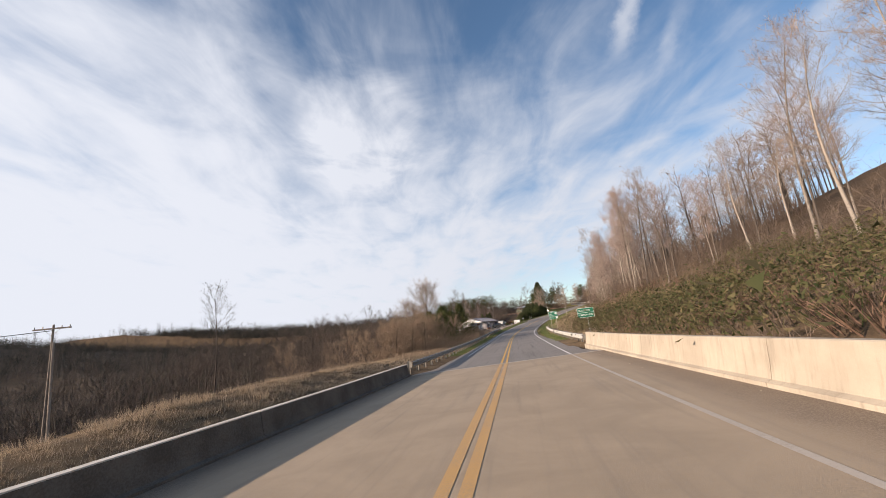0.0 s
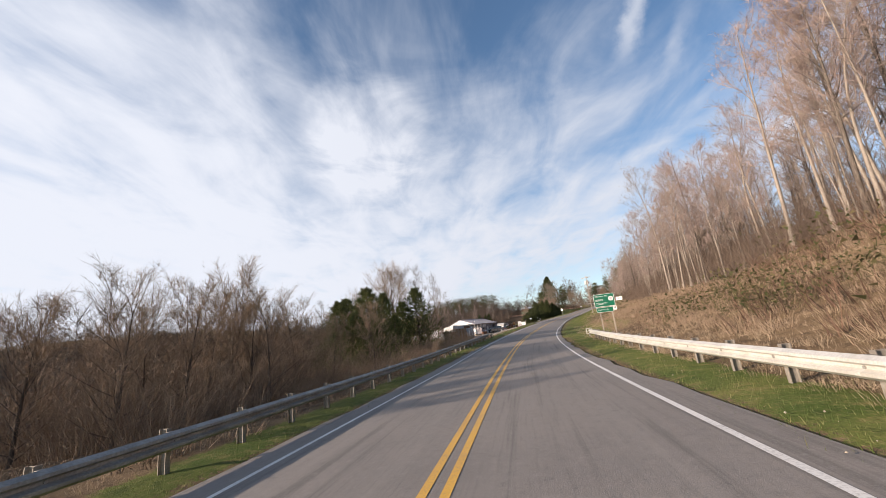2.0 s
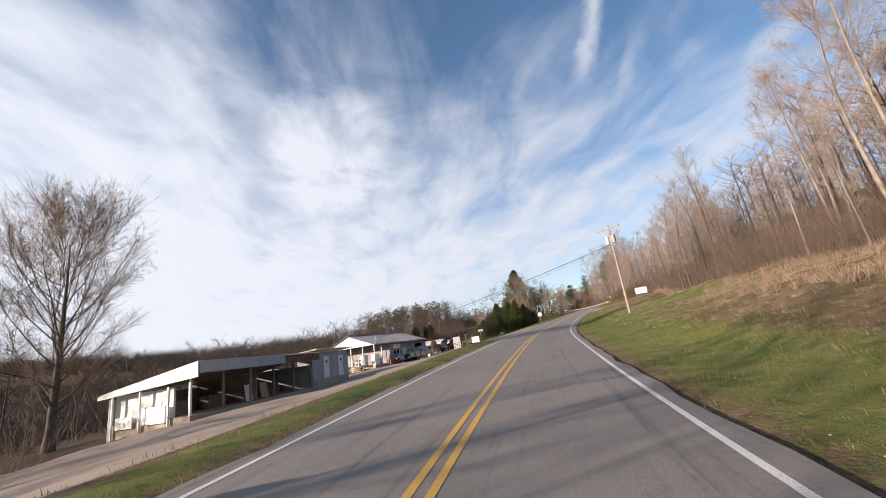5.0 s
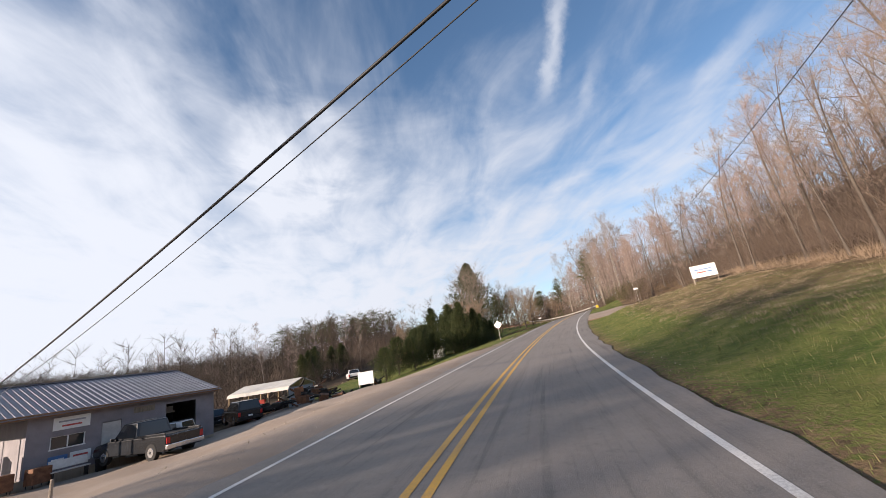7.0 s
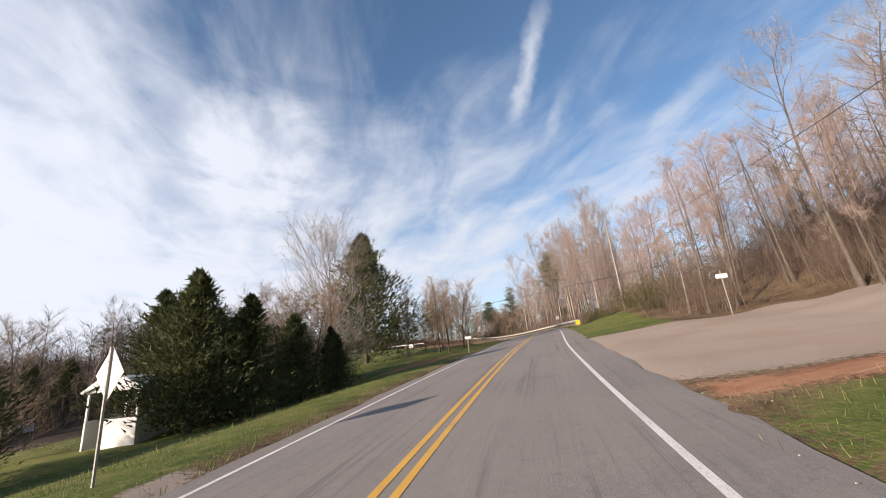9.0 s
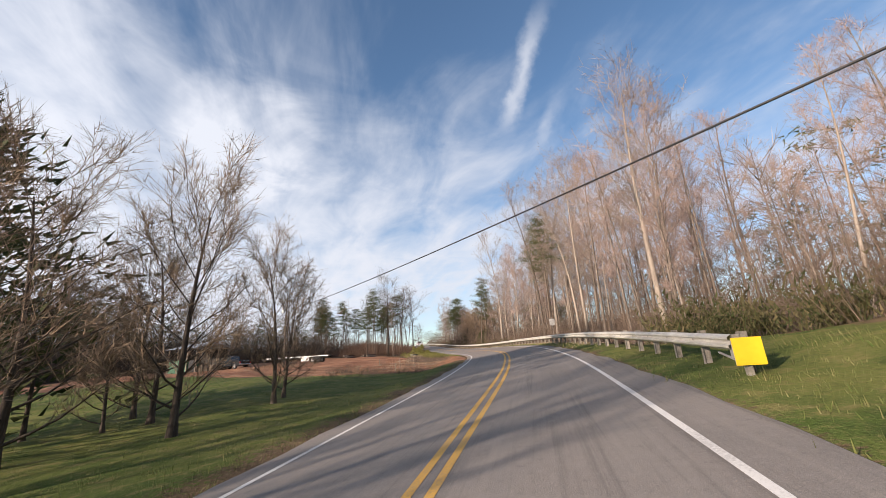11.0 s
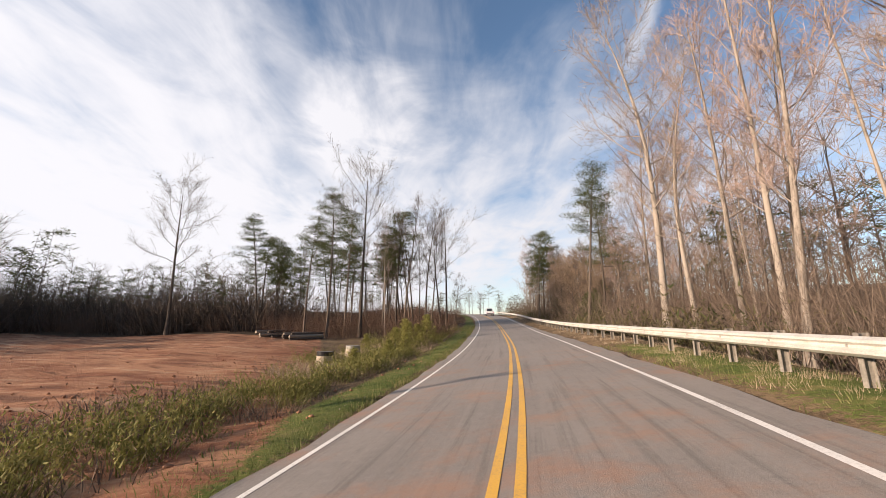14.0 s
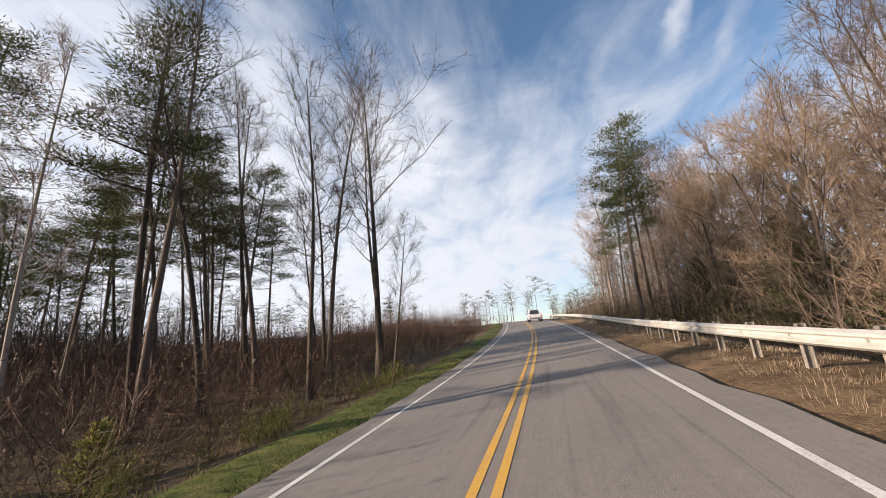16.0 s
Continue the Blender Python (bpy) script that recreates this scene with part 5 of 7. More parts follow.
    scatter("dry_grass", tuft, sow(rng, (-14, 46, -11.5, -6.0, 2600), (30, 100, 5.6, 9, 800), (38, 76, 8.5, 16, 700), (246, 372, 4.4, 7.2, 1100), (284, 302, -10, -6.0, 260), (188, 206, -32, -22, 260), (272, 283, -34, -25, 260), (258, 284, -12, -6.5, 420), (252, 262, -20, -7, 200)), STRAW, "tufts of dry straw-coloured grass beside the road", "grass", (0.45, 0.95))
    scatter("dry_grass", tuft, sow(rng, (84, 135, 7, 19, 1700), (138, 187, 7, 17, 1700)), STRAW, "fine dry grass on the sloping lawn", "grass", (0.3, 0.6))
    scatter("dry_grass", short, sow(rng, (-16, 44, -14, -6.2, 900), (28, 60, 5.6, 8.5, 200)), STRAW, "matted pale straw on the bank beside the bridge", "grass", (0.18, 0.38))
    scatter("green_grass", turf, sow(rng, (36, 80, 4.3, 6.3, 800), (76, 187, 4.3, 9, 2800), (100, 187, 8, 16, 900), (204, 245, 4.3, 9.0, 700), (36, 98, -5.6, -4.0, 600), (98, 140, -6.4, -3.9, 500), (174, 240, -8, -3.9, 1400), (176, 236, -24, -8, 1000), (238, 256, -14, -3.8, 600), (282, 345, -5.2, -3.6, 800), (246, 300, 4.2, 6.2, 500)), GRASS, "short green roadside grass with dry blades", "grass", (0.55, 1.5))
    shrub_units = []
    for k in range(4):
        bag = Bag()
        v, t = brush_unit(rng, 1.1, 0.8, 14, 30, 0.014)
        bag.add(v, t)
        stems = v[t[:44, 2]]
        k2 = rng.integers(0, len(stems), 240)
        bag.blades(stems[k2] * rng.uniform(0.35, 1.05, (240, 1)) + rng.normal(0, 0.05, (240, 3)), unit(rng.normal(0, 0.6, (240, 3)) + (0, 0, 0.9)) * 0.11, np.full(240, 0.032))
        shrub_units.append(bag.arrays())
    scatter("green_shrubs", shrub_units, sow(rng, (284, 323, -8.6, -6.0, 150), (300, 322, -12, -7.5, 60), (323, 340, -7.6, -6.0, 20)), LEAF, "yellow-green shrubs along the ditch", "shrub", (0.6, 1.35))
    scatter("evergreen_shrubs", shrub_units, sow(rng, (296, 392, 7.5, 13, 130), (214, 226, 10, 13, 30), (232, 244, 8, 12, 20)), IVY, "evergreen shrubs at the wood's edge", "shrub", (1.2, 3.2))
    ivy_units = []
    for k in range(5):
        bag = Bag()
        bag.add(*brush_unit(rng, 1.0, 2.4, 14, 60, 0.016))
        bag.leaves(rng.normal(0, 1, (240, 3)) * (0.95, 0.95, 0.34) + (0, 0, 0.5), 0.115, 0.25)
        ivy_units.append(bag.arrays())
    scatter("ivy", ivy_units, sow(rng, (-20, 46, 7.0, 26, 400), (46, 66, 9.5, 20, 22)), IVY, "ivy and dead vines heaped behind the parapet", "ivy", (0.7, 1.5))
    scatter("low_brush", short, sow(rng, (-20, 48, 7.5, 28, 400), (48, 70, 8.5, 20, 60)), RUSSET, "rust-brown brambles on the hillside", "brush", (0.9, 1.8))


sow_all()


# ---- paints and small materials ----
WHITE = plain("white_paint", (0.70, 0.70, 0.68), (0.80, 0.80, 0.78), 1.5, 0.55, 0.0, 20.0, 0.08)
GREY_WALL = plain("grey_siding", (0.30, 0.31, 0.33), (0.40, 0.41, 0.43), 1.2, 0.7)
STORE_WALL = plain("mauve_grey_siding", (0.205, 0.19, 0.205), (0.29, 0.27, 0.285), 1.2, 0.75)
ROOF_GREY = plain("grey_metal_roof", (0.16, 0.16, 0.19), (0.23, 0.23, 0.26), 1.0, 0.5, 0.2, 12.0, 0.1)
ROOF_PALE = plain("pale_metal_roof", (0.52, 0.49, 0.43), (0.64, 0.61, 0.55), 1.0, 0.5, 0.1, 12.0, 0.1)
ROOF_BLUE = plain("blue_grey_metal_roof", (0.24, 0.28, 0.34), (0.36, 0.40, 0.46), 1.0, 0.5, 0.2, 12.0, 0.1)
GREEN_PANEL = plain("green_sheet_metal", (0.06, 0.16, 0.10), (0.10, 0.23, 0.15), 1.5, 0.55, 0.1)
SIGN_GREEN = plain("green_sign_sheet", (0.004, 0.115, 0.062), (0.006, 0.14, 0.078), 1.0, 0.4, 0.0, 8.0, 0.0)
SIGN_WHITE = plain("white_sign_sheet", (0.74, 0.75, 0.73), (0.80, 0.80, 0.78), 1.0, 0.4, 0.0, 8.0, 0.0)
SIGN_BACK = plain("sign_back_aluminium", (0.52, 0.52, 0.50), (0.62, 0.62, 0.60), 2.0, 0.45, 0.5, 10.0, 0.05)
SIGN_YELLOW = plain("yellow_sign_sheet", (0.72, 0.48, 0.02), (0.78, 0.53, 0.03), 1.0, 0.4, 0.0, 8.0, 0.0)
RED = plain("faded_red_paint", (0.40, 0.05, 0.04), (0.52, 0.09, 0.07), 2.0, 0.55)
BLUE = plain("faded_blue_paint", (0.06, 0.14, 0.34), (0.10, 0.20, 0.42), 2.0, 0.55)
BLACK = plain("black_paint", (0.012, 0.012, 0.013), (0.022, 0.022, 0.024), 3.0, 0.35)
# Near-black for dark scrap, and for shade painted inside bays and under roofs
DARK = plain("dark_goods_and_shade", (0.020, 0.018, 0.016), (0.045, 0.040, 0.035), 2.0, 0.9)
TYRE = plain("tyre_rubber", (0.018, 0.018, 0.018), (0.032, 0.031, 0.030), 6.0, 0.9)
CHROME = plain("bright_metal", (0.55, 0.55, 0.56), (0.66, 0.66, 0.66), 3.0, 0.25, 0.9, 20.0, 0.0)
CAR_BLACK = plain("black_car_paint", (0.014, 0.015, 0.017), (0.02, 0.021, 0.024), 1.0, 0.2, 0.0, 5.0, 0.0, 0.6)
CAR_SILVER = plain("silver_car_paint", (0.40, 0.41, 0.43), (0.47, 0.48, 0.50), 1.0, 0.28, 0.6, 5.0, 0.0, 0.6)
CAR_WHITE = plain("white_car_paint", (0.72, 0.72, 0.72), (0.78, 0.78, 0.78), 1.0, 0.25, 0.0, 5.0, 0.0, 0.6)
LAMP_RED = plain("red_lamp_plastic", (0.42, 0.02, 0.02), (0.5, 0.03, 0.03), 2.0, 0.25)
RUST = plain("rusty_iron", (0.10, 0.045, 0.025), (0.22, 0.11, 0.06), 4.0, 0.85)
BOARD_WOOD = bark("grey_boards", (0.17, 0.14, 0.11), (0.33, 0.28, 0.22))
TAN_WOOD = bark("tan_lumber", (0.36, 0.26, 0.16), (0.55, 0.43, 0.29))
BROWN = plain("brown_paint", (0.16, 0.085, 0.035), (0.24, 0.13, 0.06), 4.0, 0.7)
WIRE = plain("black_cable", (0.02, 0.02, 0.021), (0.03, 0.03, 0.032), 5.0, 0.6, 0.0, 20.0, 0.0)


def glass_build(n, bsdf):
    bsdf.inputs["Base Color"].default_value = (0.025, 0.03, 0.035, 1)
    bsdf.inputs["Roughness"].default_value = 0.06
    bsdf.inputs["Specular IOR Level"].default_value = 0.7


GLASS = material("dark_glass", glass_build)


def at_road(s, lat, up=0.0, turn=0.0):
    """Pose on the ground whose y axis runs along the road."""
    p = spot(s, lat, up)
    return pose(p.x, p.y, p.z, 0, 0, heading(s) + turn)


# ---- bridge parapets ----
def parapet(s0, s1, side, label, mat, tall=1.0):
    """Concrete barrier with sloping foot, cast in bays."""
    ob = thing("parapet", Matrix.Identity(4), label, "bridge parapet")
    face = 5.0 * side
    outline = [(0.0, -0.25), (0.0, 0.07), (0.10, 0.12), (0.14, 0.34), (0.19, 0.80), (0.21, 0.82), (0.36, 0.82), (0.38, 0.80), (0.38, -0.25)]
    n = max(1, round((s1 - s0) / 6.0))
    for k in range(n):
        a, b = s0 + (s1 - s0) * k / n, s0 + (s1 - s0) * (k + 1) / n - 0.02
        verts, faces = [], []
        steps = 5
        for q in range(steps):
            s = a + (b - a) * q / (steps - 1)
            for off, z in outline:
                p = deck(s, face + side * off, z * tall)
                verts.append(p[:])
        m = len(outline)
        bm = bmesh.new()
        vs = [bm.verts.new(v) for v in verts]
        for q in range(steps - 1):
            for i in range(m):
                j = (i + 1) % m
                bm.faces.new((vs[q * m + i], vs[q * m + j], vs[(q + 1) * m + j], vs[(q + 1) * m + i]))
        bm.faces.new(vs[:m])
        bm.faces.new(vs[-m:][::-1])
        bmesh.ops.recalc_face_normals(bm, faces=bm.faces[:])
        bay = part("wall_bay", bm, mat, ob)
        if side < 0:  # added top strip, its sunlight put into a paler colour
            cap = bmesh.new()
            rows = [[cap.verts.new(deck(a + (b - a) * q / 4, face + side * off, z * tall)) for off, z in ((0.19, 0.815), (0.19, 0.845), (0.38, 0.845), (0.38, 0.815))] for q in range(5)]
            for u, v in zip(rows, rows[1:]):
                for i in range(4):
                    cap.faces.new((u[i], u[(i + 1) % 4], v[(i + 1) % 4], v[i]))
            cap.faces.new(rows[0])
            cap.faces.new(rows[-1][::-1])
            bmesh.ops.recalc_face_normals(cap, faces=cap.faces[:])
            part("coping", cap, SUNLIT_TOP, bay, "added top edge, paler to paint in its sunlight")


parapet(-66, 26.4, 1, "sunlit tan concrete bridge parapet with rust stains", CONCRETE)
# the left face is darker: its shade is in the material's colour
parapet(-66, 21.0, -1, "dirty concrete bridge parapet with shade put into its dark colour", PARAPET_SHADED, 0.72)


# ---- guard rails ----
def beam_mesh(length=3.81):
    """A W-beam along y with its trough."""
    z = [-0.155, -0.15, -0.105, -0.06, -0.02, 0.02, 0.06, 0.105, 0.15, 0.155]
    x = [0.010, 0.0, -0.075, -0.08, -0.005, -0.005, -0.08, -0.075, 0.0, 0.010]
    bm = bmesh.new()
    rows = []
    for y in (0.0, length):
        rows.append([[bm.verts.new((xx + t, y, zz)) for xx, zz in zip(x, z)] for t in (0.0, 0.006)])
    for t in (0, 1):
        for i in range(len(z) - 1):
            bm.faces.new((rows[0][t][i], rows[0][t][i + 1], rows[1][t][i + 1], rows[1][t][i]))
    bmesh.ops.recalc_face_normals(bm, faces=bm.faces[:])
    me = bpy.data.meshes.new("beam")
    bm.to_mesh(me)
    bm.free()
    return me


def share(name, me, mat, parent, m, label=""):
    if not me.materials:
        me.materials.append(mat)
    ob = new(name, me)
    ob.parent = parent
    ob.matrix_world = m
    return tagged(ob, label)


def guard_rail(s0, s1, lat_a, lat_b, side, steel, post_mat, label, high=0.62, flare=0.0):
    ob = thing("guard_rail", Matrix.Identity(4), label, "guard rail")
    beam = beam_mesh()
    bm = boxes(((0.012, 0.10, 1.3), (-0.07, 0, 0.05)), ((0.012, 0.10, 1.3), (0.07, 0, 0.05)), ((0.128, 0.008, 1.3), (0, 0, 0.05)))
    post = bpy.data.meshes.new("post")
    bm.to_mesh(post)
    bm.free()
    bm = boxes(((0.12, 0.09, 0.30), (0, 0, 0)))
    block = bpy.data.meshes.new("block")
    bm.to_mesh(block)
    bm.free()
    bm = rods(((-0.03, 0, 0), (-0.012, 0, 0), 0.022))
    bolt = bpy.data.meshes.new("bolt")
    bm.to_mesh(bolt)
    bm.free()
    n = int((s1 - s0) / 3.81)
    lat = lambda s: side * (lat_a + (lat_b - lat_a) * (s - s0) / (s1 - s0) + (flare * max(0.0, (s - s1 + 8) / 8) ** 2 if flare else 0))
    for k in range(n):
        a, b = s0 + 3.81 * k, s0 + 3.81 * (k + 1)
        pa, pb = deck(a, lat(a), high), deck(b, lat(b), high)
        way = pb - pa
        turn = math.degrees(math.atan2(-way.x, way.y))
        tilt = math.degrees(math.atan2(way.z, math.hypot(way.x, way.y)))
        flip = 180 if side < 0 else 0
        m = Matrix.Translation(pa) @ pose(0, 0, 0, tilt, 0, turn) @ Matrix.Diagonal((1 if side > 0 else -1, way.length / 3.80, 1, 1))
        share("beam", beam, steel, ob, m)
        for f in (0.0, 0.5):
            p = deck(a + 3.81 * f, lat(a + 3.81 * f), 0.0)
            base = Matrix.Translation(p) @ pose(0, 0, 0, 0, 0, turn)
            share("post", post, post_mat, ob, base @ pose(0.20 * side, 0, high - 0.5))
            share("block", block, post_mat, ob, base @ pose(0.08 * side, 0, high))
            share("bolt", bolt, GALV_DULL, ob, base @ pose(-0.0, 0, high) @ Matrix.Diagonal((side, 1, 1, 1)))
    return ob


guard_rail(27.0, 73.0, 5.1, 5.75, 1, GALV, POST_STEEL, "sun-bleached galvanised guard rail on steel posts", 0.50)
# left rail: its shade is put into the colour by the duller steel
guard_rail(21.4, 92.0, 5.0, 5.0, -1, GALV_DULL, POST_STEEL, "guard rail on steel posts, duller steel painting in its shade", 0.55)
guard_rail(228.6, 397, 5.1, 5.3, 1, GALV, POST_STEEL, "long galvanised guard rail on steel posts", 0.60)


def rail_end(s, lat, turn, label):
    """Boxy impact head at the end of a guard rail."""
    ob = thing("rail_terminal", at_road(s, lat, 0, turn), label, "guard rail end")
    part("head", boxes(((0.05, 0.06, 0.46), (-0.20, 0, 0.42)), ((0.05, 0.06, 0.46), (0.20, 0, 0.42)), ((0.45, 0.06, 0.05), (0, 0, 0.63)), ((0.45, 0.06, 0.05), (0, 0, 0.42)), ((0.45, 0.06, 0.05), (0, 0, 0.21))), GALV, ob, "open square steel impact head", 0.004)
    part("throat", boxes(((0.10, 0.55, 0.26), (0, -0.30, 0.42))), GALV_DULL, ob, "", 0.01)
    part("post", boxes(((0.10, 0.12, 0.9), (0, -0.1, 0.0))), POST_STEEL, ob, "", 0.01)
    part("strut", rods(((0, -1.2, 0.4), (0, 0.0, 0.15), 0.025)), GALV_DULL, ob)


rail_end(74.3, 5.85, 0, "steel guard rail terminal in grass")
rail_end(92.0, -5.0, 0, "steel guard rail terminal in grass")
rail_end(228.2, 5.15, 180, "steel guard rail terminal in grass")
part("marker", boxes(((0.5, 0.02, 0.5), (0, 0.05, 0.42))), SIGN_YELLOW, bpy.data.objects["rail_terminal.002"], "yellow marker plate", 0.006)


# ---- signs ----
def letters(text, size, parent, at, mat, name="lettering"):
    cu = bpy.data.curves.new(name, "FONT")
    cu.body, cu.size, cu.extrude, cu.align_x, cu.align_y = text, size, 0.002, "LEFT", "CENTER"
    tmp = bpy.data.objects.new(name, cu)
    scene.collection.objects.link(tmp)
    bpy.context.view_layer.update()
    me = bpy.data.meshes.new_from_object(tmp.evaluated_get(bpy.context.evaluated_depsgraph_get()))
    bpy.data.objects.remove(tmp)
    me.materials.clear()
    me.materials.append(mat)
    ob = new(name, me)
    ob.parent = parent
    ob.matrix_parent_inverse = Matrix.Identity(4)
    ob.matrix_basis = pose(*at, 90, 0, 0)
    return ob


def round_plate(w, h, thick, r=0.08, at=(0, 0, 0)):
    pts = []
    for cx, cz, a0 in ((w / 2 - r, h / 2 - r, 0), (-w / 2 + r, h / 2 - r, 90), (-w / 2 + r, -h / 2 + r, 180), (w / 2 - r, -h / 2 + r, 270)):
        for q in range(5):
            a = radians(a0 + 22.5 * q)
            pts.append((cx + r * math.cos(a) + at[0], cz + r * math.sin(a) + at[2]))
    bm = prism(pts, thick)
    bmesh.ops.translate(bm, verts=bm.verts[:], vec=(0, at[1], 0))
    return bm


def welcome_sign():
    ob = thing("road_sign", at_road(71.2, 7.0, 0, -4), "green county welcome sign with white lettering on two posts", "road sign")
    w, z0 = 1.45, 1.62
    part("post", boxes(((0.09, 0.06, z0 + 1.55), (-0.42, 0.06, (z0 + 0.95) / 2 - 0.1))), WOOD_POST, ob, "pale square post", 0.008)
    part("post", boxes(((0.09, 0.06, z0 + 1.55), (0.42, 0.06, (z0 + 0.95) / 2 - 0.1))), WOOD_POST, ob, "pale square post", 0.008)
    top = part("panel", round_plate(w, 0.95, 0.012, 0.09, (0, 0, z0 + 0.90)), SIGN_WHITE, ob, "white-edged green panel")
    part("face", round_plate(w - 0.05, 0.90, 0.012, 0.07, (0, -0.004, z0 + 0.90)), SIGN_GREEN, top)
    letters("WELCOME  TO", 0.13, top, (-0.64, -0.013, z0 + 1.20), SIGN_WHITE)
    letters("SURRY", 0.20, top, (-0.64, -0.013, z0 + 0.92), SIGN_WHITE)
    letters("COUNTY", 0.20, top, (-0.64, -0.013, z0 + 0.65), SIGN_WHITE)
    part("seal", rods(((0.48, -0.006, z0 + 0.98), (0.48, -0.014, z0 + 0.98), 0.17, 0.17, 24)), SIGN_WHITE, top, "round white seal")
    part("seal_core", rods(((0.48, -0.010, z0 + 0.98), (0.48, -0.017, z0 + 0.98), 0.11, 0.11, 24)), SIGN_BACK, top)
    low = part("panel", round_plate(w * 0.82, 0.36, 0.012, 0.06, (-0.06, 0, z0 + 0.20)), SIGN_WHITE, ob, "white-edged green panel")
    part("face", round_plate(w * 0.82 - 0.04, 0.32, 0.012, 0.05, (-0.06, -0.004, z0 + 0.20)), SIGN_GREEN, low)
    letters("YADKIN VALLEY", 0.105, low, (-0.55, -0.013, z0 + 0.20), SIGN_WHITE)
    emblem = part("emblem", round_plate(0.26, 0.30, 0.012, 0.03, (0.64, -0.004, z0 + 0.26)), SIGN_WHITE, ob, "small white emblem plate")
    part("emblem_mark", prism([(0.56, z0 + 0.36), (0.60, z0 + 0.36), (0.64, z0 + 0.24), (0.68, z0 + 0.36), (0.72, z0 + 0.36), (0.64, z0 + 0.16)], 0.02), BLACK, emblem)
    emblem.children[0].location.y = -0.004


def guide_sign(s, lat):
    ob = thing("road_sign", at_road(s, lat, 0, -3), "green county line sign with white lettering on one post", "road sign")
    part("post", boxes(((0.08, 0.05, 2.6), (0.1, 0.05, 1.0))), GALV_DULL, ob, "", 0.006)
    face = part("panel", round_plate(1.35, 0.80, 0.012, 0.05, (0, 0, 1.75)), SIGN_WHITE, ob, "white-edged green panel")
    part("face", round_plate(1.31, 0.76, 0.012, 0.04, (0, -0.004, 1.75)), SIGN_GREEN, face)
    letters("SURRY CO", 0.20, face, (-0.55, -0.013, 1.93), SIGN_WHITE)
    letters("YADKIN CO", 0.20, face, (-0.55, -0.013, 1.56), SIGN_WHITE)
    part("divider", boxes(((1.29, 0.006, 0.022), (0, -0.012, 1.75))), SIGN_WHITE, face)


welcome_sign()
guide_sign(34.8, 6.9)


def diamond_sign(s, lat):
    ob = thing("warning_sign", at_road(s, lat, 0, -14), "diamond warning sign seen from its bare metal back", "road sign")
    part("post", boxes(((0.05, 0.035, 2.55), (0, 0, 0.95))), GALV_DULL, ob, "", 0.005)
    r = 0.48
    part("plate", prism([(0, 1.76 - r), (r, 1.76), (0, 1.76 + r), (-r, 1.76)], 0.006), SIGN_BACK, ob, "plain aluminium back").location.y = 0.025
    part("face", prism([(0, 1.76 - r), (r, 1.76), (0, 1.76 + r), (-r, 1.76)], 0.002), SIGN_YELLOW, ob, "yellow front").location.y = 0.031
    for z in (1.55, 1.97):
        part("bolt", rods(((0, -0.03, z), (0, 0.03, z), 0.012)), GALV_DULL, ob)


diamond_sign(185.4, -5.6)


def plate_sign(s, lat, w, h, high, label, turn=0.0, mat=None):
    ob = thing("road_sign", at_road(s, lat, 0, turn), label, "road sign")
    part("post", boxes(((0.05, 0.035, high + 0.5), (0, 0.03, (high + 0.1) / 2 - 0.1))), GALV_DULL, ob, "", 0.005)
    part("plate", round_plate(w, h, 0.008, 0.04, (0, 0, high - h / 2)), mat or SIGN_BACK, ob)


plate_sign(203.2, 11.4, 0.55, 0.22, 2.15, "small white plate on a thin post by the side road", 0, SIGN_WHITE)
plate_sign(268, 7.2, 0.62, 0.76, 2.9, "grey sign back on a post behind the guard rail")


def board_sign(s, lat, w, h, high, turn, bars, label):
    """White notice board on two posts."""
    ob = thing("notice_board", at_road(s, lat, 0, turn), label, "sign board")
    for x in (-w / 2 + 0.06, w / 2 - 0.06):
        part("post", boxes(((0.09, 0.09, high + 0.4), (x, 0.06, high / 2 - 0.2))), WOOD_POST, ob, "", 0.008)
    face = part("board", boxes(((w, 0.04, h), (0, 0, high - h / 2))), SIGN_WHITE, ob, "white painted board", 0.006)
    for x, z, bw, bh, mat in bars:
        part("text_bar", boxes(((bw, 0.006, bh), (x, -0.022, high - h / 2 + z))), mat, face)


board_sign(174.1, -16.7, 1.5, 1.15, 1.55, 12, (), "blank white notice board on two posts")
board_sign(178.6, 14.4, 1.9, 1.05, 1.45, -8, ((-0.05, 0.14, 1.3, 0.08, BLUE), (-0.2, -0.1, 0.7, 0.10, RED), (0.42, -0.1, 0.42, 0.10, BLUE)), "white roadside sign board with coloured bars on posts")


def leaning_board():
    ob = thing("sandwich_board", at_road(143.8, -9.4, 0, 10) @ Matrix.Scale(0.88, 4), "white printed board leaning beside the gravel", "sign board")
    face = part("board", boxes(((0.95, 0.04, 1.5), (0, 0, 0.85), (8, 0, 0))), SIGN_WHITE, ob, "", 0.006)
    rng = random.Random(3)
    for r in range(7):
        for c in range(3):
            if rng.random() < 0.75:
                z = 0.28 + r * 0.18
                part("text_bar", boxes(((rng.uniform(0.12, 0.26), 0.006, 0.06), (-0.3 + c * 0.3, -0.022 - (z - 0.85) * 0.0 + 0.14 * (0.85 - z) * -1.0, z), (8, 0, 0))), rng.choice((BLACK, RED, BLACK)), face)
    for x in (-0.4, 0.4):
        part("leg", rods(((x, 0.45, 0.0), (x, 0.08, 1.5), 0.02)), WOOD_POST, ob)


leaning_board()


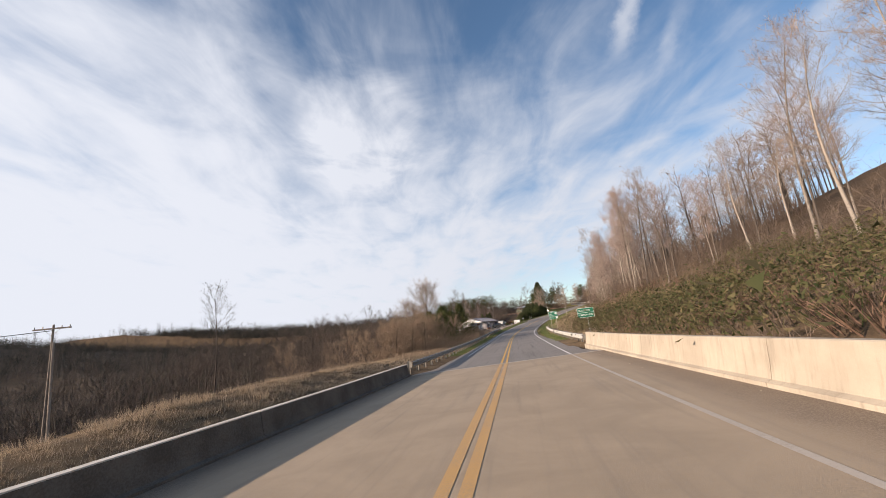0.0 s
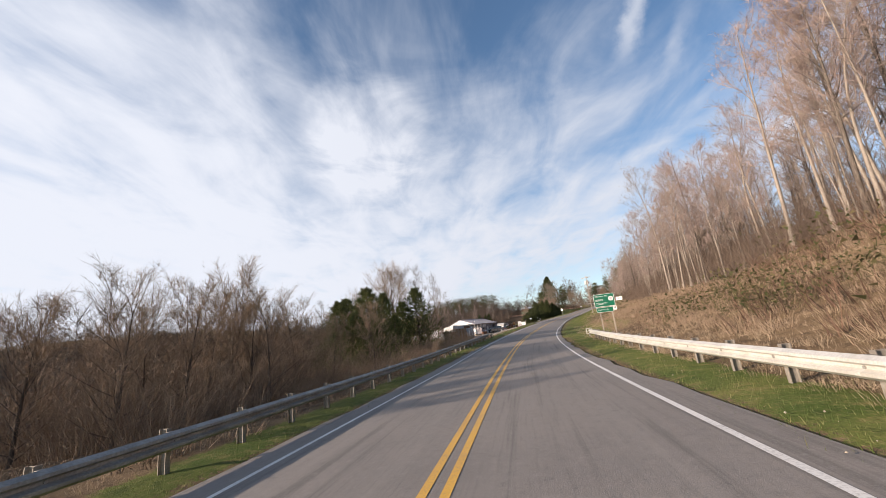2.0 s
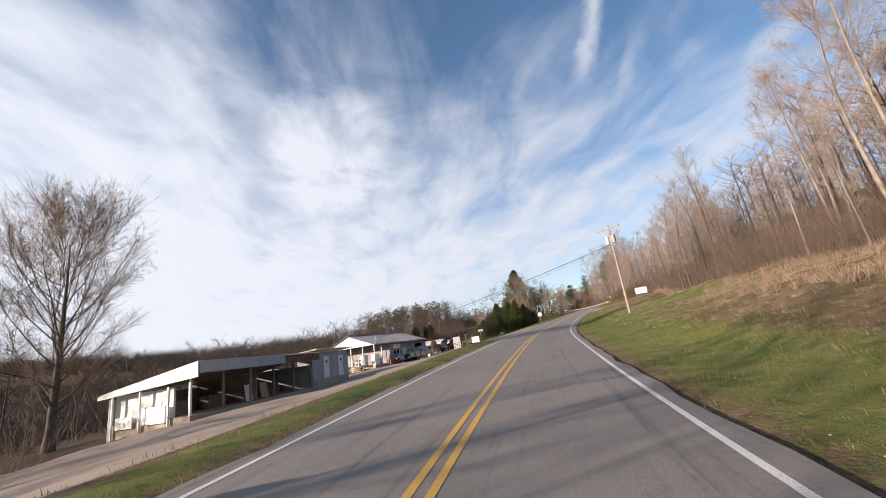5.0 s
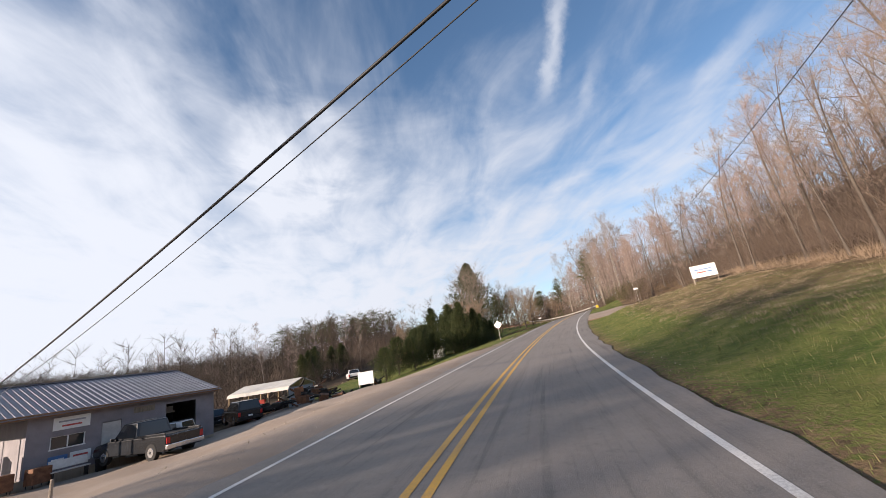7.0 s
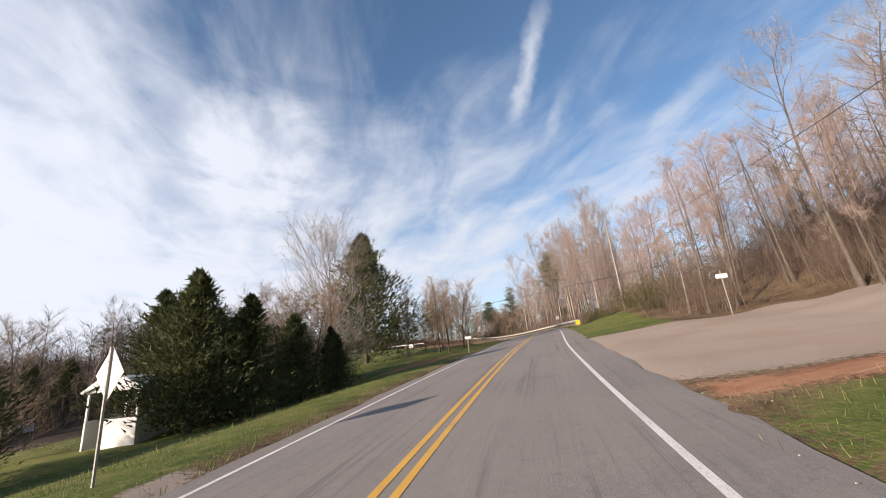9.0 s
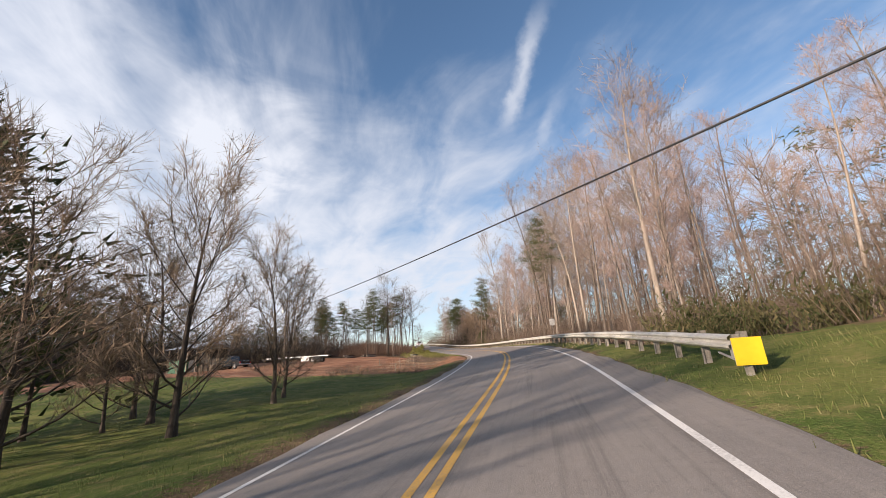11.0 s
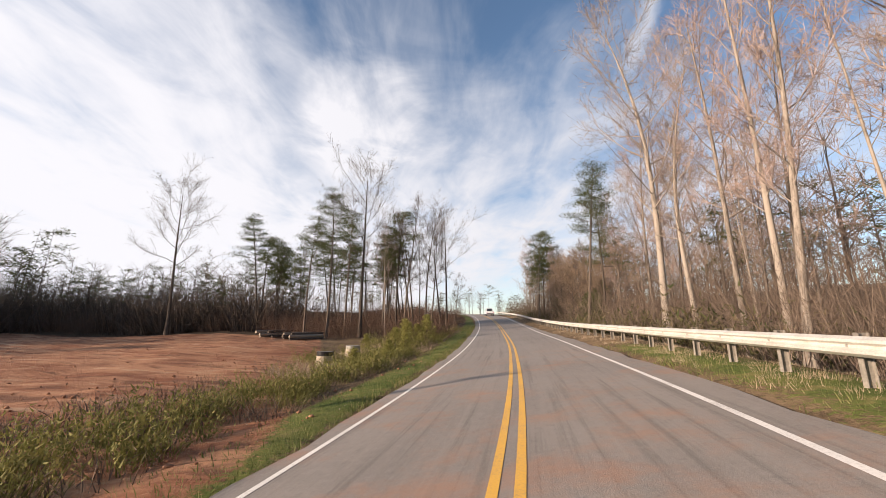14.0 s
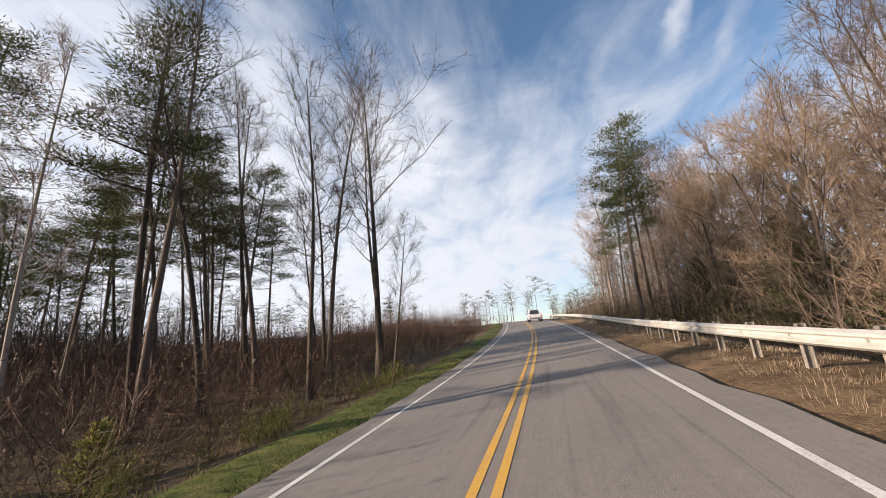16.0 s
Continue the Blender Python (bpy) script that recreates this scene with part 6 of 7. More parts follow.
def mailbox(s, lat, body, label, turn=90.0):
    ob = thing("mailbox", at_road(s, lat, 0, turn), label, "mailbox")
    part("post", boxes(((0.075, 0.075, 1.2), (0, 0, 0.5))), WOOD_POST, ob, "", 0.01)
    part("arm", boxes(((0.08, 0.42, 0.08), (0, -0.05, 1.02))), WOOD_POST, ob, "", 0.008)
    pts = [(-0.09, 0.0), (0.09, 0.0), (0.09, 0.12)] + [(0.09 * math.cos(radians(a)), 0.12 + 0.09 * math.sin(radians(a))) for a in range(20, 180, 20)] + [(-0.09, 0.12)]
    shell = part("box", prism(pts, 0.48), body, ob)
    shell.location = (0, -0.05, 1.06)
    door = part("door", prism([(x * 0.97, z * 0.97) for x, z in pts], 0.01), body, ob)
    door.location = (0, -0.297, 1.063)
    part("flag", boxes(((0.008, 0.03, 0.16), (0.1, 0.05, 1.24))), RED, ob, "red flag")


mailbox(136.6, -6.3, BLACK, "black mailbox on a wooden post in grass")
mailbox(141.4, -5.9, SIGN_WHITE, "white mailbox on a wooden post by gravel")
mailbox(211.3, -4.4, SIGN_WHITE, "white mailbox on a wooden post in grass")


# ---- poles and wires ----
def utility_pole(s, lat, high, label, turn=0.0, cans=0, arm=1.2, double=False):
    ob = thing("utility_pole", at_road(s, lat, 0, turn), label, "utility pole")
    part("pole", rods(((0, 0, -0.5), (0, 0, high), 0.125, 0.075, 12)), WOOD_POST, ob, "weathered round timber pole")
    if double:
        part("pole", rods(((0.55, 0, -0.5), (0.1, 0, high - 1.5), 0.12, 0.09, 10)), WOOD_POST, ob, "leaning brace pole")
    if arm:
        beam = part("crossarm", boxes(((arm * 2, 0.10, 0.12), (0, -0.12, high - 0.35))), WOOD_POST, ob, "", 0.01)
        for x in (-arm + 0.1, -arm * 0.5, arm * 0.5, arm - 0.1):
            part("insulator", rods(((x, -0.12, high - 0.29), (x, -0.12, high - 0.12), 0.045, 0.03)), GALV_DULL, beam)
        for x in (-0.6, 0.6):
            part("brace", rods(((x, -0.13, high - 0.40), (0, -0.13, high - 1.0), 0.015)), GALV_DULL, ob)
    for k in range(cans):
        x = (-0.34, 0.34)[k % 2]
        can = part("transformer", rods(((x, -0.12, high - 1.95), (x, -0.12, high - 1.15), 0.20, 0.20, 16)), SIGN_BACK if k == 0 else GALV_DULL, ob, "grey transformer can")
        part("bushing", rods(((x, -0.12, high - 1.15), (x, -0.12, high - 0.95), 0.04, 0.02)), GALV_DULL, can)
        part("bracket", boxes(((0.12, 0.06, 0.5), (x * 0.45, -0.06, high - 1.5))), GALV_DULL, ob)
    return ob


utility_pole(142.1, 9.1, 9.0, "weathered utility pole with crossarm and two transformers", -35, 2)
utility_pole(227.6, 10.4, 10.4, "plain utility pole at the edge of the wood", 0, 0, 0.0)
utility_pole(273.3, -27.3, 9.0, "utility pole with crossarm and transformer beside the yard", 15, 1, 1.1)
utility_pole(27, -37.6, 15.5, "double-legged utility pole down the slope", 20, 0, 1.4, True)
utility_pole(152.5, -37, 5.6, "thin bare pole behind the store", 0, 0, 0.0)


def wire(a, b, sag, r, label):
    """A hanging cable between two places."""
    a, b = Vector(a), Vector(b)
    t = np.linspace(0, 1, 24)
    path = np.array([[*(a + (b - a) * k)] for k in t])
    path[:, 2] -= sag * 4 * t * (1 - t)
    bag = Bag()
    bag.tube(path, np.full(24, r), 5)
    tagged(link_mesh("overhead_wire", *bag.arrays(), WIRE), label, "cable")


top = spot(142.1, 9.1)
STORE_EAVE = Vector((-14.6, 157.6, 5.6))
wire(top + Vector((0, 0, 7.0)), STORE_EAVE, 0.3, 0.03, "thick black service cable from pole to store")
wire(top + Vector((0, 0, 6.85)), STORE_EAVE + Vector((0.4, 0.3, 0)), 0.5, 0.012, "thin black service wire from pole to store")
wire(top + Vector((0.3, 0, 7.3)), spot(227.6, 10.4, 7.8), 2.4, 0.014, "black overhead cable along the wood")
wire(Vector((41.6, 210.0, 12.9)), Vector((16.4, 270.7, 17.2)), 0.5, 0.025, "black overhead wire across the road")
wire(spot(27, -37.6, 15.0), spot(-30, -70, 16.5), 1.0, 0.03, "black overhead wire down the slope")


# ---- the store with porch and its yard ----
def lowest(*points):
    return min(float(ground_z(p[0], p[1])[0]) for p in points)


def frame_from(a, b):
    """Pose at a whose x axis points to b, level, on the lowest ground there."""
    way = b - a
    return pose(a.x, a.y, lowest(a, b) + 0.08, 0, 0, math.degrees(math.atan2(way.y, way.x))), math.hypot(way.x, way.y)


def ribbed(x0, x1, y0, y1, z0, z1, pitch=0.3):
    """A roof slope with standing ribs running from the eave (y0, z0) to the ridge (y1, z1)."""
    bm = bmesh.new()
    n = int((x1 - x0) / pitch)
    prof = []
    for k in range(n):
        x = x0 + k * pitch
        prof += [(x, 0.0), (x + pitch * 0.78, 0.0), (x + pitch * 0.83, 0.035), (x + pitch * 0.95, 0.035)]
    prof.append((x1, 0.0))
    rows = []
    for y, z in ((y0, z0), (y1, z1)):
        rows.append([[bm.verts.new((x, y, z + h + t)) for x, h in prof] for t in (0.0, -0.05)])
    for i in range(len(prof) - 1):
        for t in (0, 1):
            bm.faces.new((rows[0][t][i], rows[0][t][i + 1], rows[1][t][i + 1], rows[1][t][i]))
        for r in (0, 1):
            bm.faces.new((rows[r][0][i], rows[r][0][i + 1], rows[r][1][i + 1], rows[r][1][i]))
    for i in (0, len(prof) - 1):
        bm.faces.new((rows[0][0][i], rows[1][0][i], rows[1][1][i], rows[0][1][i]))
    bmesh.ops.recalc_face_normals(bm, faces=bm.faces[:])
    return bm


def window_unit(parent, x, z, w, h, y, glass=None):
    win = part("window", boxes(((w + 0.12, 0.06, 0.07), (x, y, z + h / 2 + 0.035)), ((w + 0.16, 0.09, 0.06), (x, y - 0.02, z - h / 2 - 0.03)),
                               ((0.06, 0.06, h), (x - w / 2 - 0.03, y, z)), ((0.06, 0.06, h), (x + w / 2 + 0.03, y, z)), ((0.05, 0.05, h), (x, y, z))), WHITE, parent, "white-framed window")
    part("pane", boxes(((w / 2 - 0.025, 0.015, h), (x - w / 4 - 0.012, y + 0.01, z))), GLASS, win)
    part("pane", boxes(((w / 2 - 0.025, 0.015, h), (x + w / 4 + 0.012, y + 0.01, z))), GLASS, win)
    return win


def store():
    m, length = frame_from(Vector((-15.6, 156.6, 0)), Vector((-9.8, 167.5, 0)))
    m.translation.z = 1.62
    ob = thing("store", m, "long grey roadside store with metal roof and white gable porch", "building")
    deep, high, ridge, porch = 11.0, 2.95, 1.75, 3.2
    t = 0.16
    mid = deep / 2
    # front wall in pieces round the door, windows and the open bay
    holes = [(4.1, 5.5, 1.15, 1.75), (6.2, 7.1, 0.0, 2.05), (7.6, 8.9, 1.15, 1.75), (9.4, 11.2, 0.0, 2.45)]
    x = porch
    for a, b, z0, z1 in holes:
        part("wall_panel", boxes(((a - x, t, high), ((a + x) / 2, t / 2, high / 2))), STORE_WALL, ob)
        if z0 > 0:
            part("wall_panel", boxes(((b - a, t, z0), ((a + b) / 2, t / 2, z0 / 2))), STORE_WALL, ob)
        part("wall_panel", boxes(((b - a, t, high - z1), ((a + b) / 2, t / 2, (high + z1) / 2))), STORE_WALL, ob)
        x = b
    part("wall_panel", boxes(((length - x, t, high), ((length + x) / 2, t / 2, high / 2))), STORE_WALL, ob)
    part("back_wall", boxes(((length - porch, t, high), ((length + porch) / 2, deep - t / 2, high / 2))), GREY_WALL, ob)
    end = [(t, 0), (deep - t, 0), (deep - t, high), (mid, high + ridge - 0.1), (t, high)]
    for name, xx, mat in (("end_wall", length - t / 2, STORE_WALL), ("end_wall", porch + t / 2, STORE_WALL)):
        w = part(name, prism(end, t), mat, ob)
        w.matrix_basis = Matrix.Translation((xx, 0, 0)) @ pose(0, 0, 0, 0, 0, 90)
    gable = part("gable", prism([(0.0, high - 0.02), (deep, high - 0.02), (mid, high + ridge - 0.06)], 0.10), WHITE, ob, "bright white boarded gable")
    gable.matrix_basis = Matrix.Translation((0.12, 0, 0)) @ pose(0, 0, 0, 0, 0, 90)
    part("fascia", boxes(((length + 0.3, 0.05, 0.20), (length / 2, -0.40, high - 0.06))), BROWN, ob, "dark eave board")
    part("roof", ribbed(-0.25, length + 0.3, -0.45, mid, high - 0.05, high + ridge + 0.12), ROOF_GREY, ob, "grey standing-seam metal")
    part("roof", ribbed(-0.25, length + 0.3, deep + 0.45, mid, high - 0.05, high + ridge + 0.12), ROOF_GREY, ob, "grey standing-seam metal")
    part("ridge_cap", boxes(((length + 0.5, 0.35, 0.05), (length / 2, mid, high + ridge + 0.14))), ROOF_GREY, ob)
    part("vent_pipe", rods(((2.2, 1.6, high + 0.4), (2.2, 1.6, high + 1.15), 0.06)), WHITE, ob, "white vent pipe")
    part("floor", boxes(((length, deep, 1.5), (length / 2, mid, -0.72))), CONCRETE, ob, "concrete plinth")
    for y in (0.15, 2.6, 5.2, 7.8, 10.2):
        part("porch_post", boxes(((0.11, 0.11, high), (0.15, y, high / 2))), WHITE, ob, "white porch post", 0.008)
    for xx in (1.6,):
        part("porch_post", boxes(((0.11, 0.11, high), (xx, 0.1, high / 2))), WHITE, ob, "white porch post", 0.008)
    # near-black ceiling: the shade under the porch is put into the colour
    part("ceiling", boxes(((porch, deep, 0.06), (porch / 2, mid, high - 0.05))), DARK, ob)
    window_unit(ob, 4.8, 1.45, 1.3, 0.56, 0.06)
    window_unit(ob, 8.25, 1.45, 1.2, 0.56, 0.06)
    door = part("door", boxes(((0.86, 0.05, 2.0), (6.65, 0.05, 1.0))), SIGN_BACK, ob, "blue-grey metal door", 0.006)
    part("handle", rods(((6.98, -0.03, 1.0), (6.98, 0.03, 1.0), 0.03)), CHROME, door)
    part("banner", boxes(((1.5, 0.03, 0.62), (4.9, -0.03, 2.35))), SIGN_WHITE, ob, "white banner", 0.004)
    for k, w in enumerate((1.1, 0.8)):
        part("text_bar", boxes(((w, 0.006, 0.08), (4.9, -0.05, 2.45 - 0.22 * k))), RED if k else GREY_WALL, ob)
    part("banner", boxes(((1.1, 0.03, 0.32), (8.2, -0.03, 2.4))), BOARD_WOOD, ob, "faded beige banner", 0.004)
    part("notice", boxes(((0.75, 0.03, 0.55), (4.45, -0.03, 0.55))), BLUE, ob, "blue and white notice", 0.004)
    part("text_bar", boxes(((0.5, 0.006, 0.2), (4.45, -0.05, 0.58))), SIGN_WHITE, ob)
    part("notice", boxes(((0.85, 0.03, 0.55), (5.35, -0.03, 0.58))), SIGN_WHITE, ob, "white and red notice", 0.004)
    part("text_bar", boxes(((0.6, 0.006, 0.16), (5.35, -0.05, 0.62))), RED, ob)
    part("skirt", boxes(((1.7, 0.03, 0.5), (8.3, -0.02, 0.75))), SIGN_WHITE, ob, "white panel under the window", 0.004)
    # added near-black sheet that paints the shade deep in the open bay
    part("inner_wall", boxes(((1.8, 0.05, 2.4), (10.3, 3.0, 1.2))), DARK, ob, "near-black sheet standing in for shade inside the bay")
    part("shelf", boxes(((0.9, 0.4, 0.1), (10.5, 2.4, 1.9)), ((0.5, 0.3, 0.35), (10.6, 2.4, 2.1))), WHITE, ob)
    return m, length


STORE, STORE_LONG = store()


def store_goods():
    """Goods standing under and beside the porch."""
    rng = random.Random(4)

    def put(name, x, y, label, category, build, turn=0.0, group=""):
        p = STORE @ Vector((x, y, 0))
        ob = thing(name, pose(p.x, p.y, max(STORE.translation.z + (0.03 if -0.3 < x < 12 and y > -0.4 else -0.08), float(ground_z(p.x, p.y)[0])) if x > -0.3 and y > -0.4 else float(ground_z(p.x, p.y)[0]), 0, 0, math.degrees(STORE.to_euler().z) + turn), label, category, group)
        build(ob)
        return ob

    def freezer(ob):
        part("body", boxes(((1.0, 0.75, 1.55), (0, 0, 0.80))), WHITE, ob, "", 0.03)
        part("door", boxes(((0.96, 0.05, 1.4), (0, -0.40, 0.85))), SIGN_WHITE, ob, "", 0.015)
        part("handle", rods(((0.38, -0.45, 0.6), (0.38, -0.45, 1.1), 0.015)), CHROME, ob)

    put("drinks_cabinet", 1.0, 0.9, "tall white cabinet under the porch", "cabinet", freezer)
    put("drinks_cabinet", 1.2, 3.6, "tall white cabinet under the porch", "cabinet", freezer, 10)

    def rack(ob):
        w, d, h = 1.6, 0.7, 1.9
        for x in (-w / 2, 0, w / 2):
            for y in (-d / 2, d / 2):
                part("upright", boxes(((0.06, 0.06, h), (x, y, h / 2))), WHITE, ob, "white timber upright", 0.004)
        for z in (0.35, 0.95, 1.5):
            part("shelf", boxes(((w + 0.1, d + 0.05, 0.04), (0, 0, z))), TAN_WOOD, ob, "", 0.004)
            for k in range(5):
                part("crate", boxes(((0.26, 0.3, rng.uniform(0.15, 0.32)), (-0.64 + 0.32 * k, rng.uniform(-0.1, 0.1), z + 0.17))), rng.choice((RED, WHITE, BOARD_WOOD, RUST)), ob, "", 0.01)

    for x, y, a in ((-1.2, 2.4, 80), (-1.6, 4.8, 85), (-1.4, 7.2, 92), (-2.0, 9.2, 80)):
        put("goods_rack", x, y, "white timber rack of crates outside the store", "rack", rack, a, "goods racks")

    def stove(ob):
        part("body", boxes(((0.75, 0.6, 0.7), (0, 0, 0.5))), RUST, ob, "", 0.03)
        for x in (-0.3, 0.3):
            for y in (-0.22, 0.22):
                part("leg", rods(((x, y, 0), (x, y, 0.2), 0.02)), BLACK, ob)

    put("iron_stove", 2.3, -1.0, "rusty iron stove outside the store", "stove", stove)
    put("iron_stove", 3.5, -1.1, "rusty iron stove outside the store", "stove", stove, 15)

    def bench(ob):
        part("seat", boxes(((1.5, 0.45, 0.05), (0, 0, 0.45))), SIGN_BACK, ob, "", 0.008)
        part("backrest", boxes(((1.5, 0.05, 0.4), (0, 0.22, 0.75), (-12, 0, 0))), SIGN_BACK, ob, "", 0.008)
        for x in (-0.65, 0.65):
            part("leg", boxes(((0.05, 0.42, 0.45), (x, 0, 0.22))), BLACK, ob, "", 0.005)

    put("bench", 4.6, -1.2, "blue-grey bench against the store wall", "bench", bench)

    def bin_(ob):
        part("tub", rods(((0, 0, 0), (0, 0, 0.62), 0.22, 0.28, 16)), BLACK, ob)
        part("rim", rods(((0, 0, 0.60), (0, 0, 0.65), 0.30, 0.30, 16)), BLACK, ob)

    put("trash_bin", 6.0, -0.8, "black plastic trash bin by the door", "bin", bin_)


store_goods()


def low_shop():
    """Low building along the side road: white raking end, open dark bays, grey closed end."""
    m, length = frame_from(Vector((-16.6, 122.4, 0)), Vector((-14.2, 142.0, 0)))
    m.translation.z = 0.75
    ob = thing("shop", m, "low shop with white raking end, open dark bays and grey end", "building")
    deep, high, foot = 6.2, 2.45, -1.1
    tall = high - foot
    zc = (high + foot) / 2
    bays = length * 0.66
    part("floor_slab", boxes(((length, deep, 0.9), (length / 2, deep / 2, -0.45))), CONCRETE, ob, "", 0.01)
    part("back_wall", boxes(((length, 0.15, tall - 0.9), (length / 2, deep + 0.08, zc - 0.45))), GREY_WALL, ob)
    part("end_wall", boxes(((0.15, deep - 1.6, tall - 0.7), (0.4, deep / 2 + 0.8, zc - 0.35))), WHITE, ob, "white boarded end")
    part("end_wall", boxes(((0.15, deep, tall + 0.4), (length + 0.08, deep / 2, zc + 0.2))), GREY_WALL, ob, "grey sheet end")
    part("partition", boxes(((0.12, deep - 0.2, high - 0.4), (bays, deep / 2 + 0.1, high / 2 - 0.2))), GREY_WALL, ob)
    part("partition", boxes(((0.12, deep - 0.2, high - 0.5), (bays * 0.5, deep / 2 + 0.6, high / 2 - 0.25))), BOARD_WOOD, ob)
    up = 0.65  # the closed end stands a step higher up the slope
    part("plinth", boxes(((length - bays, deep, up), ((length + bays) / 2, deep / 2, up / 2))), CONCRETE, ob, "", 0.01)
    for a, b in ((bays, length - 4.7), (length - 3.7, length - 1.9), (length - 0.9, length)):
        part("wall_panel", boxes(((b - a, 0.15, high), ((a + b) / 2, 0.08, up + high / 2))), GREY_WALL, ob)
    for x in (length - 4.2, length - 1.4):
        part("wall_panel", boxes(((1.0, 0.15, high - 2.05), (x, 0.08, up + 2.05 + (high - 2.05) / 2))), GREY_WALL, ob)
        d = part("door", boxes(((0.98, 0.06, 2.04), (x, 0.04, up + 1.02))), WHITE, ob, "white panel door", 0.008)
        part("vent", rods(((x, -0.04, up + 1.55), (x, 0.02, up + 1.55), 0.13, 0.13, 12)), BLACK, d)
        part("handle", rods(((x + 0.38, -0.06, up + 1.0), (x + 0.38, 0.02, up + 1.0), 0.035, 0.03, 8)), GALV_DULL, d)
    part("end_roof", boxes(((length - bays + 0.4, deep + 1.2, 0.10), ((length + bays) / 2 + 0.1, deep / 2, up + high + 0.02), (-4, 0, 0))), ROOF_PALE, ob, "pale metal roof", 0.01)
    for k in range(6):
        part("post", boxes(((0.13, 0.13, high), (0.1 + (bays - 0.3) * k / 5, 0.1, high / 2))), BOARD_WOOD if k else WHITE, ob, "", 0.008)
    # roof falling to the back, with its white raking edge over the end
    fall = math.degrees(math.atan2(1.0, deep))
    part("roof", boxes(((bays + 0.25, deep + 1.5, 0.10), (bays / 2 - 0.15, deep / 2 - 0.1, high + 0.02), (-fall, 0, 0))), ROOF_PALE, ob, "pale metal roof", 0.01)
    rake = prism([(-0.85, high + 0.68), (-0.85, high - 0.25), (deep + 0.7, high - 0.85), (deep + 0.7, high - 0.62)], 0.07)
    bmesh.ops.transform(rake, matrix=pose(-0.28, 0, 0, 0, 0, 90), verts=rake.verts[:])
    part("rake_board", rake, WHITE, ob, "white painted raking end board")
    part("fascia", boxes(((bays * 0.62, 0.07, 0.72), (bays * 0.31 - 0.2, -0.9, high + 0.32))), GREY_WALL, ob, "grey weathered fascia", 0.006)
    part("fascia", boxes(((bays * 0.38, 0.07, 0.55), (bays * 0.81 - 0.2, -0.9, high + 0.24))), RUST, ob, "rusty fascia", 0.006)
    # low white boarding and odds and ends under the raking end
    part("low_wall", boxes(((0.1, 1.8, 1.0), (-0.1, 2.6, 0.3))), WHITE, ob, "white low boarding", 0.006)
    part("low_wall", boxes(((0.1, 1.3, 0.7), (-0.1, 4.9, 0.05))), WHITE, ob, "white low boarding", 0.006)
    for y in (1.5, 3.7, 5.9):
        part("end_post", boxes(((0.1, 0.1, tall - 0.6), (-0.12, y, zc - 0.3))), WHITE, ob, "white post", 0.006)
    for k in range(4):
        part("counter", boxes(((1.5, 0.7, 0.9), (1.7 + k * 2.9, 2.8, 0.45))), BOARD_WOOD, ob, "", 0.01)
    for k in range(3):
        part("display_board", boxes(((0.9, 0.05, 1.2), (6.3 + k * 1.9, 1.1 + 0.3 * k, 0.62), (-12, 0, 8 * k - 6))), (WHITE, TAN_WOOD, RUST)[k], ob, "", 0.006)


low_shop()


def outhouse():
    """Small shed on the slope behind the shop."""
    m, w = frame_from(Vector((-36.2, 162.9, 0)), Vector((-35.7, 166.0, 0)))
    ob = thing("shed", m, "small grey shed with white corner, dark doors and pale roof", "shed")
    d, h, up = 2.6, 3.4, 0.9
    part("body", boxes(((w, d, h), (w / 2, d / 2, h / 2 - 0.2))), GREY_WALL, ob, "", 0.01)
    part("corner_board", boxes(((0.22, 0.05, h - 0.1), (0.12, -0.03, h / 2 - 0.2))), WHITE, ob, "white painted corner", 0.006)
    for x, mat, label in ((0.62, SIGN_BACK, "grey-green door"), (2.35, SIGN_BACK, "grey-green door"), (1.42, WHITE, "white panel")):
        part("door", boxes(((0.74, 0.05, 2.0), (x, -0.03, up + 1.0))), mat, ob, label, 0.006)
    part("roof", boxes(((w + 0.4, d + 0.6, 0.09), (w / 2, d / 2 - 0.1, h - 0.13), (5, 0, 0))), ROOF_PALE, ob, "", 0.01)


outhouse()


def planter():
    ob = thing("planter", at_road(133.8, -8.6, 0, 20), "brown barrel planter raised on thin legs", "planter")
    part("barrel", rods(((0, 0, 0.5), (0, 0, 0.85), 0.22, 0.31, 14), ((0, 0, 0.85), (0, 0, 1.2), 0.31, 0.22, 14)), BROWN, ob)
    for x, y in ((-0.16, -0.16), (0.16, -0.16), (-0.16, 0.16), (0.16, 0.16)):
        part("leg", rods(((x, y, -0.05), (x * 0.9, y * 0.9, 0.55), 0.025)), SIGN_BACK, ob)
    part("stalk", rods(((0.05, 0, 1.15), (0.18, 0.05, 1.75), 0.06, 0.02), ((-0.05, 0, 1.15), (-0.25, 0.0, 1.6), 0.08, 0.03)), BARK_DARK, ob)


planter()


def fence_post(s, lat, high, mat, label, r=0.05):
    ob = thing("fence_post", at_road(s, lat), label, "post", "short posts")
    part("stake", rods(((0, 0, -0.3), (random.Random(s).uniform(-0.06, 0.06), 0, high), r, r * 0.9, 8)), mat, ob)
    part("cap", rods(((0, 0, high - 0.03), (0, 0, high), r * 1.1, r * 0.7, 8)), mat, ob)


for s, lat in ((140.6, -11.2), (141.6, -10.0), (146, -9.4), (148, -10.8)):
    fence_post(s, lat, 0.75, WOOD_POST, "short grey wooden post beside the gravel", 0.04)


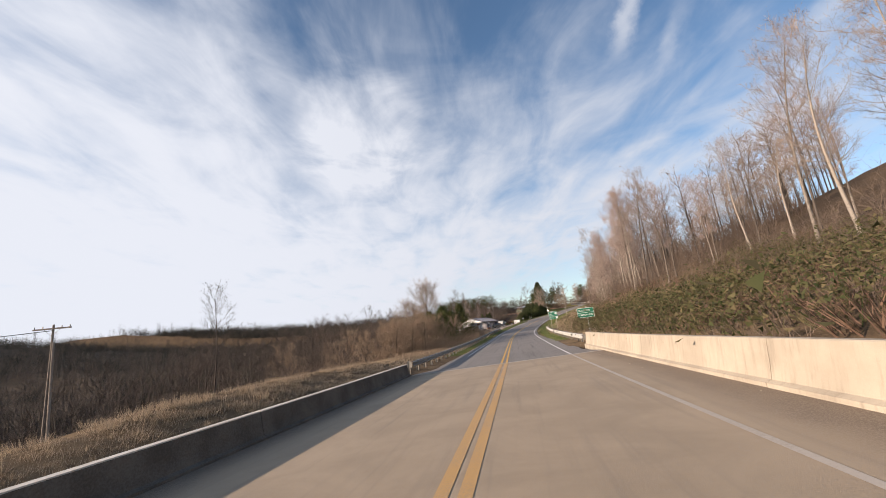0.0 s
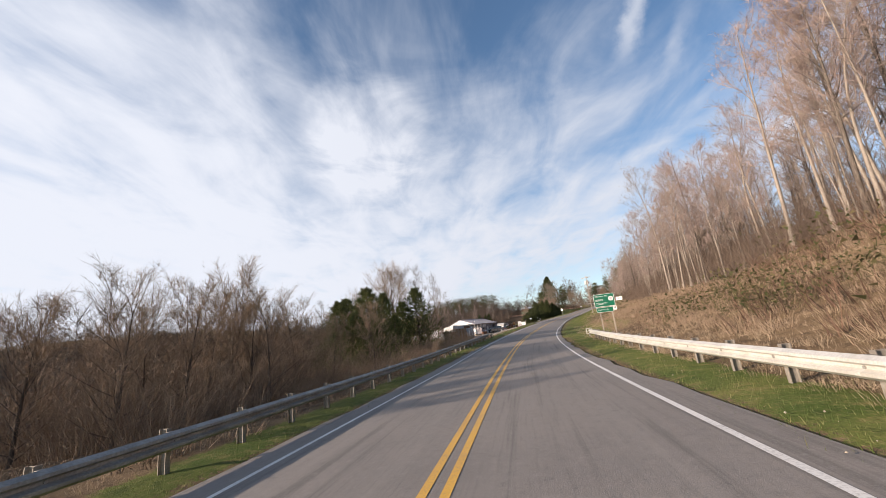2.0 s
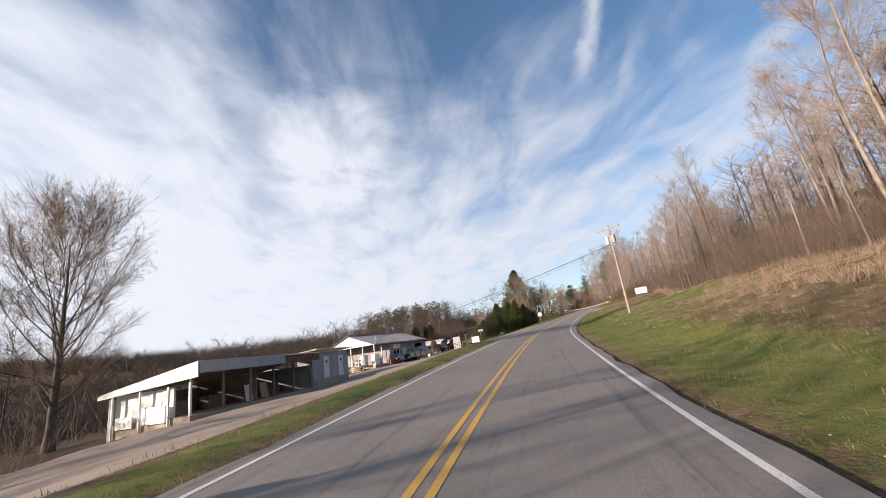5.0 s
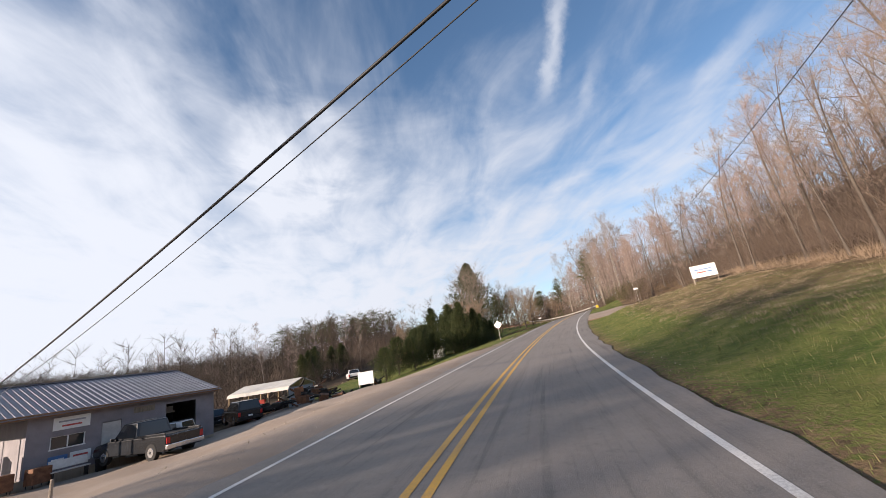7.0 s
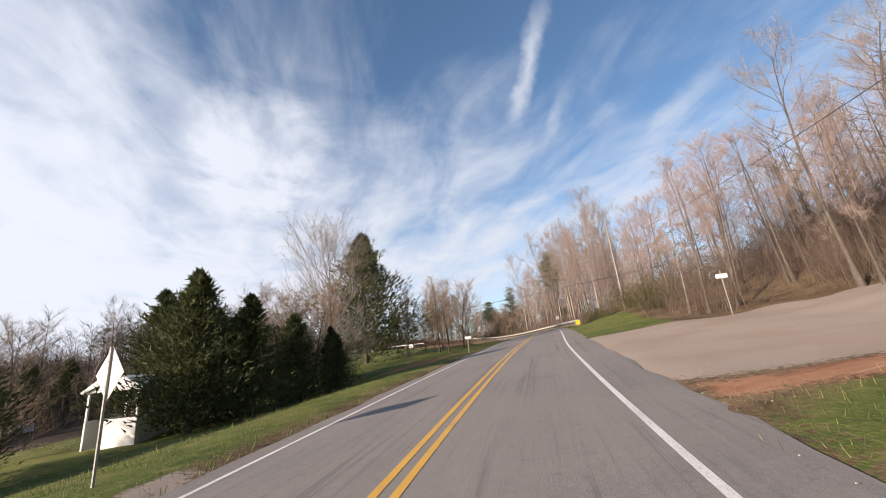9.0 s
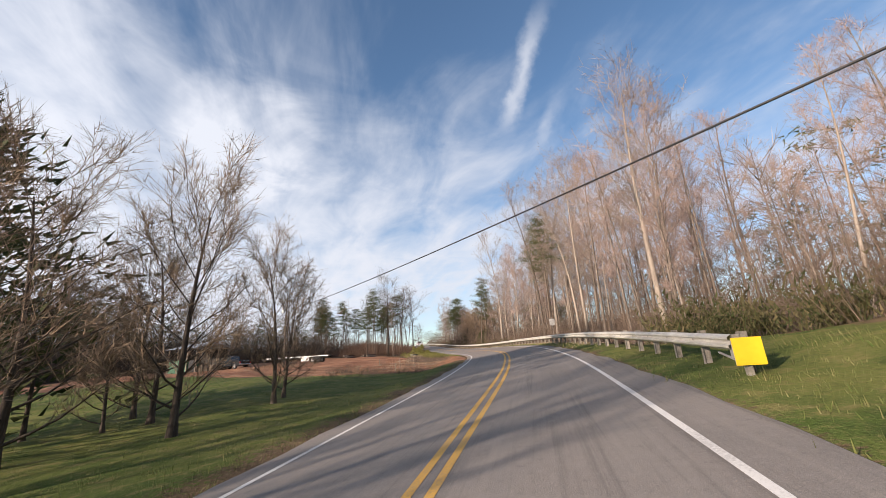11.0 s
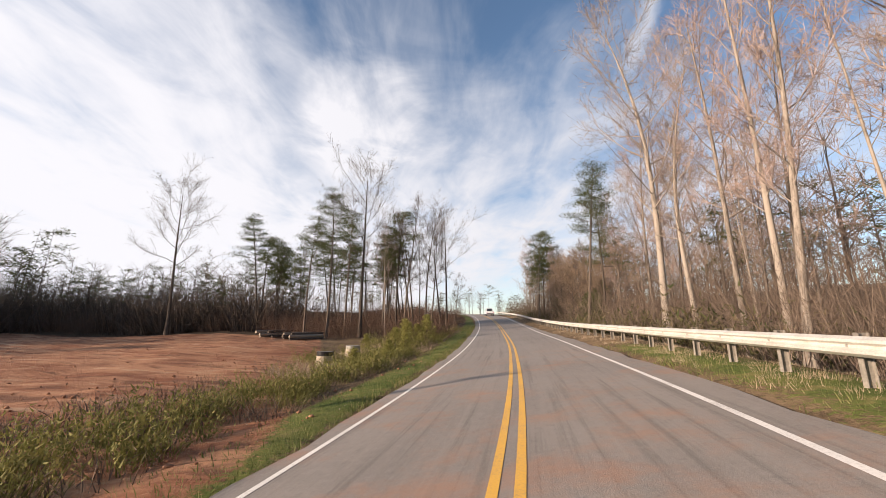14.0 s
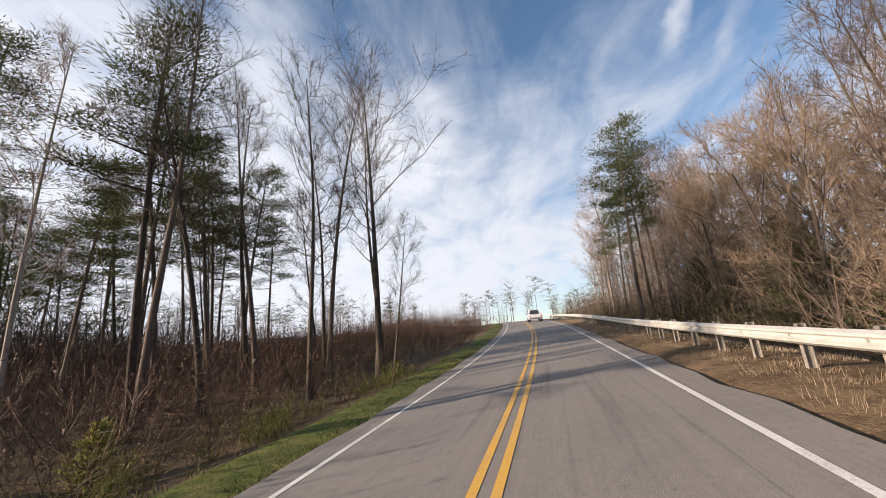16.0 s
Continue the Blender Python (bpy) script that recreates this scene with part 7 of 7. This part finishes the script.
def stop_back(s, lat):
    ob = thing("stop_sign", at_road(s, lat, 0, 75), "octagonal stop sign turned to the side road", "road sign")
    part("post", boxes(((0.05, 0.04, 2.6), (0, 0, 1.1))), GALV_DULL, ob, "", 0.005)
    pts = [(0.38 * math.cos(radians(22.5 + 45 * k)), 1.85 + 0.38 * math.sin(radians(22.5 + 45 * k))) for k in range(8)]
    part("plate", prism(pts, 0.006), SIGN_BACK, ob).location.y = 0.028
    part("face", prism(pts, 0.002), RED, ob, "red front").location.y = 0.033


stop_back(100.4, -8.0)


# ---- vehicles ----
def vehicle(name, m, paint, label, kind="car", group=""):
    """A car, SUV or pickup; its front looks along +y, wheels on z = 0."""
    ob = thing(name, m, label, "car", group)
    L, W, H = {"car": (4.6, 1.8, 1.45), "suv": (4.7, 1.85, 1.75), "pickup": (5.6, 1.98, 1.88)}[kind]
    belt = {"car": 0.92, "suv": 1.05, "pickup": 1.12}[kind]
    low = {"car": 0.24, "suv": 0.30, "pickup": 0.40}[kind]
    h = L / 2
    side = [(-h, low + 0.10), (-h, belt - 0.04), (-h + 0.06, belt), (h - 1.15, belt), (h - 0.25, belt - 0.14), (h - 0.03, belt - 0.32), (h, low + 0.14), (h - 0.1, low), (-h + 0.1, low)]
    bm = prism(side, W)
    body = part("body", bm, paint, ob, "", 0.05)
    body.matrix_basis = pose(0, 0, 0, 0, 0, 90)
    if kind == "car":
        top, base = (-1.25, 0.55), (-1.95, 1.15)
    elif kind == "suv":
        top, base = (-2.05, 0.45), (-2.25, 1.05)
    else:
        top, base = (-0.35, 0.75), (-0.55, 1.35)
    cab = bmesh.new()
    vs = []
    for y, z, w in ((base[0], belt - 0.02, W * 0.47), (base[1], belt - 0.02, W * 0.47), (top[1], H, W * 0.38), (top[0], H, W * 0.38)):
        vs.append((cab.verts.new((-w, y, z)), cab.verts.new((w, y, z))))
    for i in range(4):
        a, b = vs[i], vs[(i + 1) % 4]
        cab.faces.new((a[0], a[1], b[1], b[0]))
    cab.faces.new([v[0] for v in vs])
    cab.faces.new([v[1] for v in vs][::-1])
    bmesh.ops.recalc_face_normals(cab, faces=cab.faces[:])
    cabin = part("cabin", cab, paint, ob, "", 0.06)

    def pane(pts, name="window"):
        b = bmesh.new()
        b.faces.new([b.verts.new(p) for p in pts])
        r = bmesh.ops.extrude_face_region(b, geom=b.faces[:])
        c = sum((Vector(p) for p in pts), Vector()) / len(pts)
        n = (Vector(pts[1]) - Vector(pts[0])).cross(Vector(pts[2]) - Vector(pts[0])).normalized()
        if n.dot(c - Vector((0, (base[0] + base[1]) / 2, belt + 0.2))) < 0:
            n = -n
        bmesh.ops.translate(b, verts=b.verts[:], vec=n * -0.012)
        bmesh.ops.translate(b, verts=[v for v in r["geom"] if isinstance(v, bmesh.types.BMVert)], vec=n * 0.02)
        bmesh.ops.recalc_face_normals(b, faces=b.faces[:])
        part(name, b, GLASS, cabin, "dark glass")

    def lerp(a, b, f):
        return Vector(a) + (Vector(b) - Vector(a)) * f

    for sx in (-1, 1):
        q = [(sx * W * 0.47, base[0], belt), (sx * W * 0.47, base[1], belt), (sx * W * 0.38, top[1], H), (sx * W * 0.38, top[0], H)]
        c = sum((Vector(p) for p in q), Vector()) / 4
        inner = [lerp(c, p, 0.82) for p in q]
        mid_low, mid_high = lerp(inner[0], inner[1], 0.5), lerp(inner[3], inner[2], 0.5)
        pane([inner[0], lerp(inner[0], inner[1], 0.47), lerp(inner[3], inner[2], 0.47), inner[3]])
        pane([lerp(inner[0], inner[1], 0.53), inner[1], inner[2], lerp(inner[3], inner[2], 0.53)])
    for i, j in ((1, 2), (0, 3)):
        ya, yb = (base[1], top[1]) if i == 1 else (base[0], top[0])
        q = [(-W * 0.47, ya, belt), (W * 0.47, ya, belt), (W * 0.38, yb, H), (-W * 0.38, yb, H)]
        c = sum((Vector(p) for p in q), Vector()) / 4
        pane([lerp(c, p, 0.84) for p in q], "windscreen" if i == 1 else "rear_window")
    if kind == "pickup":
        part("bed", boxes(((W * 0.84, 1.95, 0.03), (0, -h + 1.15, belt + 0.005))), DARK, ob, "open dark load bed")
        for sx in (-1, 1):
            part("bed_side", boxes(((0.09, 2.05, 0.12), (sx * W * 0.46, -h + 1.15, belt + 0.05))), paint, ob, "", 0.02)
        part("tailgate", boxes(((W * 0.86, 0.06, 0.5), (0, -h - 0.01, belt - 0.28))), paint, ob, "", 0.02)
    r = {"car": 0.32, "suv": 0.36, "pickup": 0.40}[kind]
    for sx in (-1, 1):
        for y in (h - 0.95, -h + 1.0):
            w = part("wheel", rods(((sx * (W / 2 - 0.20), y, r), (sx * (W / 2 + 0.02), y, r), r, r, 20)), TYRE, ob, "black tyre", 0.03)
            part("rim", rods(((sx * (W / 2 - 0.02), y, r), (sx * (W / 2 + 0.035), y, r), r * 0.62, r * 0.55, 14)), CHROME, w, "silver rim")
            part("hub", rods(((sx * (W / 2 + 0.02), y, r), (sx * (W / 2 + 0.045), y, r), r * 0.2, r * 0.15, 10)), BLACK, w)
        part("headlight", boxes(((0.36, 0.08, 0.16), (sx * (W / 2 - 0.26), h - 0.06, belt - 0.36))), SIGN_WHITE, ob, "clear headlight", 0.02)
        part("tail_light", boxes(((0.18, 0.06, 0.30), (sx * (W / 2 - 0.13), -h - 0.02, belt - 0.25))), LAMP_RED, ob, "red tail light", 0.02)
        part("mirror", boxes(((0.18, 0.10, 0.14), (sx * (W / 2 + 0.08), base[1] - 0.25, belt + 0.08))), BLACK, ob, "", 0.02)
    part("bumper", boxes(((W * 0.98, 0.16, 0.22), (0, -h - 0.05, low + 0.18))), CHROME if kind == "pickup" else BLACK, ob, "", 0.03)
    part("bumper", boxes(((W * 0.98, 0.16, 0.22), (0, h + 0.02, low + 0.16))), CHROME if kind == "pickup" else BLACK, ob, "", 0.03)
    part("number_plate", boxes(((0.32, 0.01, 0.15), (0, -h - 0.055, belt - 0.42 if kind != "pickup" else low + 0.22))), SIGN_WHITE, ob, "plain pale plate")
    part("grille", boxes(((W * 0.5, 0.05, 0.2), (0, h - 0.01, belt - 0.38))), BLACK, ob, "", 0.01)
    return ob


def park(name, s, lat, turn, paint, label, kind):
    vehicle(name, at_road(s, lat, 0.0, turn), paint, label, kind)


park("pickup_truck", 157.2, -20.0, 85, CAR_BLACK, "black pickup truck parked at the store bay", "pickup")
park("suv", 159.2, -22.6, 112, CAR_SILVER, "silver utility vehicle parked at the store bay", "suv")
park("car", 167.2, -24.2, 60, CAR_BLACK, "dark car parked beside the open shelter", "suv")
park("car", 169.5, -30.5, 70, CAR_BLACK, "dark car parked behind the store", "car")
park("suv", 205, -47.0, 150, CAR_WHITE, "white utility vehicle parked on the far lawn", "suv")
park("car", 192.5, -31.0, 40, CAR_WHITE, "white car parked on the far lawn", "car")
park("car", 394, -10.5, 170, CAR_SILVER, "silver car parked off the road", "car")
p = deck(383, 1.6)
_, way, fall = road_at(383.0)
vehicle("pickup_truck", pose(p.x, p.y, p.z + 0.01, math.degrees(math.atan((deck(384, 1.6).z - deck(382, 1.6).z) / 2)), 0, heading(383)), CAR_WHITE, "white pickup truck standing in the lane ahead", "pickup")


# ---- yard of the store ----
def shelter(s, lat):
    ob = thing("shelter", at_road(s, lat, 0, 8), "open metal shelter with pale roof full of goods", "shelter")
    w, d, h = 6.0, 4.6, 1.9
    for x in (-w / 2, -w / 6, w / 6, w / 2):
        for y in (-d / 2, d / 2):
            part("post", boxes(((0.08, 0.08, h), (x, y, h / 2))), TAN_WOOD, ob, "", 0.006)
    pts = [(-d / 2 - 0.2, h - 0.25), (-d / 2, h + 0.05), (0, h + 0.65), (d / 2, h + 0.05), (d / 2 + 0.2, h - 0.25), (d / 2 + 0.14, h - 0.25), (d / 2 - 0.04, h), (0, h + 0.58), (-d / 2 + 0.04, h), (-d / 2 - 0.14, h - 0.25)]
    roof = part("roof", prism(pts, w + 0.3), ROOF_PALE, ob, "pale ribbed metal roof")
    roof.matrix_basis = pose(0, 0, 0, 0, 0, 90)
    part("side_panel", boxes(((0.04, d * 0.95, h * 0.9), (w / 2 - 0.02, 0, h * 0.5))), GREY_WALL, ob)
    rng = random.Random(9)
    for k in range(14):
        part("crate", boxes(((rng.uniform(0.4, 0.9), rng.uniform(0.4, 0.8), rng.uniform(0.4, 1.3)), (rng.uniform(-2.5, 2.4), rng.uniform(-1.7, 1.7), 0.5), (0, 0, rng.uniform(0, 90)))), rng.choice((RUST, BOARD_WOOD, TAN_WOOD, DARK, RED)), ob, "", 0.015)


shelter(172.5, -26.0)


def scrap_heap(s, lat, n, spread, high, label, seed):
    """A heap of beams, pipes and boards leaning on one another."""
    ob = thing("scrap_heap", at_road(s, lat, 0, 10), label, "scrap heap")
    rng = random.Random(seed)
    for k in range(n):
        x, y = rng.gauss(0, spread), rng.gauss(0, spread * 0.5)
        z = max(0.12, high * math.exp(-(x / spread) ** 2) * rng.uniform(0.2, 0.9))
        if k % 3:
            part("beam", boxes(((rng.uniform(0.9, 2.6), 0.12, 0.12), (x, y, z), (rng.uniform(-20, 20), rng.uniform(-32, 32), rng.uniform(0, 180)))), rng.choice((RUST, DARK, DARK, BLACK)), ob, "", 0.01)
        else:
            part("chunk", boxes(((rng.uniform(0.5, 1.0), rng.uniform(0.4, 0.8), rng.uniform(0.3, 0.7)), (x, y, z * 0.6 + 0.1), (rng.uniform(-15, 15), rng.uniform(-15, 15), rng.uniform(0, 180)))), rng.choice((DARK, RUST, BLACK)), ob, "", 0.03)


scrap_heap(169.2, -19.0, 52, 2.0, 2.0, "dark heap of rusty farm scrap beside the gravel", 2)
scrap_heap(177.6, -18.1, 10, 0.5, 0.5, "small heap of faded red machine parts on grass", 5)
scrap_heap(177.3, -24.5, 14, 0.9, 0.6, "low heap of pale scrap on bare earth", 7)


def booth(s, lat):
    """White stand with an arched roof and open upper half."""
    ob = thing("booth", at_road(s, lat, 0, 15), "small white roadside booth with open upper half", "booth")
    w, d, h = 2.4, 2.4, 2.6
    for sx in (-1, 1):
        part("side_wall", boxes(((0.08, d, 1.25), (sx * (w / 2 - 0.04), 0, 0.55))), WHITE, ob, "white boards", 0.006)
        for y in (-d / 2 + 0.05, d / 2 - 0.05):
            part("post", boxes(((0.09, 0.09, h), (sx * (w / 2 - 0.05), y, h / 2))), WHITE, ob, "", 0.006)
    part("front_wall", boxes(((w * 0.62, 0.08, 1.25), (w * 0.19, -d / 2 + 0.04, 0.55))), WHITE, ob, "white boards", 0.006)
    part("back_wall", boxes(((w, 0.08, h - 0.2), (0, d / 2 - 0.04, h / 2 - 0.1))), BOARD_WOOD, ob, "", 0.006)
    pts = [(-w / 2 - 0.25, h - 0.15), (-w * 0.3, h + 0.35), (0, h + 0.5), (w * 0.3, h + 0.35), (w / 2 + 0.25, h - 0.15), (w / 2 + 0.2, h - 0.22), (0, h + 0.36), (-w / 2 - 0.2, h - 0.22)]
    part("roof", prism(pts, d + 0.3), WHITE, ob, "white arched roof")
    part("gable", prism([(-w / 2, h - 0.2), (w / 2, h - 0.2), (0.0, h + 0.34)], 0.05), WHITE, ob).location.y = -d / 2 - 0.02


booth(195.6, -18.2)


# ---- the clay yard past the bend ----
def green_shed(s, lat):
    ob = thing("shed", at_road(s, lat, 0, -28), "green sheet-metal shed with open blue-grey roof canopy", "shed")
    w, d, h = 6.5, 5.0, 3.7
    for k in range(22):
        part("front_panel", boxes(((0.11, 0.05, 1.9), (-w / 2 + 0.1 + k * 0.2, -d / 2 + (0.02 if k % 2 else 0.0), 0.95))), GREEN_PANEL, ob)
    part("side_panel", boxes(((0.06, d, 1.9), (-w / 2, 0, 0.95))), GREEN_PANEL, ob, "", 0.005)
    part("dark_panel", boxes(((1.6, 0.06, 1.8), (w / 2 - 0.9, -d / 2 + 0.03, 0.9))), BLACK, ob, "", 0.005)
    for x in (-w / 2 + 0.1, -w / 6, w / 6, w / 2 - 0.1):
        for y in (-d / 2, d / 2):
            part("post", boxes(((0.12, 0.12, h), (x, y, h / 2))), BOARD_WOOD, ob, "", 0.008)
    part("roof", boxes(((w + 0.8, d * 0.62, 0.06), (0, -d * 0.27, h + 0.22), (14, 0, 0))), ROOF_BLUE, ob, "", 0.01)
    part("roof", boxes(((w + 0.8, d * 0.62, 0.06), (0, d * 0.27, h + 0.22), (-14, 0, 0))), ROOF_BLUE, ob, "", 0.01)
    # near-black back wall: shade under the canopy is put into its colour
    part("back_wall", boxes(((w, 0.06, h), (0, d / 2, h / 2))), DARK, ob)
    for k in range(5):
        part("stack", boxes(((0.9, 0.8, 0.9 + 0.2 * (k % 3)), (-2.4 + k * 1.2, 0.8, 0.5))), BOARD_WOOD, ob, "", 0.02)


green_shed(284.8, -43.6)
park("pickup_truck", 285.2, -38.6, 60, CAR_BLACK, "dark pickup truck parked beside the green shed", "pickup")


def trailer(s, lat):
    """Flatbed trailer with a pale deck and dark wheels under one end."""
    ob = thing("flatbed_trailer", at_road(s, lat, 0, -6), "long flatbed trailer with pale deck on red clay", "trailer")
    L = 9.3
    for k in range(7):
        part("deck_board", boxes(((L, 0.30, 0.06), (0, -0.95 + 0.32 * k, 0.98))), BOARD_WOOD, ob, "", 0.006)
    for y in (-1.12, 1.12):
        part("side_rail", boxes(((L + 0.1, 0.06, 0.16), (0, y, 0.93))), SIGN_WHITE if y < 0 else BLACK, ob, "", 0.008)
    for y in (-0.45, 0.45):
        part("frame_beam", boxes(((L, 0.10, 0.22), (0, y, 0.80))), BLACK, ob, "", 0.008)
    for x in (2.3, 3.1):
        for y in (-0.95, 0.95):
            wheel = part("wheel", rods(((x, y - 0.12, 0.38), (x, y + 0.12, 0.38), 0.38, 0.38, 18)), TYRE, ob, "", 0.03)
            part("rim", rods(((x, y - 0.14, 0.38), (x, y + 0.14, 0.38), 0.2, 0.2, 12)), GALV_DULL, wheel)
    part("panel", boxes(((1.2, 0.04, 0.62), (1.2, -1.16, 0.56))), SIGN_WHITE, ob, "white panel", 0.006)
    part("mud_flap", boxes(((1.4, 0.04, 0.55), (3.0, -1.17, 0.60))), BLACK, ob, "", 0.006)
    part("landing_leg", boxes(((0.12, 0.12, 0.9), (-2.6, 0, 0.42))), GALV_DULL, ob, "", 0.008)
    part("drawbar", boxes(((1.4, 0.12, 0.12), (-L / 2 - 0.6, 0, 0.8))), BLACK, ob, "", 0.008)


trailer(283.5, -28.0)


def drum(s, lat, label, lid):
    """Short concrete well ring with a dark lid."""
    ob = thing("well_ring", at_road(s, lat), label, "well ring", "well rings")
    part("ring", rods(((0, 0, -0.1), (0, 0, 0.55), 0.50, 0.47, 20)), CONCRETE, ob, "", 0.015)
    part("lid", rods(((0, 0, 0.54), (0, 0, 0.78), 0.44, 0.46, 20)), lid, ob, "dark cover", 0.015)


drum(300.6, -10.0, "concrete well ring with black cover in weeds", BLACK)
drum(305.8, -10.4, "concrete well ring with grey cover in weeds", GALV_DULL)


def log_stack(s, lat, n, long, turn, label, seed):
    ob = thing("log_stack", at_road(s, lat, 0, turn), label, "logs")
    rng = random.Random(seed)
    for k in range(n):
        r = rng.uniform(0.10, 0.17)
        x = rng.uniform(-0.8, 0.8)
        z = 0.15 + 0.24 * (k % 3)
        part("log", rods(((-long / 2 + x, -0.4 + 0.25 * k, z), (long / 2 + x, -0.4 + 0.25 * k + rng.uniform(-0.2, 0.2), z + 0.05), r, r * 0.85, 9)), BOARD_WOOD if k % 2 else BARK_DARK, ob)


log_stack(317, -19.5, 8, 3.6, 60, "stacked cut logs at the edge of the yard", 3)
log_stack(321, -24, 6, 4.2, 70, "stacked cut logs at the edge of the yard", 6)
log_stack(317.8, -14.2, 1, 1.5, 85, "grey log lying in weeds", 8)
for s, lat, h in ((257.6, -8.4, 0.95), (262.4, -10.6, 0.8), (261.4, -12.6, 0.8), (266, -10.2, 0.9), (252, -9, 0.8), (254.8, -9.2, 0.85), (281, -9.5, 1.0), (272, -10.5, 0.7)):
    fence_post(s, lat, h * 0.8, BOARD_WOOD, "short weathered post at the edge of the yard", 0.035)


# ---- litter ----
def debris():
    """Small stones and scraps along the gutter and verge."""
    rng = np.random.default_rng(77)
    bag = Bag()
    spots = np.concatenate([sow(rng, (-20, 30, 4.2, 4.95, 70), (-10, 33, -4.95, -4.4, 30), (36, 130, 3.9, 5.2, 120), (150, 205, 3.9, 5.4, 160), (140, 172, -7, -3.7, 200), (250, 300, -6.5, -3.8, 120))])
    z = ground_z(spots[:, 0], spots[:, 1]) + 0.012
    for (x, y), h in zip(spots, z):
        r = rng.uniform(0.006, 0.022)
        v = np.array([[1, 0, 0], [0, 1, 0], [-1, 0, 0], [0, -1, 0], [0, 0, 0.8], [0, 0, -0.8]]) * r * rng.uniform(0.6, 1.4, (6, 3)) + (x, y, h)
        bag.add(v, [(0, 1, 4), (1, 2, 4), (2, 3, 4), (3, 0, 4), (1, 0, 5), (2, 1, 5), (3, 2, 5), (0, 3, 5)])
    tagged(link_mesh("gravel_scraps", *bag.arrays(), CONCRETE), "loose pale stones along the road edge", "gravel", kind="stuff")


def clods():
    """Lumps of clay turned up in the yard."""
    rng = np.random.default_rng(78)
    bag = Bag()
    spots = sow(rng, (254, 302, -16, -4.4, 1500), (254, 312, -40, -12, 900))
    for (x, y), h in zip(spots, ground_z(spots[:, 0], spots[:, 1])):
        r = 0.012 + 0.075 * rng.uniform() ** 3
        v = np.array([[1, 0, 0], [0, 1, 0], [-1, 0, 0], [0, -1, 0], [0, 0, 0.7], [0, 0, -0.7]]) * r * rng.uniform(0.5, 1.5, (6, 3)) + (x, y, h)
        bag.add(v, [(0, 1, 4), (1, 2, 4), (2, 3, 4), (3, 0, 4), (1, 0, 5), (2, 1, 5), (3, 2, 5), (0, 3, 5)])
    tagged(link_mesh("clay_clods", *bag.arrays(), CLAY), "loose lumps of red clay in the yard", "clay", kind="stuff")


debris()
clods()
